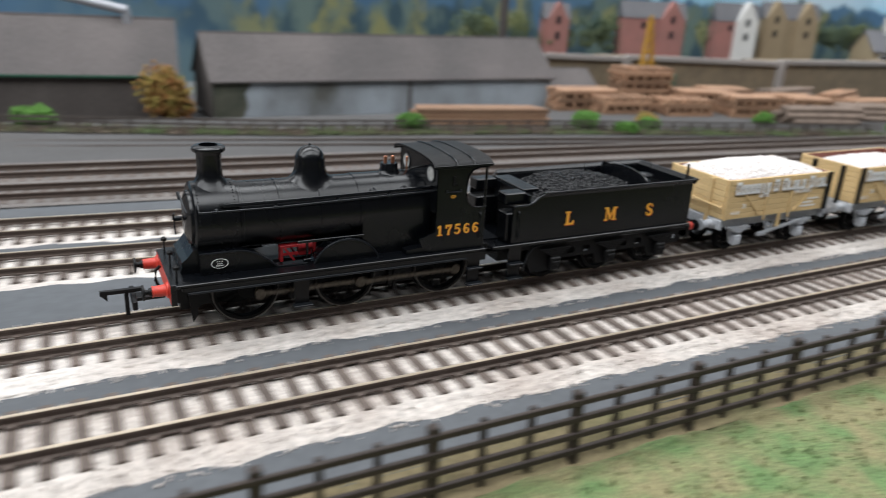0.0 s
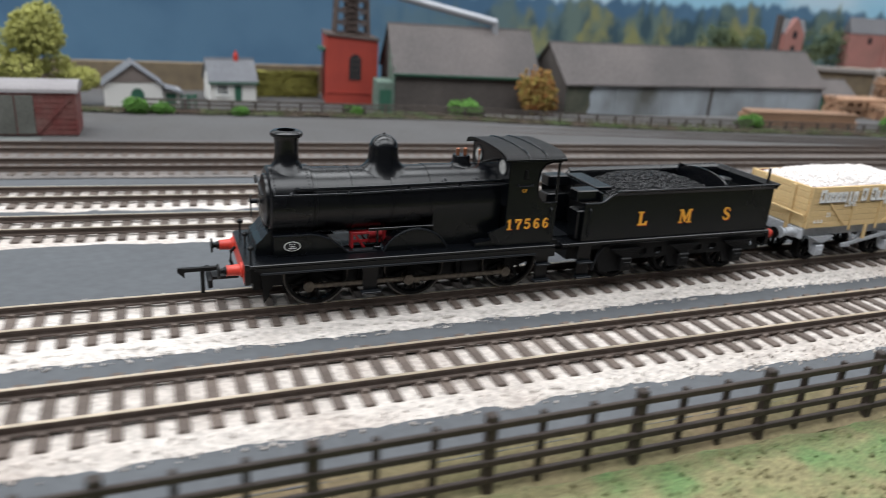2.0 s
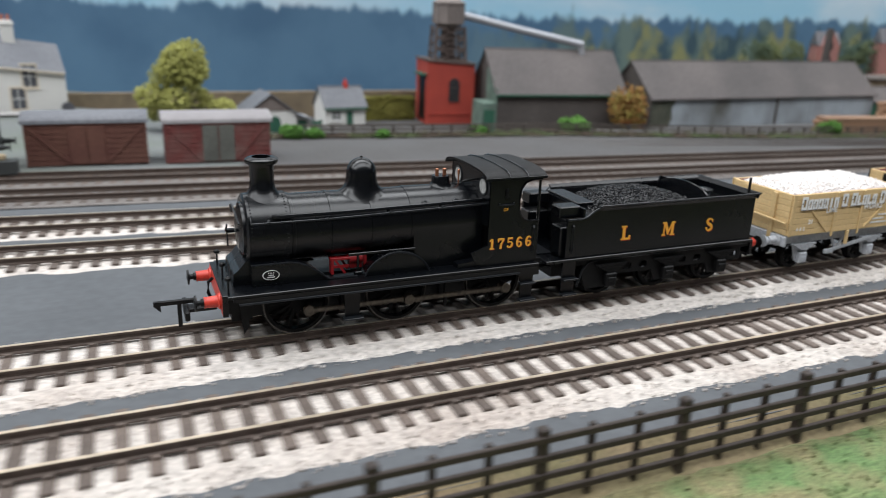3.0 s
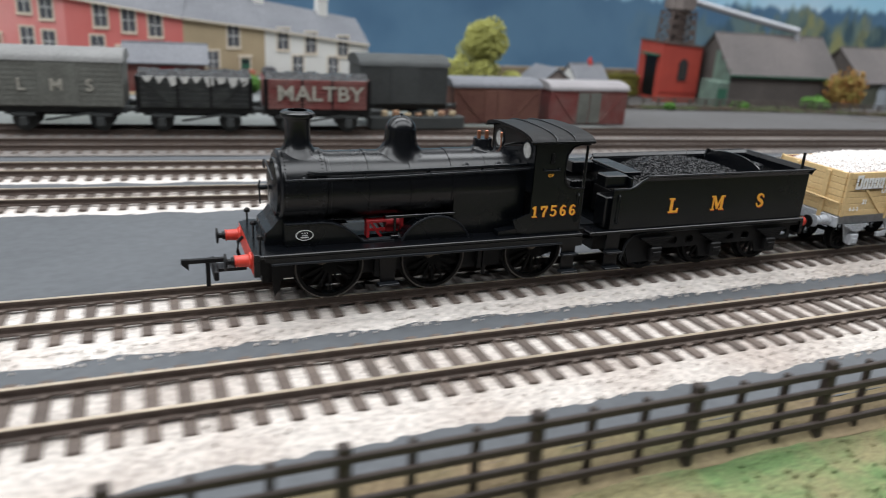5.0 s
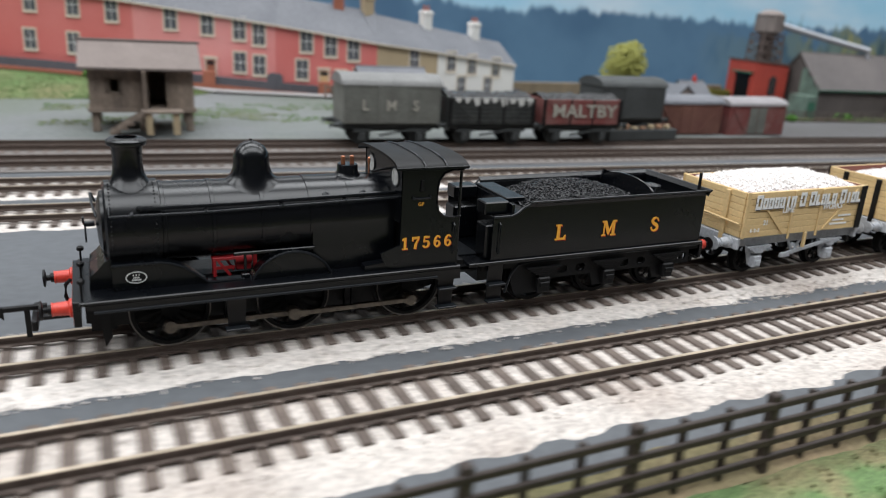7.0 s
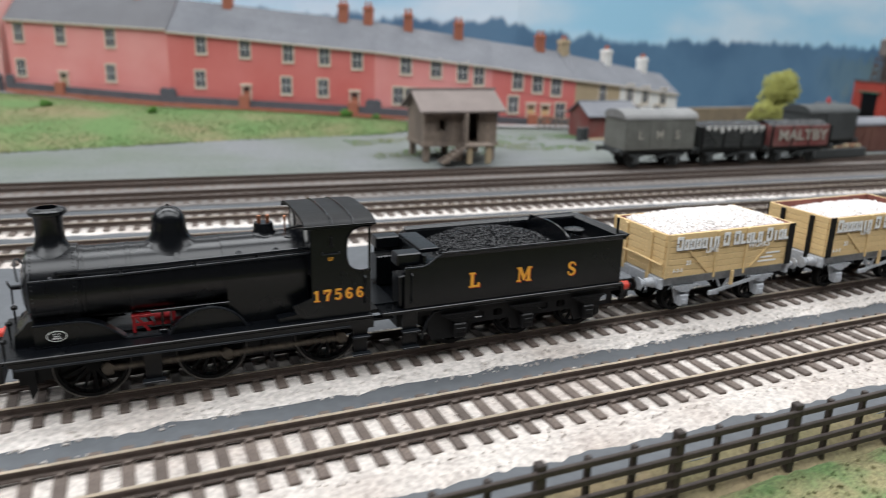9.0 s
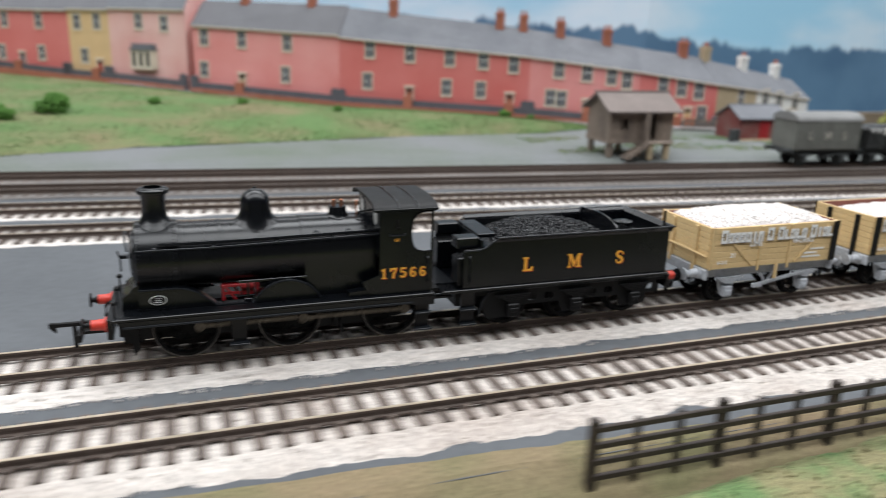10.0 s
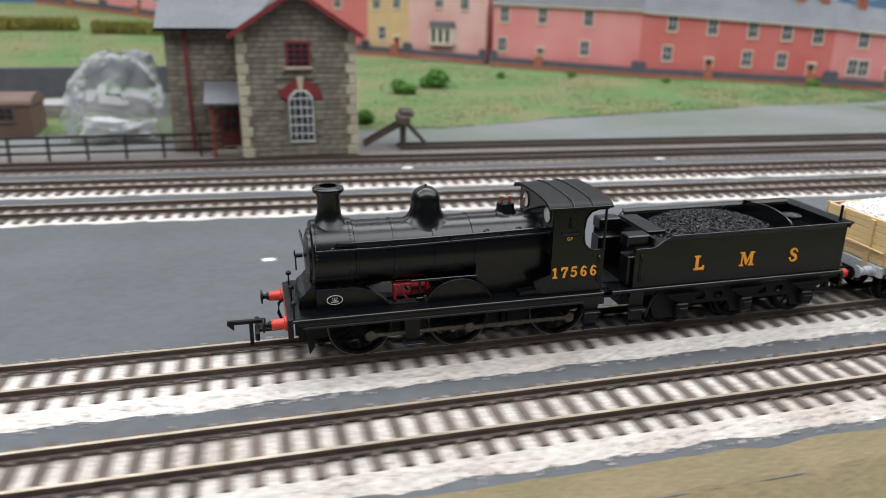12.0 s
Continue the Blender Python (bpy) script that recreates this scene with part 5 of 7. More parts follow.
        part("brake_lever", Solid().beam((24, s * 14.2, 7.0), (49, s * 15.0, 11.6), 0.7, 1.2).box(24, 29, *sorted((s * 13.6, s * 14.6)), 6.2, 8.0, 0.2), WAGON_GREY, t)
        part("vee_hanger", Solid().beam((28, s * 13.4, 12.2), (31, s * 13.6, 7), 0.6, 0.9).beam((34, s * 13.4, 12.2), (31, s * 13.6, 7), 0.6, 0.9), WAGON_GREY, t)
        part("door_bang", Solid().box(32.3, 33.7, *sorted((s * 15.4, s * 16.4)), 10.0, 16.0, 0.2), WAGON_BUFF, t)
    for x0, x1 in ((-0.8, 0.6), (ln - 0.6, ln + 0.8)):
        part("headstock", Solid().box(x0, x1, -15.6, 15.6, 11.6, 15.6, 0.2), WAGON_GREY, t)
    for y in (-11.4, 11.4):
        buffer(t, -0.8, y, 13.6, WAGON_GREY, WAGON_GREY)
        buffer(t, ln + 0.8, y, 13.6, WAGON_GREY, WAGON_GREY, 1)
    hook_coupling(t, -0.8, 9.6, -1)
    hook_coupling(t, ln + 0.8, 9.6, 1)
    part("brake_rigging", Solid().box(8, 54, -5, 5, 8.5, 12.0), DULL_BLACK, t)
    moving = []
    for x in (12.0, 50.0):
        for s in (-8.2, 8.2):
            moving.append((spoked_wheel("wagon_wheel", t, 6.0, 8, WHEEL_BLACK, mm(x, s, 6.0, 180 if s > 0 else 0)), x, s, 6.0))
        part("axle", Solid().rod((x, 0, 6), 0.9, 24, "y", 8), DULL_BLACK, t)
    return t, moving


LOCO, LOCO_WHEELS, RODS = locomotive()
TENDER, TENDER_WHEELS = tender()
WAGONS = [open_wagon(False, False, "buff seven-plank wagon heaped with crushed white limestone"),
          open_wagon(True, True, "buff open limestone wagon with black corner plates and red inside"),
          open_wagon(False, False, "buff seven-plank wagon heaped with crushed white limestone")]


# ---- the scenery behind ----
YARD_Z = -3.2


def slab(pts, thick):
    """A flat plate through pts (top face), thick below."""
    n = len(pts)
    return Solid().add([*pts, *[(x, y, z - thick) for x, y, z in pts]], [tuple(range(n)), tuple(range(2 * n - 1, n - 1, -1)), *[(i, (i + 1) % n, n + (i + 1) % n, n + i) for i in range(n)]])


def window(parent, u, y, z, w, h, trim, bars=(1, 2), glass=None, bar_mat=None, arch=False):
    """A window on a wall that faces -y: surround, recessed pane and glazing bars; u, z its middle."""
    s = 1.4
    if arch:
        out = [(u - w / 2, z - h / 2), (u + w / 2, z - h / 2), *[(u + w / 2 * math.cos(radians(a)), z + h / 2 - w / 2 + w / 2 * math.sin(radians(a))) for a in range(0, 181, 20)]]
        frame_ob = part("window", Solid().prism(out, y - 0.5, y + 0.2), trim, parent)
        k = (w - 1.6) / w
        part("pane", Solid().prism([(u + (a - u) * k, z + (b - z) * 0.93) for a, b in out], y - 0.75, y - 0.5), glass or GLASS_DARK, frame_ob)
    else:
        frame_ob = part("window", Solid().box(u - w / 2 - s, u + w / 2 + s, y - 0.45, y + 0.2, z - h / 2 - s, z - h / 2).box(u - w / 2 - s, u + w / 2 + s, y - 0.45, y + 0.2, z + h / 2, z + h / 2 + s * 1.2).box(u - w / 2 - s, u - w / 2, y - 0.4, y + 0.2, z - h / 2, z + h / 2).box(u + w / 2, u + w / 2 + s, y - 0.4, y + 0.2, z - h / 2, z + h / 2), trim, parent)
        part("pane", Solid().box(u - w / 2, u + w / 2, y - 0.12, y + 0.1, z - h / 2, z + h / 2), glass or GLASS_DARK, frame_ob)
        part("sill", Solid().box(u - w / 2 - s, u + w / 2 + s, y - 1.1, y, z - h / 2 - s - 0.8, z - h / 2 - s * 0.4), trim, frame_ob)
    g = Solid()
    for k in range(1, bars[0] + 1):
        x = u - w / 2 + w * k / (bars[0] + 1)
        g.box(x - 0.25, x + 0.25, y - 0.95 if arch else y - 0.3, y - 0.1, z - h / 2, z + h / 2)
    for k in range(1, bars[1] + 1):
        q = z - h / 2 + h * k / (bars[1] + 1)
        g.box(u - w / 2, u + w / 2, y - 0.95 if arch else y - 0.3, y - 0.1, q - 0.3, q + 0.3)
    part("glazing_bar", g, bar_mat or WHITE, frame_ob)
    return frame_ob


def gabled(name, label, category, at, w, d, eave, ridge, wall, roof, over=2.5, ridge_along="x", group="", barge=None):
    """A plain gabled building; front at y = 0 facing -y."""
    t = thing(name, label, category, at, group)
    if ridge_along == "x":
        body = Solid().prism([(0, 0), (d, 0), (d, eave), (d / 2, ridge - 0.8), (0, eave)], 0, w, "x")
        n = ridge - eave
        e = over * n / (d / 2)
        fr = slab([(-over, -over, eave - e + 0.5), (w + over, -over, eave - e + 0.5), (w + over, d / 2, ridge + 0.5), (-over, d / 2, ridge + 0.5)], 1.2)
        bk = slab([(-over, d + over, eave - e + 0.5), (w + over, d + over, eave - e + 0.5), (w + over, d / 2, ridge + 0.5), (-over, d / 2, ridge + 0.5)], 1.2)
    else:
        body = Solid().prism([(0, 0), (w, 0), (w, eave), (w / 2, ridge - 0.8), (0, eave)], 0, d, "y")
        n = ridge - eave
        e = over * n / (w / 2)
        fr = slab([(-over, -over, eave - e + 0.5), (w / 2, -over, ridge + 0.5), (w / 2, d + over, ridge + 0.5), (-over, d + over, eave - e + 0.5)], 1.2)
        bk = slab([(w + over, -over, eave - e + 0.5), (w / 2, -over, ridge + 0.5), (w / 2, d + over, ridge + 0.5), (w + over, d + over, eave - e + 0.5)], 1.2)
    part("wall", body, wall, t)
    r = part("roof", fr, roof, t)
    part("roof", bk, roof, t)
    if ridge_along == "x":
        part("ridge_cap", Solid().tube([(-over, d / 2, ridge + 0.5), (w + over, d / 2, ridge + 0.5)], 0.9), roof, r, smooth=40)
    if barge:
        part("barge_board", Solid().beam((-over, -over - 0.4, eave - e + 0.2), (w / 2, -over - 0.4, ridge + 0.2), 1.0, 2.4).beam((w + over, -over - 0.4, eave - e + 0.2), (w / 2, -over - 0.4, ridge + 0.2), 1.0, 2.4), barge, t)
    return t


# ---- terrace of houses on its curve; distance along it runs from its east end ----
ROW = [(-315, 568), (-656, 495), (-831, 553), (-1119, 705), (-1308, 840), (-1560, 1030), (-1900, 1300)]


ROW_S = (0, 236, 420, 746, 978, 1294, 1728)


def row_point(s):
    return float(np.interp(s, ROW_S, [p[0] for p in ROW])), float(np.interp(s, ROW_S, [p[1] for p in ROW]))


def row_height(s, table):
    return float(np.interp(s, [a for a, _ in table], [b for _, b in table]))


EAVES = ((60, 26), (104, 31.5), (177, 44.5), (227, 52), (320, 64), (449, 77), (679, 92), (876, 98))
BASES = ((60, -9), (150, -6), (227, 2), (314, 6), (445, 13), (680, 18), (881, 26), (1011, 32), (1200, 36), (1420, 72), (1728, 96))
RIDGES = ((60, 48), (109, 54), (231, 80), (322, 90), (451, 107), (679, 126), (876, 128))


def terrace_house(s0, s1, wall, roof, label, upper, lower, doors, door_mat, lift=(0, 0), chimneys=(), bay=None, steps=True):
    """A house or run of houses between two distances along the row."""
    (x1, y1), (x0, y0) = row_point(s0), row_point(s1)
    w = math.hypot(x1 - x0, y1 - y0)
    t = thing("terraced_house", label, "house", mm(x0, y0, 0, math.degrees(math.atan2(y1 - y0, x1 - x0))), "terrace of houses")
    eave = [row_height(s, EAVES) + lift[0] for s in (s1, s0)]
    ridge = [row_height(s, RIDGES) + lift[1] for s in (s1, s0)]
    base = [row_height(s, BASES) for s in (s1, s0)]

    def at(u, pair):
        return pair[0] + (pair[1] - pair[0]) * u / w
    part("wall", Solid().prism([(0, base[0] - 12), (w, base[1] - 12), (w, eave[1]), (0, eave[0])], 0, 60), wall, t)
    part("gable", Solid().add([(0.02, 0, eave[0]), (0.02, 60, eave[0]), (0.02, 30, ridge[0] - 1), (w - 0.02, 0, eave[1]), (w - 0.02, 60, eave[1]), (w - 0.02, 30, ridge[1] - 1)], [(0, 1, 2), (3, 5, 4), (0, 2, 5, 3), (1, 4, 5, 2)]), wall, t)
    r = part("roof", slab([(-0.5, -2.5, eave[0] - 1.2), (w + 0.5, -2.5, eave[1] - 1.2), (w + 0.5, 30, ridge[1]), (-0.5, 30, ridge[0])], 1.2), roof, t, "grey slate roof")
    part("gutter", Solid().beam((0, -2.2, eave[0] - 1.8), (w, -2.2, eave[1] - 1.8), 1.6, 1.6), TRIM, r)
    for c, mat_c in chimneys:
        z = at(c, ridge)
        ch = part("chimney", Solid().box(c - 5, c + 5, 25, 35, z - 8, z + 15, 0.4).box(c - 5.8, c + 5.8, 24.2, 35.8, z + 11, z + 13, 0.3), mat_c, t, "brick chimney stack")
        for k in (-2.4, 2.4):
            part("chimney_pot", Solid().lathe([(1.5, 15), (1.2, 20)], (c + k, 30, z), "z", 10), ORANGE, ch)
    span = s1 - s0
    for s, z in upper:
        window(t, (s1 - s) * w / span, 0, z, 10.6, 18.5, TRIM, (1, 1), PANE_GREY)
    for s, z in lower:
        window(t, (s1 - s) * w / span, 0, z, 10.6, 17.5, TRIM, (1, 1), PANE_GREY)
    for s in doors:
        u = (s1 - s) * w / span
        z = at(u, base)
        d = part("door", Solid().box(u - 4.2, u + 4.2, -0.7, 0.1, z, z + 18, 0.2), door_mat, t)
        part("door_frame", Solid().box(u - 5.6, u - 4.2, -0.9, 0.1, z, z + 19).box(u + 4.2, u + 5.6, -0.9, 0.1, z, z + 19).box(u - 6.4, u + 6.4, -1.4, 0.1, z + 19, z + 21.5), TRIM, d)
        part("fanlight", Solid().box(u - 3.4, u + 3.4, -0.95, -0.65, z + 14, z + 17.4), GLASS_DARK, d)
    if bay:
        s, z, bw, bh = bay
        u = (s1 - s) * w / span
        poly = [(u - bw / 2, 0.1), (u - bw / 2 + 4, -7), (u + bw / 2 - 4, -7), (u + bw / 2, 0.1)]
        b = part("bay_window", Solid().prism(poly, z - bh / 2, z + bh / 2, "z"), TRIM, t, "pale bay window")
        part("bay_roof", Solid().prism([(u - bw / 2 - 1, 0.1), (u - bw / 2 + 3.5, -8.2), (u + bw / 2 - 3.5, -8.2), (u + bw / 2 + 1, 0.1)], z + bh / 2, z + bh / 2 + 2.2, "z").prism([(u - bw / 2 + 1, 0.1), (u - bw / 2 + 6, -4.5), (u + bw / 2 - 6, -4.5), (u + bw / 2 - 1, 0.1)], z + bh / 2 + 2.2, z + bh / 2 + 8, "z"), SLATE, b)
        for k in (-1, 0, 1):
            part("pane", Solid().box(u + k * (bw - 9) / 3 - 2.4, u + k * (bw - 9) / 3 + 2.4, -7.4, -6.9, z - bh / 2 + 4, z + bh / 2 - 2), GLASS_DARK, b)
    # plinth and garden wall
    part("footing", Solid().prism([(0, base[0] - 14), (w, base[1] - 14), (w, base[1] - 3), (0, base[0] - 3)], -11.2, -9.0), ORANGE, t)
    part("garden_wall", Solid().prism([(0, base[0] - 13), (w, base[1] - 13), (w, base[1] + 4.5), (0, base[0] + 4.5)], -9, -6.5), DARKSTONE, t, "dark stone garden wall")
    if steps:
        for u in (w * 0.02, w * 0.985):
            z = at(u, base)
            part("wall_pier", Solid().prism([(u - 5, z - 10), (u + 5, z - 10), (u + 5, z + 9), *[(u + 5 * math.cos(radians(a)), z + 9 + 4 * math.sin(radians(a))) for a in (30, 60, 90, 120, 150)], (u - 5, z + 9)], -9.6, -5.8), DARKSTONE, t)
    for s in doors:
        u = (s1 - s) * w / span
        z = at(u, base)
        part("gate_pier", Solid().box(u - 5.5, u + 5.5, -11.6, -5.6, z - 12, z + 9, 0.3), ORANGE, t, "orange brick gate pier")


terrace_house(104, 177, RENDER_WHITE, SLATE, "white rendered end house of the terrace", [(123, 28), (146, 31), (165, 34)], [(130, 9), (155, 10)], [], GREEN_PAINT, chimneys=((70, RENDER_WHITE), (4, RENDER_WHITE)))
terrace_house(177, 227, RENDER_TAN, SLATE, "tan rendered house in the terrace", [(197, 36)], [(210, 14)], [190], GREEN_PAINT, chimneys=((6, RENDER_TAN),))
terrace_house(227, 320, REDBRICK, SLATE, "red brick terraced houses with slate roof", [(249, 43), (270, 46), (292, 49)], [(296, 23), (243, 16)], [260, 276], CREAM, chimneys=((60, ORANGE),))
terrace_house(320, 449, PINK, SLATE, "pink brick terraced houses with slate roof", [(335, 53), (353, 57), (382, 60), (415, 63)], [(410, 29), (423, 30), (335, 25), (353, 27)], [380], ORANGE, chimneys=((36, ORANGE), (92, ORANGE)))
terrace_house(449, 679, REDBRICK, SLATE, "long red brick terrace with slate roof", [(468, 67), (504, 70), (544, 72), (592, 75), (641, 78)], [(506, 36), (547, 37), (644, 41)], [471, 592], ORANGE, chimneys=((60, ORANGE), (190, ORANGE), (218, ORANGE)))
terrace_house(679, 876, PINK, DARK_SLATE, "pale pink brick terrace with dark slate roof", [(747, 82), (808, 84), (860, 85)], [(750, 44), (862, 46)], [809], RENDER_TAN, lift=(2, 2), chimneys=((60, ORANGE), (150, ORANGE)))
terrace_house(886, 1001, PALE_PINK, SLATE, "tall pale house with a bay window", [(917, 100), (955, 102)], [], [], ORANGE, lift=(20, 34), bay=(950, 54, 40, 24))
terrace_house(1001, 1067, CREAM, DARK_SLATE, "narrow cream house with a red door", [(1020, 100), (1052, 99)], [(1044, 56)], [1020], RED_TOWER, lift=(18, 16))
terrace_house(1067, 1230, REDBRICK, DARK_SLATE, "red brick house with two bay windows", [(1116, 99), (1175, 99)], [(1116, 57), (1185, 56)], [1150], SLATE, lift=(16, 14))
terrace_house(1230, 1420, REDBRICK, DARK_SLATE, "red brick house at the top of the bank", [(1270, 112), (1330, 114), (1390, 116)], [(1275, 66), (1335, 70)], [1305], ORANGE, lift=(30, 30))


terrace_house(1420, 1570, PINK, DARK_SLATE, "pink brick house above the garden hedges", [(1460, 150), (1530, 152)], [(1460, 104), (1530, 108)], [1495], ORANGE, lift=(72, 72))
terrace_house(1570, 1728, CREAM, DARK_SLATE, "cream house above the garden hedges", [(1610, 152), (1680, 154)], [(1610, 112), (1680, 116)], [1645], RED_TOWER, lift=(72, 72))


def bank_edge(x):
    return float(np.interp(x, [-2300, -1700, -1463, -1385, -1274, -1145, -1000, -883, -810, -770], [470, 440, 410, 403, 428, 444, 460, 468, 500, 540]))


def row_y(x):
    xs = [p[0] for p in reversed(ROW)]
    return float(np.interp(x, xs, [p[1] for p in reversed(ROW)]))


def row_base(x):
    return row_height(float(np.interp(-x, [-p[0] for p in ROW], ROW_S)), BASES)


def bank_z(x, y):
    y0, y1 = bank_edge(x), row_y(x) - 12
    if y1 - y0 < 2:
        return yz(x) + 0.6
    k = min(1, max(0, (y - y0) / (y1 - y0)))
    top = row_base(x) - 9
    return yz(x) + 0.4 + (top - yz(x)) * (1 - (1 - k) ** 1.7) * (0.45 + 0.55 * k) + 9 * math.sin(math.pi * k) * min(1, (y1 - y0) / 160) + 1.0 * noise.noise((x * 0.02, y * 0.02, 5))


def bank():
    g, v, f = Solid(), [], []
    nx, ny = 150, 44
    for i in range(nx + 1):
        x = -2300 + (2300 - 785) * i / nx
        y0, y1 = bank_edge(x), max(bank_edge(x) + 1, row_y(x) + 8)
        for j in range(ny + 1):
            y = y0 + 6 * noise.noise((x * 0.03, 0, 2)) * (1 - j / ny) + (y1 - y0) * j / ny
            v.append((x, y, bank_z(x, y) + 0.6 * noise.noise((x * 0.12, y * 0.12, 9))))
    for i in range(nx):
        for j in range(ny):
            a = i * (ny + 1) + j
            f.append((a, a + ny + 1, a + ny + 2, a + 1))
    alone("grass_bank", g.add(v, f), GRASS, "green flock grass bank rising to the terrace", "grass bank", kind="structure")
    rng, tufts = random.Random(77), Solid()
    for _ in range(26000):
        x = rng.uniform(-1950, -795)
        y = bank_edge(x) + (row_y(x) - 14 - bank_edge(x)) * rng.random() ** 1.4 - 5 * rng.random()
        if noise.noise((x * 0.012, y * 0.016, 3)) + 0.35 * rng.random() < 0.02:
            continue
        vv, ff = rock(rng, rng.uniform(0.5, 1.15))
        tufts.add([Vector((x, y, bank_z(x, max(y, bank_edge(x))) + 0.2)) + p for p in vv], ff)
    alone("flock_tuft", tufts, FLOCK, "uneven green flock tufts over the bank", "grass", kind="stuff")
    patch = Solid()
    for _ in range(7000):
        x, y = rng.uniform(-930, -640), rng.uniform(335, 440)
        if noise.noise((x * 0.011, y * 0.022, 12)) + 0.5 * noise.noise((x * 0.05, y * 0.07, 2)) + 0.3 * rng.random() < 0.16:
            continue
        vv, ff = rock(rng, rng.uniform(0.6, 1.3))
        patch.add([Vector((x, y, yz(x) + 0.3)) + Vector((p.x, p.y, p.z * 0.5)) for p in vv], ff)
    alone("yard_grass", patch, FLOCK, "thin patches of green flock on the yard", "grass", kind="stuff")
    # the pale road under the terrace
    g, v, f = Solid(), [], []
    for i in range(121):
        x = -1330 + 860 * i / 120
        for j, d in enumerate((-34, -24, -13)):
            y = row_y(x) + d
            v.append((x, y, max(bank_z(x, y), yz(x) + 0.6) + 1.6))
    for i in range(120):
        for j in range(2):
            a = i * 3 + j
            f.append((a, a + 3, a + 4, a + 1))
    alone("terrace_road", g.add(v, f), ROAD, "pale road in front of the terrace", "road", kind="structure")


bank()


def shrub(x, y, z, r, seed, mat=None, label="small bright green bush of foam scatter", squash=0.8, leaf=None):
    rng = random.Random(seed)
    t = thing("bush", label, "bush", mm(x, y, z), "bushes")
    part("branch", Solid().tube([(0, 0, -1), (0.5, 0, r * 0.5)], 0.5), BARK, t)
    g = Solid()
    for _ in range(6):
        a, q = rng.uniform(0, 6.28), rng.uniform(0, 0.55) * r
        clump(g, rng, (q * math.cos(a), q * math.sin(a), r * squash * rng.uniform(0.35, 0.75)), r * rng.uniform(0.4, 0.62), 130, leaf or r * 0.11, squash)
    part("foliage", g, mat or BUSH, t)


for k, (x, y, r) in enumerate(((-1360, 560, 19), (-1398, 535, 14), (-1270, 610, 8), (-1180, 610, 7), (-895, 545, 9), (-860, 548, 6), (-600, 415, 13), (-1455, 430, 12), (-1495, 470, 13), (-1085, 560, 6))):
    shrub(x, y, max(bank_z(x, y), yz(x)), r, 40 + k)
for k, (x, y, r) in enumerate(((-40, 362, 17), (222, 308, 15), (371, 280, 17), (399, 262, 12), (428, 268, 13), (572, 270, 13), (-137, 364, 10), (-298, 366, 12), (-282, 364, 9), (-225, 358, 8), (664, 280, 12), (684, 214, 10))):
    shrub(x, y, yz(x), r, 70 + k)
shrub(58, 412, works_z(58, 412), 33, 5, BUSH_RUST, "autumn bush of ochre and rust leaves beside the shed", 1.15, 2.6)
shrub(440, 290, yz(440), 15, 6, BUSH_RUST, "brown and green bush before the timber yard")


def tree(x, y, z, h, w, seed, mat, label):
    rng = random.Random(seed)
    t = thing("tree", label, "tree", mm(x, y, z))
    trunk = Solid()
    v, f, n = [], [], 9
    for i, (r, zz) in enumerate(((3.2, -1), (2.2, h * 0.12), (1.8, h * 0.3), (1.2, h * 0.55), (0.5, h * 0.8))):
        v += [(r * math.cos(6.283 * k / n) + math.sin(i) * 0.8, r * math.sin(6.283 * k / n), zz) for k in range(n)]
    for i in range(4):
        f += [(i * n + k, i * n + (k + 1) % n, (i + 1) * n + (k + 1) % n, (i + 1) * n + k) for k in range(n)]
    trunk.add(v, f)
    part("trunk", trunk, BARK, t, smooth=60)
    crown = Solid()
    for k in range(11):
        a = 6.283 * k / 11 + rng.uniform(-0.2, 0.2)
        q = w * (rng.uniform(0.14, 0.26) if k % 2 else rng.uniform(0.34, 0.44))
        zz = h * rng.uniform(0.60, 0.74) if k % 2 else h * rng.uniform(0.26, 0.46)
        tip = (q * math.cos(a), q * math.sin(a) * 0.45, zz)
        part("limb", Solid().tube([(0, 0, h * 0.22 + k), (tip[0] * 0.5, tip[1] * 0.5, (h * 0.25 + zz) / 2), tip], 0.6, 6), BARK, t)
        clump(crown, rng, tip, w * rng.uniform(0.13, 0.19), 330, w * 0.021, 0.85)
    for k in range(5):
        clump(crown, rng, (rng.uniform(-0.16, 0.16) * w, rng.uniform(-0.12, 0.12) * w, h * rng.uniform(0.72, 0.9)), w * 0.17, 260, w * 0.022, 0.9)
    part("crown", crown, mat, t)


tree(-373, 463, works_z(-373, 463), 76, 82, 2, TREE_LEAF, "small model tree with pale yellow-green flock leaves")


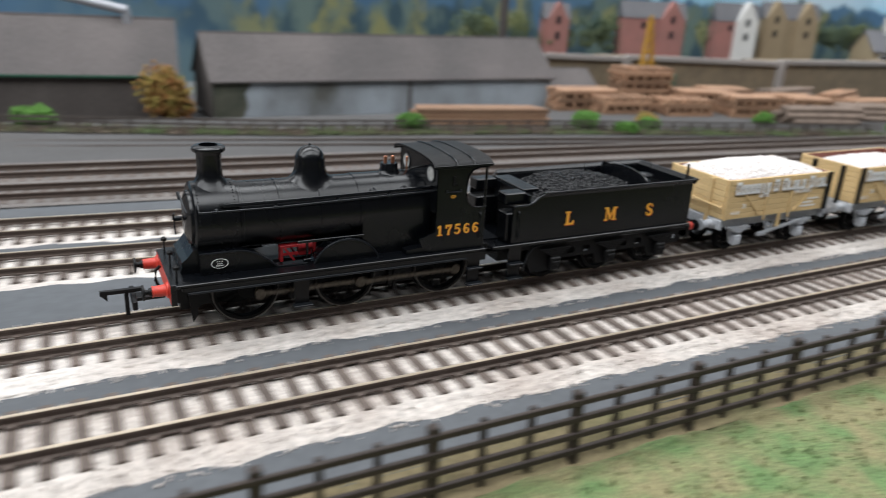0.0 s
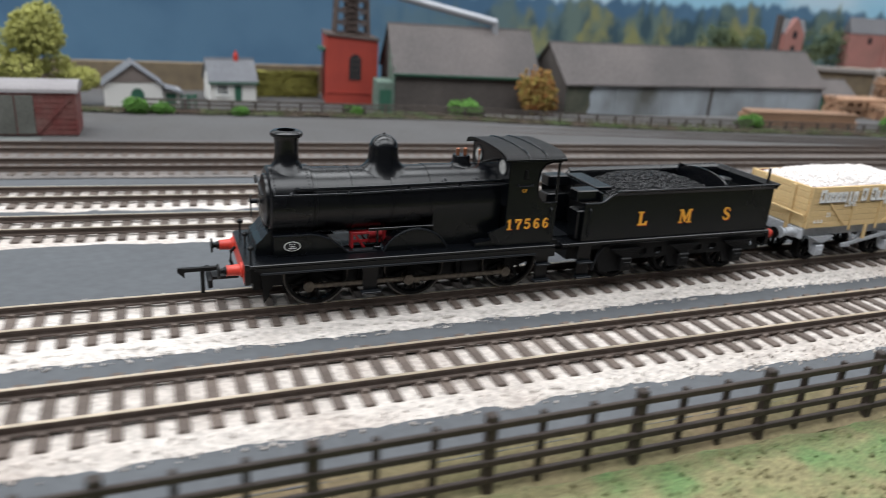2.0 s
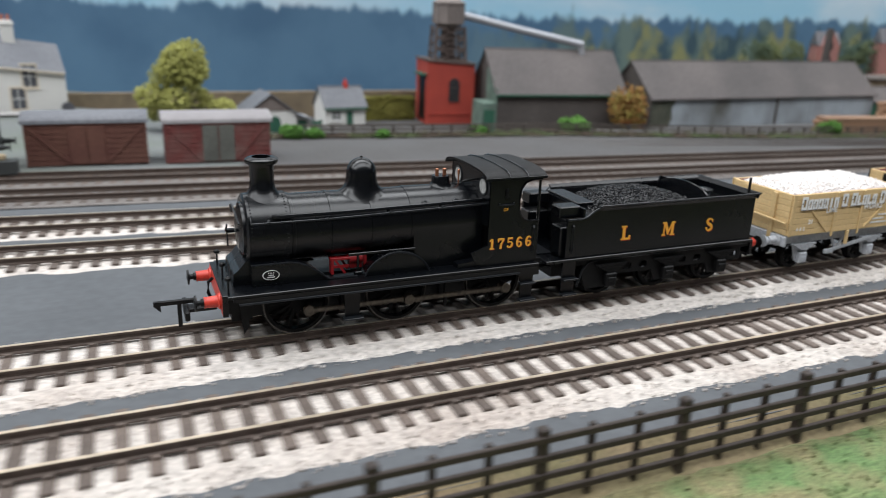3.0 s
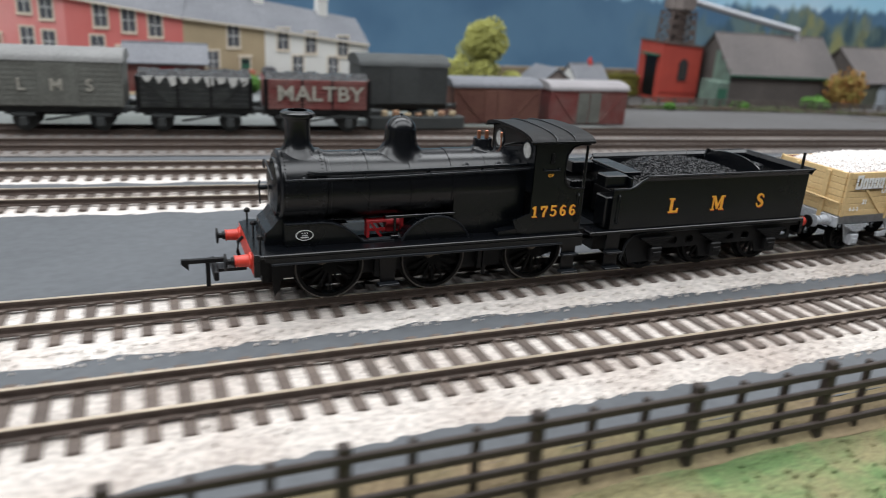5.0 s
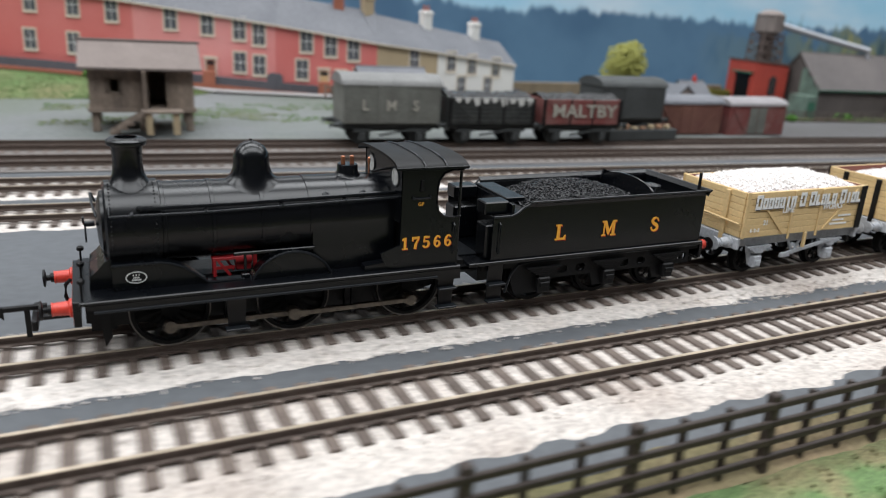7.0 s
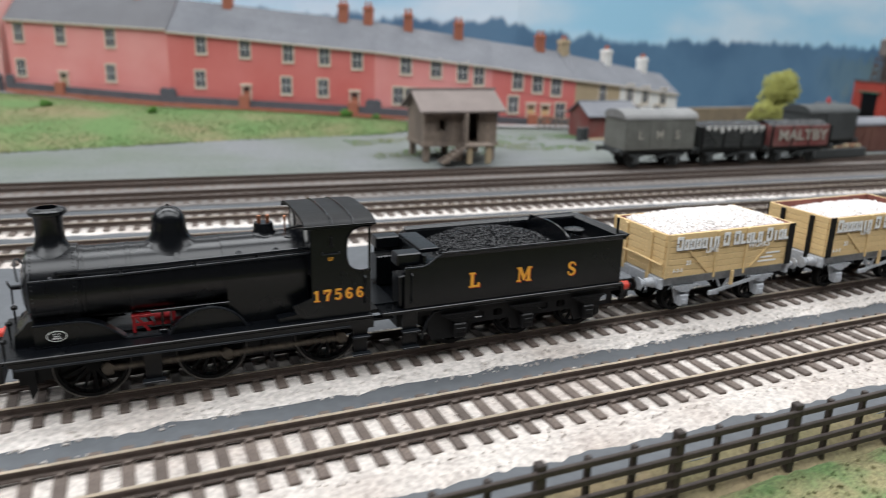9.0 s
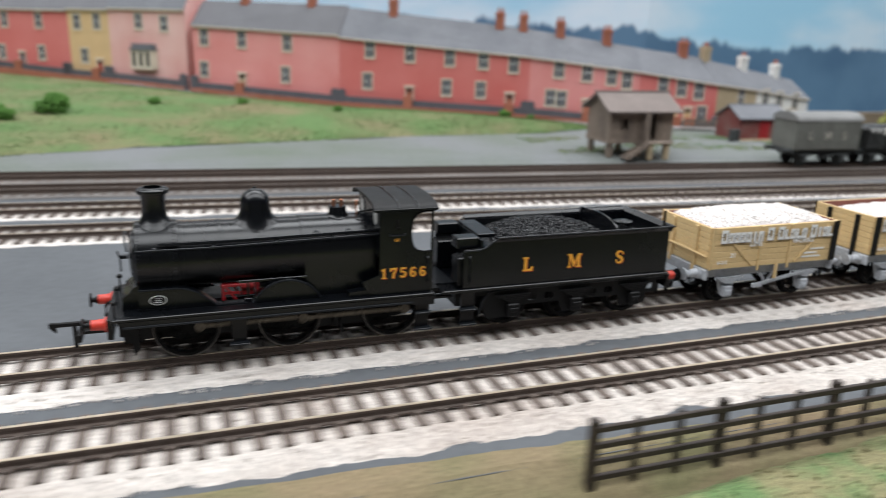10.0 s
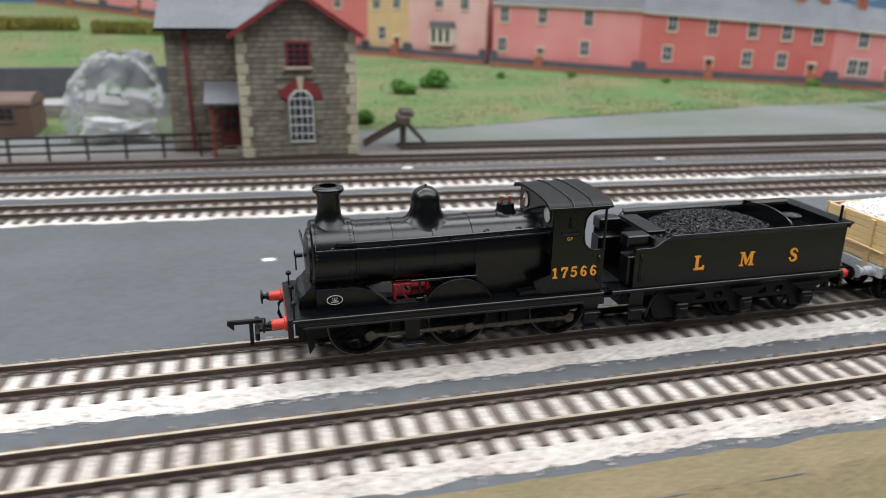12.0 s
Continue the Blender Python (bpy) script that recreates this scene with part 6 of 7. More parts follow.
# ---- industrial buildings ----
def sheds():
    # long grey shed
    t = gabled("long_shed", "long grey tin-sided shed with a felt roof", "shed", mm(91, 420, -18, 1.4), 345, 76, 34, 68, TIN, ROOF_GREY, 3.0)
    part("end_board", Solid().prism([(0, 0), (76, 0), (76, 34), (38, 67), (0, 34)], -0.6, -0.1, "x"), SHED_DARK, t, "tarred gable boarding")
    part("eaves_board", Solid().box(0, 345, -0.5, -0.05, 30.5, 33.6), SHED_DARK, t)
    part("wall_post", Solid().box(180, 183, -1.0, 0, 0, 33), SHED_DARK, t)
    part("corner_patch", Solid().prism([(0, 0), (24, 0), (29, 11), (27, 22), (33, 30.4), (0, 30.4)], -0.4, -0.05), DARK_GREEN, t, "dark greenish patch on the corner sheeting")
    part("flue", Solid().tube([(316, 56, 42), (316, 56, 108)], 4.4, 12), SHED_DARK, t, "tall dark stove pipe", smooth=40)
    for x in (58, 118, 236, 292):
        part("sheet_joint", Solid().box(x, x + 0.7, -0.45, 0, 0, 30.4), TIN, t)
    # lean-to at its far end
    t = gabled("small_shed", "small dark green lean-to shed with grey roof", "shed", mm(442, 446, -21, -4), 62, 46, 25, 40, GREEN_PAINT, ROOF_GREY, 2.0)
    # dark shed beside it, canted
    t = gabled("tarred_shed", "tarred timber shed with grey felt roof", "shed", mm(-75, 450, -21, -7.5), 140, 82, 40, 80, SHED_DARK, ROOF_GREY, 3.0)
    part("fascia", Solid().box(-3, 143, -3.8, -2.9, 36.6, 38.4), GREEN_PAINT, t, "green painted fascia board")
    part("end_boarding", Solid().prism([(0, 0), (82, 0), (82, 40), (41, 79), (0, 40)], -0.7, -0.1, "x"), SHED_DARK, t, "tarred end boarding")
    for k, y in enumerate((0, 11, 22)):
        part("green_panel", Solid().box(-1.6, -0.7, y, y + 10.4, 0, 44 + k * 9), SHED_GREEN, t, "faded green end sheet")
    g = part("green_lean_to", Solid().box(-17, -1.7, -2, 30, 0, 30, 0.3), SHED_GREEN, t, "faded green corrugated lean-to")
    part("lean_to_door", Solid().box(-15, -4, -2.7, -2.1, 0, 23), GREEN_PAINT, g)
    # conveyor tower on the red building
    t = thing("conveyor_tower", "red brick engine house with a wooden conveyor tower", "industrial building", mm(-128.5, 505, -20, -8))
    part("wall", Solid().prism([(0, 0), (50, 0), (50, 63), (0, 66)], 0, 54), RED_TOWER, t)
    part("parapet", Solid().prism([(-1.2, 65), (51.2, 61.6), (51.2, 63.8), (-1.2, 67)], -1.4, 55.4), TOWER_WOOD, t)
    part("string_course", Solid().box(-0.8, 50.8, -0.9, 0, 10.5, 12), RED_TOWER, t)
    window(t, 28, -0.1, 36, 13, 26, RED_TOWER, (2, 4), GLASS_DARK, TOWER_WOOD, True)
    # no opening is cut: a black sheet stands for the shade inside
    d = part("doorway", Solid().box(-0.6, -0.05, 8, 36, 4, 50), DULL_BLACK, t, "black sheet for the shaded doorway in the side wall")
    for y in (6, 36):
        part("door_jamb", Solid().box(-1.0, 0, y, y + 2, 4, 50), RED_TOWER, d)
    part("door_canopy", Solid().box(-6, 0, 4, 40, 50, 52), GREEN_PAINT, d, "green door canopy")
    # lattice trestle under the hopper
    legs = ((9, 8), (42, 8), (9, 36), (42, 36))
    for x, y in legs:
        part("tower_post", Solid().beam((x, y, 62), (25.5 + (x - 25.5) * 0.88, 22 + (y - 22) * 0.88, 100), 2.2, 2.2), TOWER_WOOD, t)
    for z in (66, 77, 88, 98):
        q = 1 - 0.12 * (z - 62) / 38
        x0, x1, y0, y1 = 25.5 - 16.5 * q, 25.5 + 16.5 * q, 22 - 14 * q, 22 + 14 * q
        for p, r in (((x0, y0), (x1, y0)), ((x0, y1), (x1, y1)), ((x0, y0), (x0, y1)), ((x1, y0), (x1, y1))):
            part("tower_rail", Solid().beam((*p, z), (*r, z), 1.6, 1.8), TOWER_WOOD, t)
        if z < 98:
            for p, r in (((x0, y0), (x1, y0)), ((x0, y0), (x0, y1)), ((x1, y0), (x1, y1))):
                part("tower_brace", Solid().beam((*p, z), (*r, z + 11), 1.1, 1.4), TOWER_WOOD, t)
                part("tower_brace", Solid().beam((*r, z), (*p, z + 11), 1.1, 1.4), TOWER_WOOD, t)
    part("trestle_core", Solid().box(19, 32, 15, 29, 64, 99, 0.4), TOWER_WOOD, t, "dark brown block filling the trestle")
    h = part("hopper", Solid().lathe([(12, 0), (16.5, 3), (16.5, 22), (17.6, 22.4), (17.4, 24), (9, 29), (0.01, 30)], (25.5, 22, 99), "z", 10), HOPPER_WOOD, t, "boarded pale brown hopper")
    for k in range(10):
        a = radians(36 * k)
        part("hopper_stave", Solid().beam((25.5 + 16.6 * math.cos(a), 22 + 16.6 * math.sin(a), 102), (25.5 + 16.6 * math.cos(a), 22 + 16.6 * math.sin(a), 121), 1.4, 1.4), HOPPER_WOOD, h)
    c = part("conveyor_pipe", Solid().tube([(38, 18, 111), (100, 6, 98), (166, -7, 85)], 3.9, 14), PIPE, t, "grey inclined conveyor pipe", smooth=40)
    part("conveyor_spout", Solid().tube([(165, -7, 86), (166, -7, 60)], 3.3, 12), PIPE, c, smooth=40)


sheds()


def cottages():
    t = gabled("cottage", "small white gable-fronted cottage with slate roof", "house", mm(-324, 437, -14, 3), 44, 40, 19, 35, RENDER_WHITE, SLATE, 2.0, "y")
    part("gable_boarding", Solid().prism([(1, 20.5), (43, 20.5), (22, 34.5)], -0.5, -0.05), HUT_ROOF, t, "brown boarded gable")
    part("arched_doorway", Solid().prism([(20, 2), (30, 2), (30, 12), (28, 15), (25, 16), (22, 15), (20, 12)], -0.5, -0.05), GREEN_PAINT, t, "green arched doorway")
    part("porch", Solid().box(44, 58, 6, 30, 0, 13, 0.2), RENDER_WHITE, t)
    part("porch_roof", slab([(43, 2, 17), (61, 2, 12), (61, 34, 12), (43, 34, 17)], 1.0), SLATE, t)
    part("porch_opening", Solid().box(47, 55, 5.4, 5.9, 1, 11), GREEN_PAINT, t)
    t = gabled("office", "small white office with slate roof and green door", "house", mm(-237, 504, -20, 5), 42, 34, 21, 38, RENDER_WHITE, SLATE, 2.0)
    window(t, 11, 0, 12, 9, 8, WHITE, (2, 1))
    part("door", Solid().box(22, 28.5, -0.6, 0, 0.5, 16), GREEN_PAINT, t, "green boarded door")
    part("fascia", Solid().box(-2, 44, -3.2, -2.5, 17.6, 19.4), GREEN_PAINT, t)
    part("chimney", Solid().box(25, 29, 15, 19, 33, 43, 0.2).lathe([(1.2, 43), (1.0, 46)], (27, 17, 0), "z", 8), RED, t, "small red chimney")
    t = thing("lattice_gate", "low green wooden gate between the cottages", "gate", mm(-277, 452, -18, 14))
    for k in range(5):
        part("gate_post", Solid().box(k * 6, k * 6 + 1.2, 0, 1.2, 0, 13), GREEN_PAINT, t)
    part("gate_rail", Solid().box(0, 26, 0.2, 1, 10.5, 12), GREEN_PAINT, t)
    part("gate_rail", Solid().box(0, 26, 0.2, 1, 3.5, 5), GREEN_PAINT, t)
    part("gate_brace", Solid().beam((0, 0, 4), (26, 0, 11), 0.8, 1.4), GREEN_PAINT, t)
    # far low wall and hedge before the painted hills
    alone("far_wall", Solid().box(-480, -110, 575, 582, -24, 8, 0.5), WALL_STONE, "low brown stone wall below the painted hills", "wall", kind="structure")
    rng, g = random.Random(8), Solid()
    for _ in range(1300):
        v, f = rock(rng, rng.uniform(1.2, 2.6))
        g.add([Vector((rng.uniform(-196, -128), rng.uniform(540, 552), rng.uniform(-20, 5))) + p for p in v], f)
    alone("hedge", g, HEDGE, "olive brown clipped hedge beside the engine house", "hedge")


cottages()


def rail_fence(name, label, points, height, pitch, mat, rails=(0.3, 0.62, 0.93), post=1.6):
    t = thing(name, label, "fence")
    for a, b in zip(points, points[1:]):
        d = math.hypot(b[0] - a[0], b[1] - a[1])
        n = max(1, round(d / pitch))
        turn = math.degrees(math.atan2(b[1] - a[1], b[0] - a[0]))
        for k in range(n):
            x, y = a[0] + (b[0] - a[0]) * k / n, a[1] + (b[1] - a[1]) * k / n
            part("post", Solid().box(-post / 2, post / 2, -post / 2, post / 2, -1, height).mesh("post", mat), mat, t, at=mm(x, y, yz(x), turn, 0, random.uniform(-2, 2)))
        for r in rails:
            part("fence_rail", Solid().box(0, d, -post / 2 - 0.5, -post / 2, height * r - 0.8, height * r + 0.8), mat, t, at=mm(a[0], a[1], yz(a[0]), turn, 0, math.degrees(math.atan2(yz(a[0]) - yz(b[0]), d))))


rail_fence("back_fence", "weathered grey three-rail fence before the works", [(-300, 372), (-61, 356), (115, 313), (347, 277), (653, 204)], 10.5, 17, FENCE_GREY)
rail_fence("iron_fence", "dark iron railing fence beside the stone house", [(-1790, 338), (-1565, 329)], 17, 26, FENCE)
rail_fence("garden_fence", "low brown picket fence below the terrace", [(-700, 478), (-610, 470)], 13, 7, HUT_WOOD, (0.4, 0.85))
g = Solid()
for (ax, ay), (bx, by) in zip([(-350, 372), (-61, 352), (115, 309), (347, 273)], [(-61, 352), (115, 309), (347, 273), (653, 200)]):
    n = 40
    for k in range(n):
        quad = []
        for q, d in ((k / n, -8), ((k + 1) / n, -8), ((k + 1) / n, 16), (k / n, 16)):
            x, y = ax + (bx - ax) * q, ay + (by - ay) * q
            quad.append((x, y + d + 4 * noise.noise((x * 0.05, d, 3)), works_z(x, y + d) + 1.7))
        g.add(quad, [(0, 1, 2, 3)])
alone("grass_verge", g, WEEDS, "narrow weedy verge along the back fence", "grass", kind="structure")
rng, g = random.Random(61), Solid()
for _ in range(5200):
    x = rng.uniform(-345, 650)
    y = float(np.interp(x, [-350, -61, 115, 347, 653], [372, 352, 309, 273, 200])) + rng.uniform(-7, 15)
    v, f = rock(rng, rng.uniform(0.5, 1.9))
    g.add([Vector((x, y, works_z(x, y) + 2.0 + rng.uniform(0, 1.2))) + p for p in v], f)
alone("weed_tuft", g, WEEDS, "low tufts of weeds along the back fence", "weeds", kind="stuff")


def timber_yard():
    rng = random.Random(12)
    t = thing("plank_stack", "long low stack of fresh sawn planks", "timber stack", mm(234, 320, yz(234), -10), "timber stacks")
    for i in range(4):
        for j in range(3):
            part("plank", Solid().box(rng.uniform(-2, 2), 112 + rng.uniform(-5, 5), j * 7.4, j * 7.4 + 6.8, i * 3.8 + 0.2, i * 3.8 + 3.5, 0.2), TIMBER, t)
    for k, (x, y, w, n, turn) in enumerate(((496, 384, 58, 10, -8), (414, 376, 66, 5, -6), (548, 352, 62, 5, -14), (504, 326, 50, 4, -10), (574, 308, 52, 5, -12), (444, 346, 54, 4, -4), (640, 292, 44, 5, -20), (600, 364, 48, 5, -15))):
        t = thing("timber_stack", "stack of reddish sawn timber laid in layers", "timber stack", mm(x, y, works_z(x, y), turn), "timber stacks")
        for i in range(n):
            if i % 2 == 0:
                for j in range(5):
                    part("plank", Solid().box(rng.uniform(-3, 2), w + rng.uniform(-3, 3), j * 6.6, j * 6.6 + 5.6, i * 4.2, i * 4.2 + 3.6, 0.2), TIMBER, t)
            else:
                for j in range(6):
                    part("bearer", Solid().box(j * w / 5.4, j * w / 5.4 + 4.0, 0, 32, i * 4.2 + 0.05, i * 4.2 + 3.9, 0.2), TIMBER, t)
    for k, (x, y, ln, turn) in enumerate(((700, 366, 90, 10), (650, 336, 70, -12), (684, 268, 90, -16), (762, 330, 80, 20), (600, 262, 84, -14), (736, 290, 70, -4))):
        t = thing("log_pile", "untidy pile of old grey brown logs", "log pile", mm(x, y, works_z(x, y), turn), "log piles")
        for i, m in enumerate((5, 4, 3)):
            for j in range(m):
                part("log", Solid().tube([(rng.uniform(-6, 4), (j + i / 2) * 6.4, 3.2 + i * 5.4), (ln / 2, (j + i / 2) * 6.4 + rng.uniform(-1, 1), 3.4 + i * 5.4), (ln + rng.uniform(-8, 6), (j + i / 2) * 6.4 + rng.uniform(-2, 2), 3.2 + i * 5.4)], rng.uniform(2.6, 3.3), 9), GREY_WOOD if k % 2 == 0 else TIMBER, t, smooth=50)
    # yellow crane
    t = thing("yard_crane", "yellow lattice jib crane with a dark cab", "crane", mm(552, 404, works_z(552, 404), -10))
    part("crane_base", Solid().box(2, 30, -4, 20, 0, 10, 0.6), DULL_BLACK, t)
    cab = part("cab", Solid().box(8, 28, 0, 17, 10, 36, 0.8), GREEN_PAINT, t, "dark green cab")
    part("cab_window", Solid().box(12, 20, -0.5, 0, 20, 32), GLASS_DARK, cab)
    for y in (3, 12):
        part("jib_chord", Solid().beam((4, y, 12), (-8, 7.5, 96), 2.2, 2.2), CRANE, t)
        part("jib_chord", Solid().beam((-14, y, 16), (-10, 7.5, 94), 2.2, 2.2), CRANE, t)
    for k in range(6):
        z = 20 + k * 12
        part("jib_lace", Solid().beam((-13 + k * 0.5, 5, z), (3 - k * 1.8, 5, z + 9), 1.0, 1.2), CRANE, t)


timber_yard()


def far_side():
    # stone retaining wall behind the timber yard
    g = Solid()
    pts = [(370, 500), (560, 462), (760, 415), (1000, 420), (1400, 330)]
    t = thing("retaining_wall", "brown stone retaining wall with pale coping", "wall", kind="structure")
    for a, b in zip(pts, pts[1:]):
        part("wall_panel", Solid().add([(a[0], a[1], -28), (b[0], b[1], -28), (b[0], b[1], 28), (a[0], a[1], 30), (a[0], a[1] + 60, -28), (b[0], b[1] + 60, -28), (b[0], b[1] + 60, 28), (a[0], a[1] + 60, 30)], [(0, 1, 2, 3), (4, 7, 6, 5), (0, 3, 7, 4), (1, 5, 6, 2), (3, 2, 6, 7)]), WALL_STONE, t)
        part("coping", Solid().beam((a[0], a[1] + 2, 32), (b[0], b[1] + 2, 30), 10, 5), WALL_CAP, t)
    for p in pts[1:4]:
        part("wall_pier", Solid().box(p[0] - 5, p[0] + 5, p[1] - 5, p[1] + 5, -28, 33, 0.5), WALL_CAP, t)

    def villa(x, y, z, w, eave, ridge, wall, roof, gables, label):
        h = thing("far_house", label, "house", mm(x, y, z, -18), "houses on the far hill")
        part("wall", Solid().box(0, w, 4, 26, -30, eave), wall, h)
        part("roof", Solid().prism([(3, eave), (27, eave), (15, ridge)], -1.5, w + 1.5, "x"), roof, h)
        for gx, gw, gm in gables:
            q = part("gable_wing", Solid().prism([(gx, -30), (gx + gw, -30), (gx + gw, eave), (gx + gw / 2, ridge + 2), (gx, eave)], 0, 14), gm, h)
            part("window", Solid().box(gx + gw / 2 - 3, gx + gw / 2 + 3, -0.5, 0, eave - 6, eave + 4), GLASS_DARK, q)
            part("window", Solid().box(gx + gw / 2 - 3, gx + gw / 2 + 3, -0.5, 0, eave - 26, eave - 16), GLASS_DARK, q)
        part("window", Solid().box(w * 0.3, w * 0.3 + 6, 3.5, 4, eave - 14, eave - 5), GLASS_DARK, h)
    villa(556, 625, 46, 34, 18, 38, FAR_PINK, DARK_SLATE, ((4, 28, FAR_PINK),), "small red gabled house among painted trees")
    villa(676, 612, 34, 92, 36, 58, FAR_PINK, DARK_SLATE, ((54, 34, FAR_PINK),), "tall dull pink brick gabled house")
    villa(846, 606, 42, 66, 28, 54, FAR_PINK, DARK_SLATE, ((30, 34, RENDER_WHITE),), "dull brick house with a white gable")
    villa(936, 600, 46, 92, 30, 54, FAR_CREAM, DARK_SLATE, ((2, 34, FAR_CREAM), (54, 34, FAR_CREAM)), "cream house with twin gables")
    h = gabled("roadside_house", "pale stone house with a dark slate roof", "house", mm(1120, 540, 4, -22), 150, 60, 34, 62, RENDER_TAN, DARK_SLATE, 3)
    part("porch", Solid().prism([(38, 0), (58, 0), (58, 14), (48, 24), (38, 14)], -10, 0), RENDER_WHITE, h, "white gabled porch")
    window(h, 20, 0, 22, 16, 9, WHITE, (3, 0))
    part("chimney", Solid().box(30, 42, 24, 36, 56, 82, 0.4), RENDER_WHITE, h)
    # trees modelled in front of the painted wood
    rng, g = random.Random(21), Solid()
    for _ in range(60):
        x = rng.uniform(380, 1250)
        z = rng.uniform(34, 62)
        clump(g, rng, (x, 640 - max(0, x - 800) * 0.1 + rng.uniform(-8, 8), z), rng.uniform(10, 22), 120, 2.4, 1.1)
    alone("far_wood", g, FAR_WOOD, "blurred dark green wood on the far hillside", "wood", kind="stuff")


FAR_WOOD = material("far_wood_green", (0.06, 0.10, 0.075), 0.9, vary=0.3, size=40, second=(0.14, 0.16, 0.06), contrast=1.5)
far_side()


# ---- stabled wagons on the siding ----
def stabled(name, label, x, y, turn, kind, body, ln=66.0):
    """kind: van, open or tank; its left end at x."""
    t = thing(name, label, "wagon", mm(x, y, -0.6, turn), "stabled wagons")
    for s in (-1, 1):
        part("solebar", Solid().box(0, ln, *sorted((s * 13, s * 12)), 10.5, 14), VAN_DARK, t)
        for wx in (13, ln - 13):
            a = part("axle_guard", Solid().prism([(wx - 5, 11), (wx + 5, 11), (wx + 2.2, 3.4), (wx - 2.2, 3.4)], *sorted((s * 12.9, s * 12.2))), VAN_DARK, t)
            part("axle_box", Solid().box(wx - 2, wx + 2, *sorted((s * 12.4, s * 15)), 3, 8, 0.3).box(wx - 6, wx + 6, *sorted((s * 13.4, s * 14.6)), 8.6, 10.2), VAN_DARK, a)
        part("brake_lever", Solid().beam((24, s * 14.4, 6.5), (48, s * 14.8, 10.5), 0.8, 1.2), VAN_DARK, t)
    for wx in (13, ln - 13):
        for s in (-8.2, 8.2):
            part("wheel", Solid().lathe([(6.4, -1), (6.4, 1), (5.2, 1), (5.0, 0.3), (1.6, 0.4), (1.4, 1.3)], (wx, s, 6), "y", 20), VAN_DARK, t, smooth=40)
    part("underframe", Solid().box(3, ln - 3, -9, 9, 8.5, 12), DULL_BLACK, t)
    for x0 in (-0.8, ln - 0.6):
        part("headstock", Solid().box(x0, x0 + 1.4, -15, 15, 10.5, 14.5), VAN_DARK, t)
    for y0 in (-11.4, 11.4):
        buffer(t, -0.8, y0, 12.8, VAN_DARK, VAN_DARK)
        buffer(t, ln + 0.8, y0, 12.8, VAN_DARK, VAN_DARK, 1)
    if kind == "van":
        part("body", Solid().box(0, ln, -15.5, 15.5, 14, 39, 0.3), body, t)
        roof = [(-16.2, 38.4), (16.2, 38.4), *[(16.2 * math.cos(radians(a)), 38.8 + 6.4 * math.sin(radians(a))) for a in range(8, 176, 12)]]
        part("roof", Solid().prism(roof, -1.2, ln + 1.2, "x"), VAN_ROOF if body is not VAN_DARK else VAN_DARK, t, "weathered curved roof", smooth=30)
        for k in range(9):
            z = 14.6 + k * 2.7
            part("side_board", Solid().box(0.3, ln - 0.3, -15.75, -15.5, z, z + 2.4), body, t)
        part("door", Solid().box(ln / 2 - 9, ln / 2 + 9, -16.3, -15.7, 14.6, 37.6, 0.2), body, t)
        for wx in (0.6, ln / 2 - 10, ln / 2 + 9, ln - 1.6):
            part("strap", Solid().box(wx, wx + 1.0, -16.1, -15.7, 14, 38.4), body, t)
    else:
        for k in range(6):
            z = 14.2 + k * 2.9
            part("side_plank", Solid().box(0, ln, -15.5, -14.6, z, z + 2.7, 0.12), body, t)
            part("side_plank", Solid().box(0, ln, 14.6, 15.5, z, z + 2.7, 0.12), body, t)
            part("end_plank", Solid().box(0, 0.9, -14.6, 14.6, z, z + 2.7, 0.12), body, t)
            part("end_plank", Solid().box(ln - 0.9, ln, -14.6, 14.6, z, z + 2.7, 0.12), body, t)
        part("wagon_floor", Solid().box(1, ln - 1, -14.5, 14.5, 13.6, 14.4), DULL_BLACK, t)
        for wx in (0, ln - 2.4, 22, ln - 24):
            part("strap", Solid().box(wx, wx + (2.4 if wx in (0, ln - 2.4) else 1.0), -16.0, -15.5, 13.4, 31.6), DULL_BLACK, t)
        for a, b in (((4, 30), (20, 15)), ((ln - 4, 30), (ln - 20, 15))):
            part("diagonal_brace", Solid().beam((a[0], -15.7, a[1]), (b[0], -15.7, b[1]), 0.6, 0.9), body, t)
        seed = x * 0.37
        part("load", rough_field(1, ln - 1, -14.4, 14.4, 40, 24, lambda u, v, k: 30.0 + 4.0 * (1 - (v / 15) ** 2) + 1.6 * noise.noise((u * 0.2, v * 0.2, seed)) + noise.noise((u * 0.7, v * 0.7, seed))), COAL, t, "load of black coal")
    return t


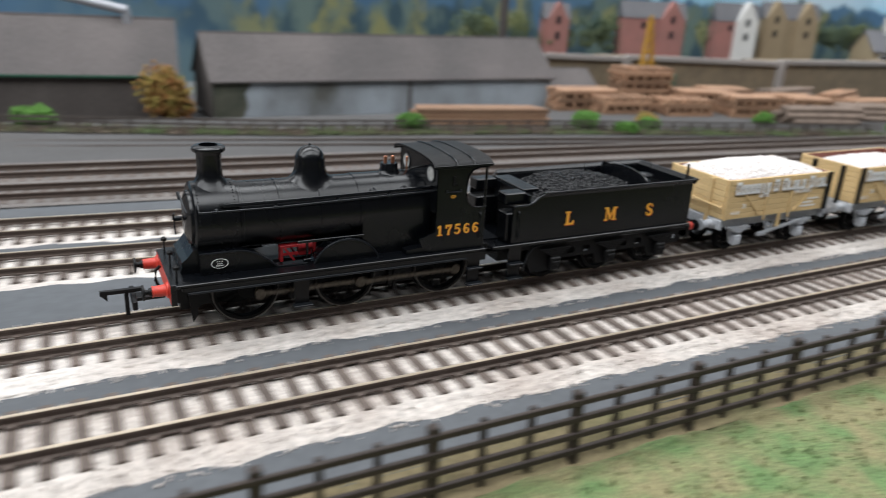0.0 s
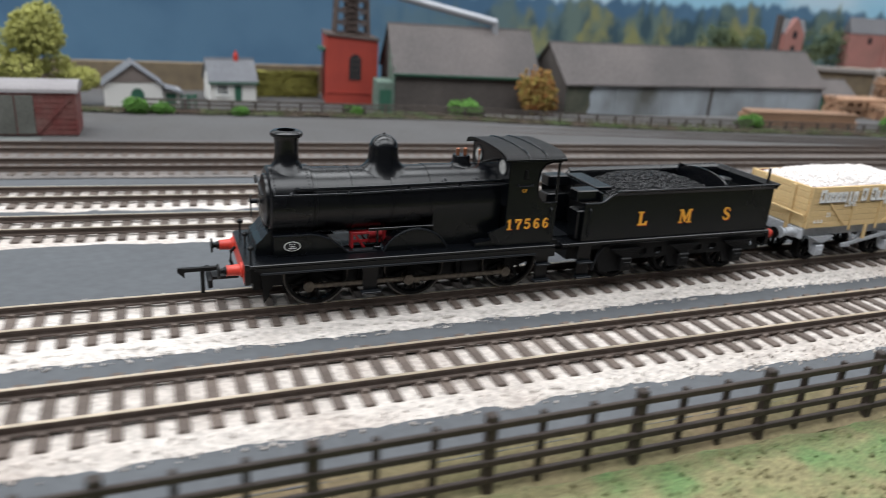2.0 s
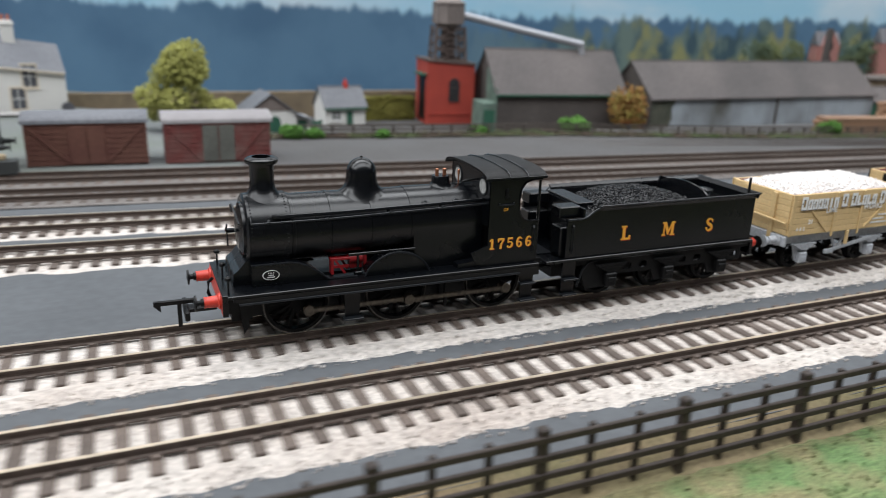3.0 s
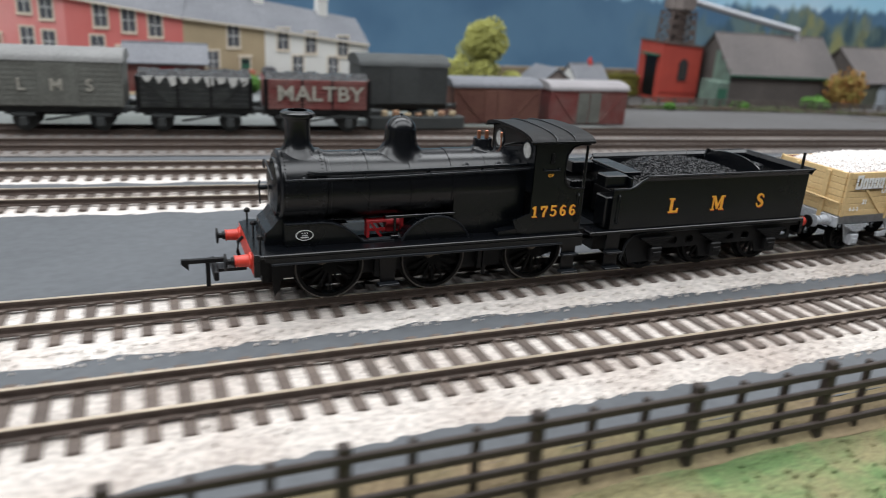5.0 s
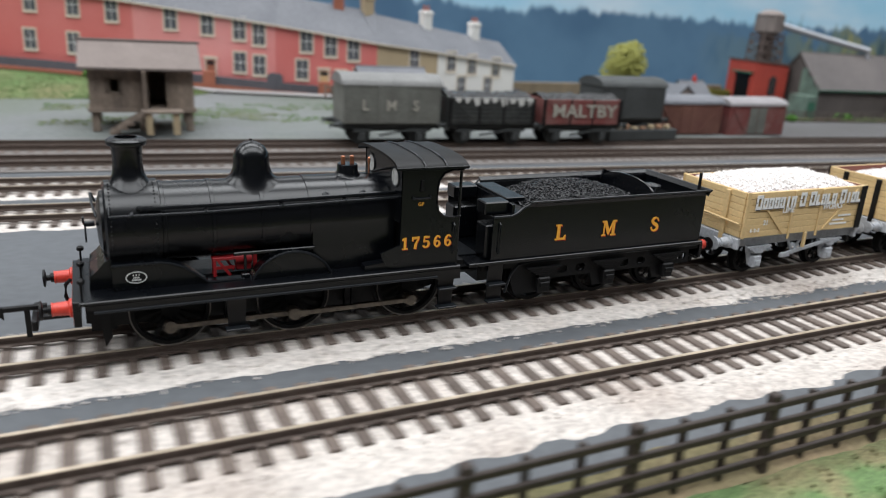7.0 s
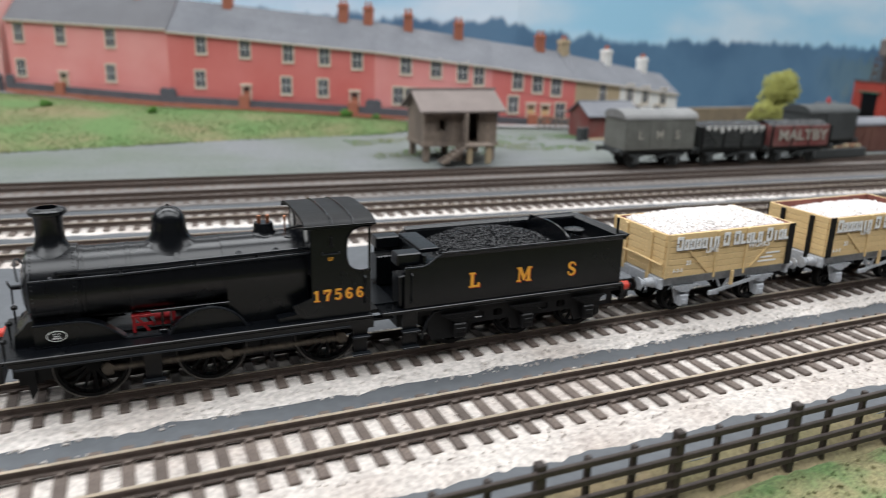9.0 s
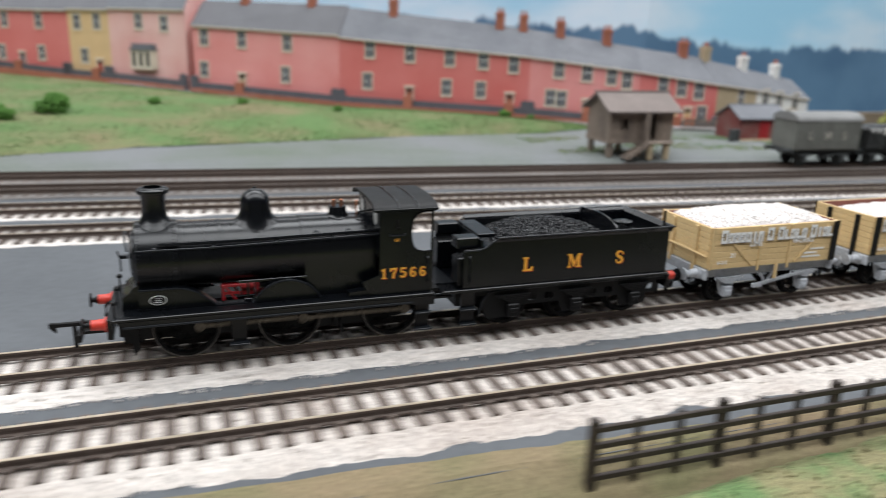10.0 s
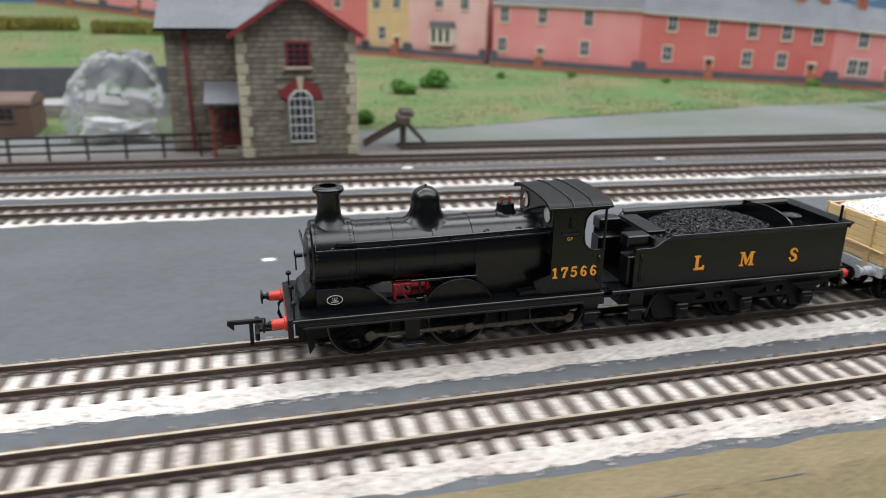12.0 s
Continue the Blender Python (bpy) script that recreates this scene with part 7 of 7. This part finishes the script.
def stabled_row():
    a = stabled("goods_van", "weathered grey goods van with pale initials", -753, 271, -5, "van", VAN_GREY, 65)
    for ch, x in (("L", 12), ("M", 28), ("S", 46)):
        lettering(ch, 6.2, LETTER, a, mm(x, -16.45, 23), bold=0.03)
    b = stabled("lime_wagon", "black open wagon streaked with white spilt lime", -682, 265, -5, "open", TAR_BLACK, 64)
    rng = random.Random(4)
    for k in range(9):
        x = 4 + k * 6.6
        part("spilt_lime", Solid().prism([(x, 31.6), (x + 5.5, 31.8), (x + 4.6 + rng.uniform(-1, 1), 31.8 - rng.uniform(2, 5)), (x + 2.0, 31.8 - rng.uniform(3, 6.5))], -15.9, -15.55), SPILL, b, "white spilt lime streak")
    c = stabled("coal_wagon", "dark red open coal wagon with pale lettering", -612, 259, -5, "open", VAN_RED, 64)
    lettering("MALTBY", 8.4, LETTER, c, mm(7.5, -16.15, 19.5), bold=0.03, width=1.12, space=1.04)
    stabled("goods_van", "dark grey covered goods van", -549, 278, -1.0, "van", VAN_DARK, 60)
    d = thing("loading_platform", "low dark loading bank with sacks", "platform", mm(-544, 255, yz(-544), 0))
    part("platform_wall", Solid().box(0, 66, 0, 9, 0, 8, 0.4), VAN_DARK, d)
    rng = random.Random(2)
    for k in range(7):
        x = 8 + k * 8
        part("sack", Solid().box(x, x + 4.5, 2, 6, 8, 10 + rng.uniform(0, 2), 0.7), TIMBER if k % 2 else RENDER_TAN, d)
    # grounded van bodies
    for x, y, w, mat_b, roof, label, turn in ((-476, 281, 68, VAN_BROWN, SLATE, "grounded brown van body with grey roof", -1.0), (-398, 280, 66, VAN_RED, LEAD_ROOF, "grounded faded red van body with pale roof", -1.0)):
        t = thing("grounded_van", label, "van body", mm(x, y, yz(x), turn), "grounded vans")
        part("body", Solid().box(0, w, 0, 30, 0, 26, 0.3), mat_b, t)
        for k in range(8):
            part("side_board", Solid().box(0.3, w - 0.3, -0.3, 0, 0.4 + k * 3.2, 3.2 + k * 3.2), mat_b, t)
        top = [(-1.2, 25.6), (31.2, 25.6), *[(15 + 16.2 * math.cos(radians(a)), 26 + 5.6 * math.sin(radians(a))) for a in range(8, 176, 12)]]
        part("roof", Solid().prism(top, -1.4, w + 1.4, "x"), roof, t, smooth=30)
        for u in (w / 2 - 10, w / 2 + 0.3):
            part("door", Solid().box(u, u + 9.6, -0.8, -0.2, 1, 24, 0.2), VAN_GREY if mat_b is VAN_RED else mat_b, t, "rubbed grey door leaf" if mat_b is VAN_RED else "")
        for p, q in (((2, 24), (w / 2 - 11, 2)), ((w - 2, 24), (w / 2 + 11, 2))):
            part("diagonal_brace", Solid().beam((p[0], -0.5, p[1]), (q[0], -0.5, q[1]), 0.7, 1.4), mat_b, t)
        for u in (0.2, w - 1.4):
            part("corner_strap", Solid().box(u, u + 1.2, -0.6, -0.2, 0, 25.6), mat_b, t)


stabled_row()


def stilt_hut():
    t = thing("platelayers_hut", "weathered timber hut on stilts with an open door", "hut", mm(-899, 316, yz(-899), -3))
    w, d, lo = 62, 40, 13
    for x in (3, 31, 59):
        for y in (3, 37):
            part("stilt", Solid().box(x - 2.4, x + 2.4, y - 2.4, y + 2.4, -1, lo, 0.5), HUT_WOOD, t)
    part("floor_beam", Solid().box(-1, w + 1, -1, d + 1, lo - 1.5, lo + 1.2), HUT_WOOD, t)
    n = 19
    for k in range(n):
        x0 = k * w / n
        if 33 < x0 + 2 < 46:
            part("board", Solid().box(x0 + 0.1, x0 + w / n - 0.1, 0, 1.2, lo + 25, lo + 28), HUT_WOOD, t)
        elif 11 < x0 + 2 < 19:
            part("board", Solid().box(x0 + 0.1, x0 + w / n - 0.1, 0, 1.2, lo + 1, lo + 10), HUT_WOOD, t)
            part("board", Solid().box(x0 + 0.1, x0 + w / n - 0.1, 0, 1.2, lo + 20, lo + 28), HUT_WOOD, t)
        else:
            part("board", Solid().box(x0 + 0.1, x0 + w / n - 0.1, 0, 1.2, lo + 1, lo + 28), HUT_WOOD, t)
    for k in range(12):
        y0 = k * d / 12
        top = lo + 28 + 12 * (1 - abs(y0 + 2 - d / 2) / (d / 2))
        part("board", Solid().box(0, 1.2, y0 + 0.1, y0 + 3.9, lo + 1, top), HUT_WOOD, t)
        part("board", Solid().box(w - 1.2, w, y0 + 0.1, y0 + 3.9, lo + 1, top), HUT_WOOD, t)
    part("back_wall", Solid().box(0, w, d - 1.2, d, lo + 1, lo + 28), HUT_WOOD, t)
    for x in (33.4, 46.4):
        part("door_post", Solid().box(x - 1, x + 1, -0.6, 1.4, lo + 1, lo + 26), HUT_WOOD, t)
    part("open_door", Solid().box(31.6, 32.8, -11, 0, lo + 1.5, lo + 25), HUT_WOOD, t, "open plank door")
    part("window_frame", Solid().box(11, 12, -0.4, 1, lo + 10, lo + 20).box(18, 19, -0.4, 1, lo + 10, lo + 20).box(11, 19, -0.4, 1, lo + 19, lo + 20).box(11, 19, -0.4, 1, lo + 10, lo + 11), HUT_WOOD, t)
    part("roof", slab([(-5, -6, lo + 26.5), (w + 5, -6, lo + 26.5), (w + 5, d / 2, lo + 41), (-5, d / 2, lo + 41)], 1.4), HUT_ROOF, t, "worn brown felt roof")
    part("roof", slab([(-5, d + 6, lo + 26.5), (w + 5, d + 6, lo + 26.5), (w + 5, d / 2, lo + 41), (-5, d / 2, lo + 41)], 1.4), HUT_ROOF, t)
    part("ridge_board", Solid().beam((-6, d / 2, lo + 41.4), (w + 6, d / 2, lo + 41.4), 2.4, 1.4), HUT_ROOF, t)
    part("landing", Solid().box(30, 54, -15, 0, lo - 0.4, lo + 1.2, 0.2), HUT_WOOD, t)
    for x in (34, 50):
        part("landing_post", Solid().box(x - 2, x + 2, -14, -10, -1, lo, 0.4), RENDER_TAN, t)
    for k in range(5):
        part("stair_tread", Solid().box(12 + k * 4, 17 + k * 4, -14, -4, k * 2.6, k * 2.6 + 1.4), HUT_WOOD, t)
    for y in (-14, -4):
        part("stair_string", Solid().beam((11, y, 0), (31, y, lo), 1, 2.2), HUT_WOOD, t)


stilt_hut()


def red_hut():
    t = gabled("red_hut", "small dark red hut with a tin roof", "hut", mm(-690, 398, yz(-690), -4), 56, 40, 24, 35, VAN_RED, SLATE, 3.0, "x")
    part("door", Solid().box(24, 36, -0.6, 0, 1, 20), DARK_RED, t)
    part("window", Solid().box(44, 52, -0.4, 0, 10, 18), GLASS_DARK, t)
    part("base_slab", Solid().box(-2, 66, -8, 2, -0.5, 1.2), RENDER_TAN, t)
    t = thing("oil_drum", "two rusty dark oil drums beside the hut", "barrel", mm(-704, 392, yz(-704)))
    for x in (0, 8):
        part("drum", Solid().lathe([(3.4, 0), (3.4, 3), (3.6, 3.2), (3.4, 3.4), (3.4, 8), (3.6, 8.2), (3.4, 8.4), (3.4, 12), (3.0, 12.2)], (x, x * 0.3, 0), "z", 16), VAN_DARK, t, smooth=40)


red_hut()


def stone_house():
    """Station house of coursed stone; front gable to -y."""
    t = thing("stone_house", "coursed stone house with slate roof and arched window", "house", mm(-1560, 316, yz(-1560), -1))
    w, eave, ridge, d = 80, 88, 112, 110
    part("wall_core", Solid().prism([(0.8, 0), (w - 0.8, 0), (w - 0.8, eave - 1), (w / 2, ridge - 2), (0.8, eave - 1)], 0.8, d), MORTAR, t)
    rng = random.Random(17)
    row, z = 0, 0.0
    shapes = {}
    while z < ridge - 6:
        h = 3.6
        half = w / 2 if z < eave - 2 else max(0, (ridge - z - h) / (ridge - eave) * w / 2)
        x = w / 2 - half
        while x < w / 2 + half - 1.5:
            ln = min(rng.choice((6.0, 8.0, 10.0)), w / 2 + half - x)
            hole = (28 < x + ln / 2 < 54 and 10 < z < 52) or (31 < x + ln / 2 < 50 and 60 < z + 2 < 80)
            if not hole and ln > 2:
                key = round(ln, 1)
                if key not in shapes:
                    shapes[key] = Solid().box(0.25, key - 0.25, 0, 1.2, 0.25, h - 0.25, 0.25).mesh("stone", STONE)
                part("stone", shapes[key], STONE, t, at=mm(x, rng.uniform(-0.25, 0.15), z))
            x += ln
        z += h
        row += 1
    for z in np.arange(0, eave - 4, 7.2):
        for x in (0, w):
            big = (int(z / 7.2) % 2 == 0)
            q = 7.0 if big else 4.6
            part("quoin", Solid().box(x - 0.8 if x == 0 else x - q, x + q if x == 0 else x + 0.8, -0.9, 5 if not big else 3.5, z, z + 6.7, 0.4), QUOIN, t)
    window(t, 41, -0.4, 28.5, 17, 37, WHITE, (3, 5), GLASS_DARK, WHITE, True)
    arch_o = [(41 + 15.5 * math.cos(radians(a)), 38 + 15.5 * math.sin(radians(a))) for a in range(8, 173, 11)]
    arch_i = [(41 + 9.0 * math.cos(radians(a)), 38 + 9.0 * math.sin(radians(a))) for a in range(172, 7, -11)]
    part("brick_arch", Solid().prism(arch_o + arch_i, -0.9, 0.8), BARGE_RED, t, "maroon brick window arch")
    part("keystone", Solid().prism([(39.5, 47), (42.5, 47), (43.3, 56), (38.7, 56)], -1.5, 0.4), QUOIN, t)
    u = window(t, 40.5, -0.4, 70.5, 14, 15, BARGE_RED, (2, 3), GLASS_DARK, BARGE_RED)
    part("window_ledge", Solid().box(31, 50, -2.2, 0.2, 60.6, 62.6, 0.2), QUOIN, t)
    part("roof", slab([(-5, -6, eave - 5), (w / 2, -6, ridge + 1), (w / 2, d, ridge + 1), (-5, d, eave - 5)], 1.6), SLATE, t)
    part("roof", slab([(w + 5, -6, eave - 5), (w / 2, -6, ridge + 1), (w / 2, d, ridge + 1), (w + 5, d, eave - 5)], 1.6), SLATE, t)
    part("barge_board", Solid().beam((-5.4, -6.5, eave - 5.6), (w / 2, -6.5, ridge + 0.4), 1.2, 3.2), BARGE_RED, t, "maroon barge board")
    part("barge_board", Solid().beam((w + 5.4, -6.5, eave - 5.6), (w / 2, -6.5, ridge + 0.4), 1.2, 3.2), BARGE_RED, t, "maroon barge board")
    # side wing, set back
    part("wing_core", Solid().box(-50, 0, 34, d, 0, eave), MORTAR, t)
    shapes2 = {}
    z = 0.0
    while z < eave - 3:
        x = -50.0
        while x < -1.5:
            ln = min(rng.choice((6.0, 8.0, 10.0)), 0 - x)
            if not (-20 < x + ln / 2 and z < 30):
                key = round(ln, 1)
                if key not in shapes2:
                    shapes2[key] = Solid().box(0.25, key - 0.25, 0, 1.2, 0.25, 3.35, 0.25).mesh("stone", STONE)
                part("stone", shapes2[key], STONE, t, at=mm(x, 33 + rng.uniform(-0.2, 0.1), z))
            x += ln
        z += 3.6
    part("wing_roof", slab([(-55, 28, eave - 1), (6, 28, eave - 1), (30, d / 2 + 20, ridge - 2), (-55, d / 2 + 20, ridge - 2)], 1.6), SLATE, t)
    part("gutter", Solid().beam((-55, 27.5, eave - 2), (0, 27.5, eave - 2), 2, 2), DULL_BLACK, t)
    part("drain_pipe", Solid().tube([(-36, 31.5, eave - 2), (-36, 31.5, 0)], 1.1), BARGE_RED, t, "maroon drain pipe", smooth=40)
    p = part("porch", Solid().box(-22, 0, 8, 34, 0, 3, 0.2), STONE, t)
    part("porch_roof", slab([(-25, 4, 38), (0, 4, 38), (0, 34, 50), (-25, 34, 50)], 1.4), SLATE, p)
    part("porch_post", Solid().box(-21, -19, 6, 8, 0, 38), BARGE_RED, p)
    part("door", Solid().box(-17, -3, 32, 33.2, 1, 28), BARGE_RED, p, "maroon panelled door")
    part("door_glass", Solid().box(-15, -11, 31.6, 32, 14, 26).box(-9, -5, 31.6, 32, 14, 26), GLASS_DARK, p)


stone_house()


def buffer_stop():
    t = thing("buffer_stop", "rusty brown timber and rail buffer stop", "buffer stop", mm(-1474, 336, yz(-1474), -6))
    for y in (0, 15):
        part("stay", Solid().beam((2, y, 1), (34, y, 19), 2, 2.6), RAIL, t)
        part("stay", Solid().beam((50, y, 0.5), (34, y, 18), 2, 2.6), RAIL, t)
        part("upright", Solid().box(31, 34, y - 1.2, y + 1.2, 0, 22), RAIL, t)
    part("beam", Solid().box(28, 37, -7, 22, 17, 23, 0.5), SLEEPER, t)
    part("beam_block", Solid().box(30, 40, -3, 3, 22, 27, 0.5).box(30, 40, 12, 18, 22, 27, 0.5), SLEEPER, t)


buffer_stop()


def left_corner():
    # old carriage body and the wrapped parcel beside it
    t = thing("carriage_body", "brown grounded carriage body with curved roof", "carriage", mm(-1822, 440, yz(-1822), -4))
    part("body", Solid().box(0, 100, 0, 34, 0, 26, 0.5), CARRIAGE, t)
    roof = [(-1, 25), (35, 25), *[(17 + 18 * math.cos(radians(a)), 25.5 + 8 * math.sin(radians(a))) for a in range(8, 176, 12)]]
    part("roof", Solid().prism(roof, -1.5, 101.5, "x"), CARRIAGE, t, smooth=30)
    for x in (20, 46, 72):
        window(t, x + 7, 0, 18, 15, 9, CARRIAGE, (2, 1), GLASS_DARK, CARRIAGE)
    rail_fence("side_fence", "brown rail fence behind the carriage", [(-1760, 498), (-1640, 470)], 18, 24, HUT_WOOD)
    # crumpled clear plastic bag with white packing inside
    b = thing("plastic_bag", "crumpled clear plastic bag of white packing", "bag", mm(-1655, 412, yz(-1655)))
    rng = random.Random(31)
    v, f, n, m = [], [], 44, 24
    for j in range(m + 1):
        k = j / m
        r = (38 * math.cos(1.38 * k) ** 0.9) * (1.0 if j else 0.94)
        for i in range(n):
            a = 6.283 * i / n
            q = r * (1 + 0.30 * noise.noise((math.cos(a) * 2.2, math.sin(a) * 2.2, k * 3)) + 0.22 * (abs(noise.noise((math.cos(a) * 5, math.sin(a) * 5, k * 8))) - 0.2))
            v.append((q * math.cos(a) * 1.05 + 6 * k, q * math.sin(a) * 0.7, 66 * math.sin(1.57 * k) + 5 * noise.noise((math.cos(a) * 3, math.sin(a) * 3, k * 6)) * min(1, 3 * k)))
    for j in range(m):
        f += [(j * n + i, j * n + (i + 1) % n, (j + 1) * n + (i + 1) % n, (j + 1) * n + i) for i in range(n)]
    skin = part("film", Solid().add(v, f), PLASTIC, b, smooth=24)
    g = Solid()
    for _ in range(26):
        vv, ff = rock(rng, rng.uniform(4, 7))
        g.add([Vector((rng.uniform(-26, 26), rng.uniform(-13, 13), 4 + rng.uniform(0, 9))) + p for p in vv], ff)
    part("packing", g, WHITE, b, "white paper packing")
    # lawns, dark edging and hedges of the upper garden
    alone("garden_edging", Solid().box(-2150, -1600, 560, 566, -4, 40, 0.5), DARKSTONE, "dark low retaining edge below the gardens", "wall", kind="structure")
    alone("pale_path", Solid().prism([(-2150, 500), (-1600, 490), (-1600, 540), (-2150, 560)], YARD_Z, 13.0, "z"), ROAD, "pale path below the garden edge", "path", kind="structure")
    for k, (x0, x1, y) in enumerate(((-1900, -1772, 925), (-1750, -1610, 900))):
        rng2, g = random.Random(50 + k), Solid()
        for _ in range(1500):
            vv, ff = rock(rng2, rng2.uniform(1.6, 3.4))
            x, yy = rng2.uniform(x0, x1), y + rng2.uniform(-7, 7)
            g.add([Vector((x, yy, bank_z(x, yy) + rng2.uniform(-1, 17))) + p for p in vv], ff)
        alone("garden_hedge", g, HEDGE, "yellow-olive clipped garden hedge", "hedge", "garden hedges")
    # white paint chips on the board
    for k, (x, y) in enumerate(((-1454, 262), (-1551, 99), (-1268, 255))):
        rng3 = random.Random(k)
        alone("paint_chip", Solid().prism([(x + rng3.uniform(2.4, 4.2) * math.cos(a), y + rng3.uniform(1.5, 2.6) * math.sin(a)) for a in np.arange(0, 6.2, 0.8)], GROUND + (0.0 if y < 140 else 0.9), GROUND + (0.5 if y < 140 else 1.9), "z"), WHITE, "small white paint chip on the board", "chip", "paint chips")


left_corner()


# ---- what moves: the train runs to the left, its wheels and rods turn ----
def train_x(t):
    return float(np.interp(t, [r[0] for r in TRAIN], [r[1] for r in TRAIN]))


def motions():
    for ob, dx in ((LOCO, 0.0), (TENDER, 0.0), (WAGONS[0][0], 0.2117), (WAGONS[1][0], 0.2937), (WAGONS[2][0], 0.3757)):
        walk(ob, [(t, pose(x + dx, 0, 0)) for t, x in TRAIN])
    steps = [k / 15 for k in range(181)]
    for wheels in (LOCO_WHEELS, TENDER_WHEELS, *(w for _, w in WAGONS)):
        for ob, x, s, r in wheels:
            rows = []
            for t in steps:
                a = math.degrees(train_x(t) * 1000 / (9.150 if r > 9 else r)) + 104.0
                rows.append((t, Matrix.Translation((x / 1000, s / 1000, r / 1000)) @ Matrix.Rotation(radians(a), 4, "Y") @ pose(0, 0, 0, 0, 0, 180 if s > 0 else 0)))
            walk(ob, rows)
    for ob, x, y in RODS:
        rows = []
        for t in steps:
            a = train_x(t) * 1000 / 9.150 + radians(104.0)
            rows.append((t, mm(x + CRANK * math.sin(a), y, WHEEL_R + CRANK * math.cos(a))))
        walk(ob, rows)


motions()
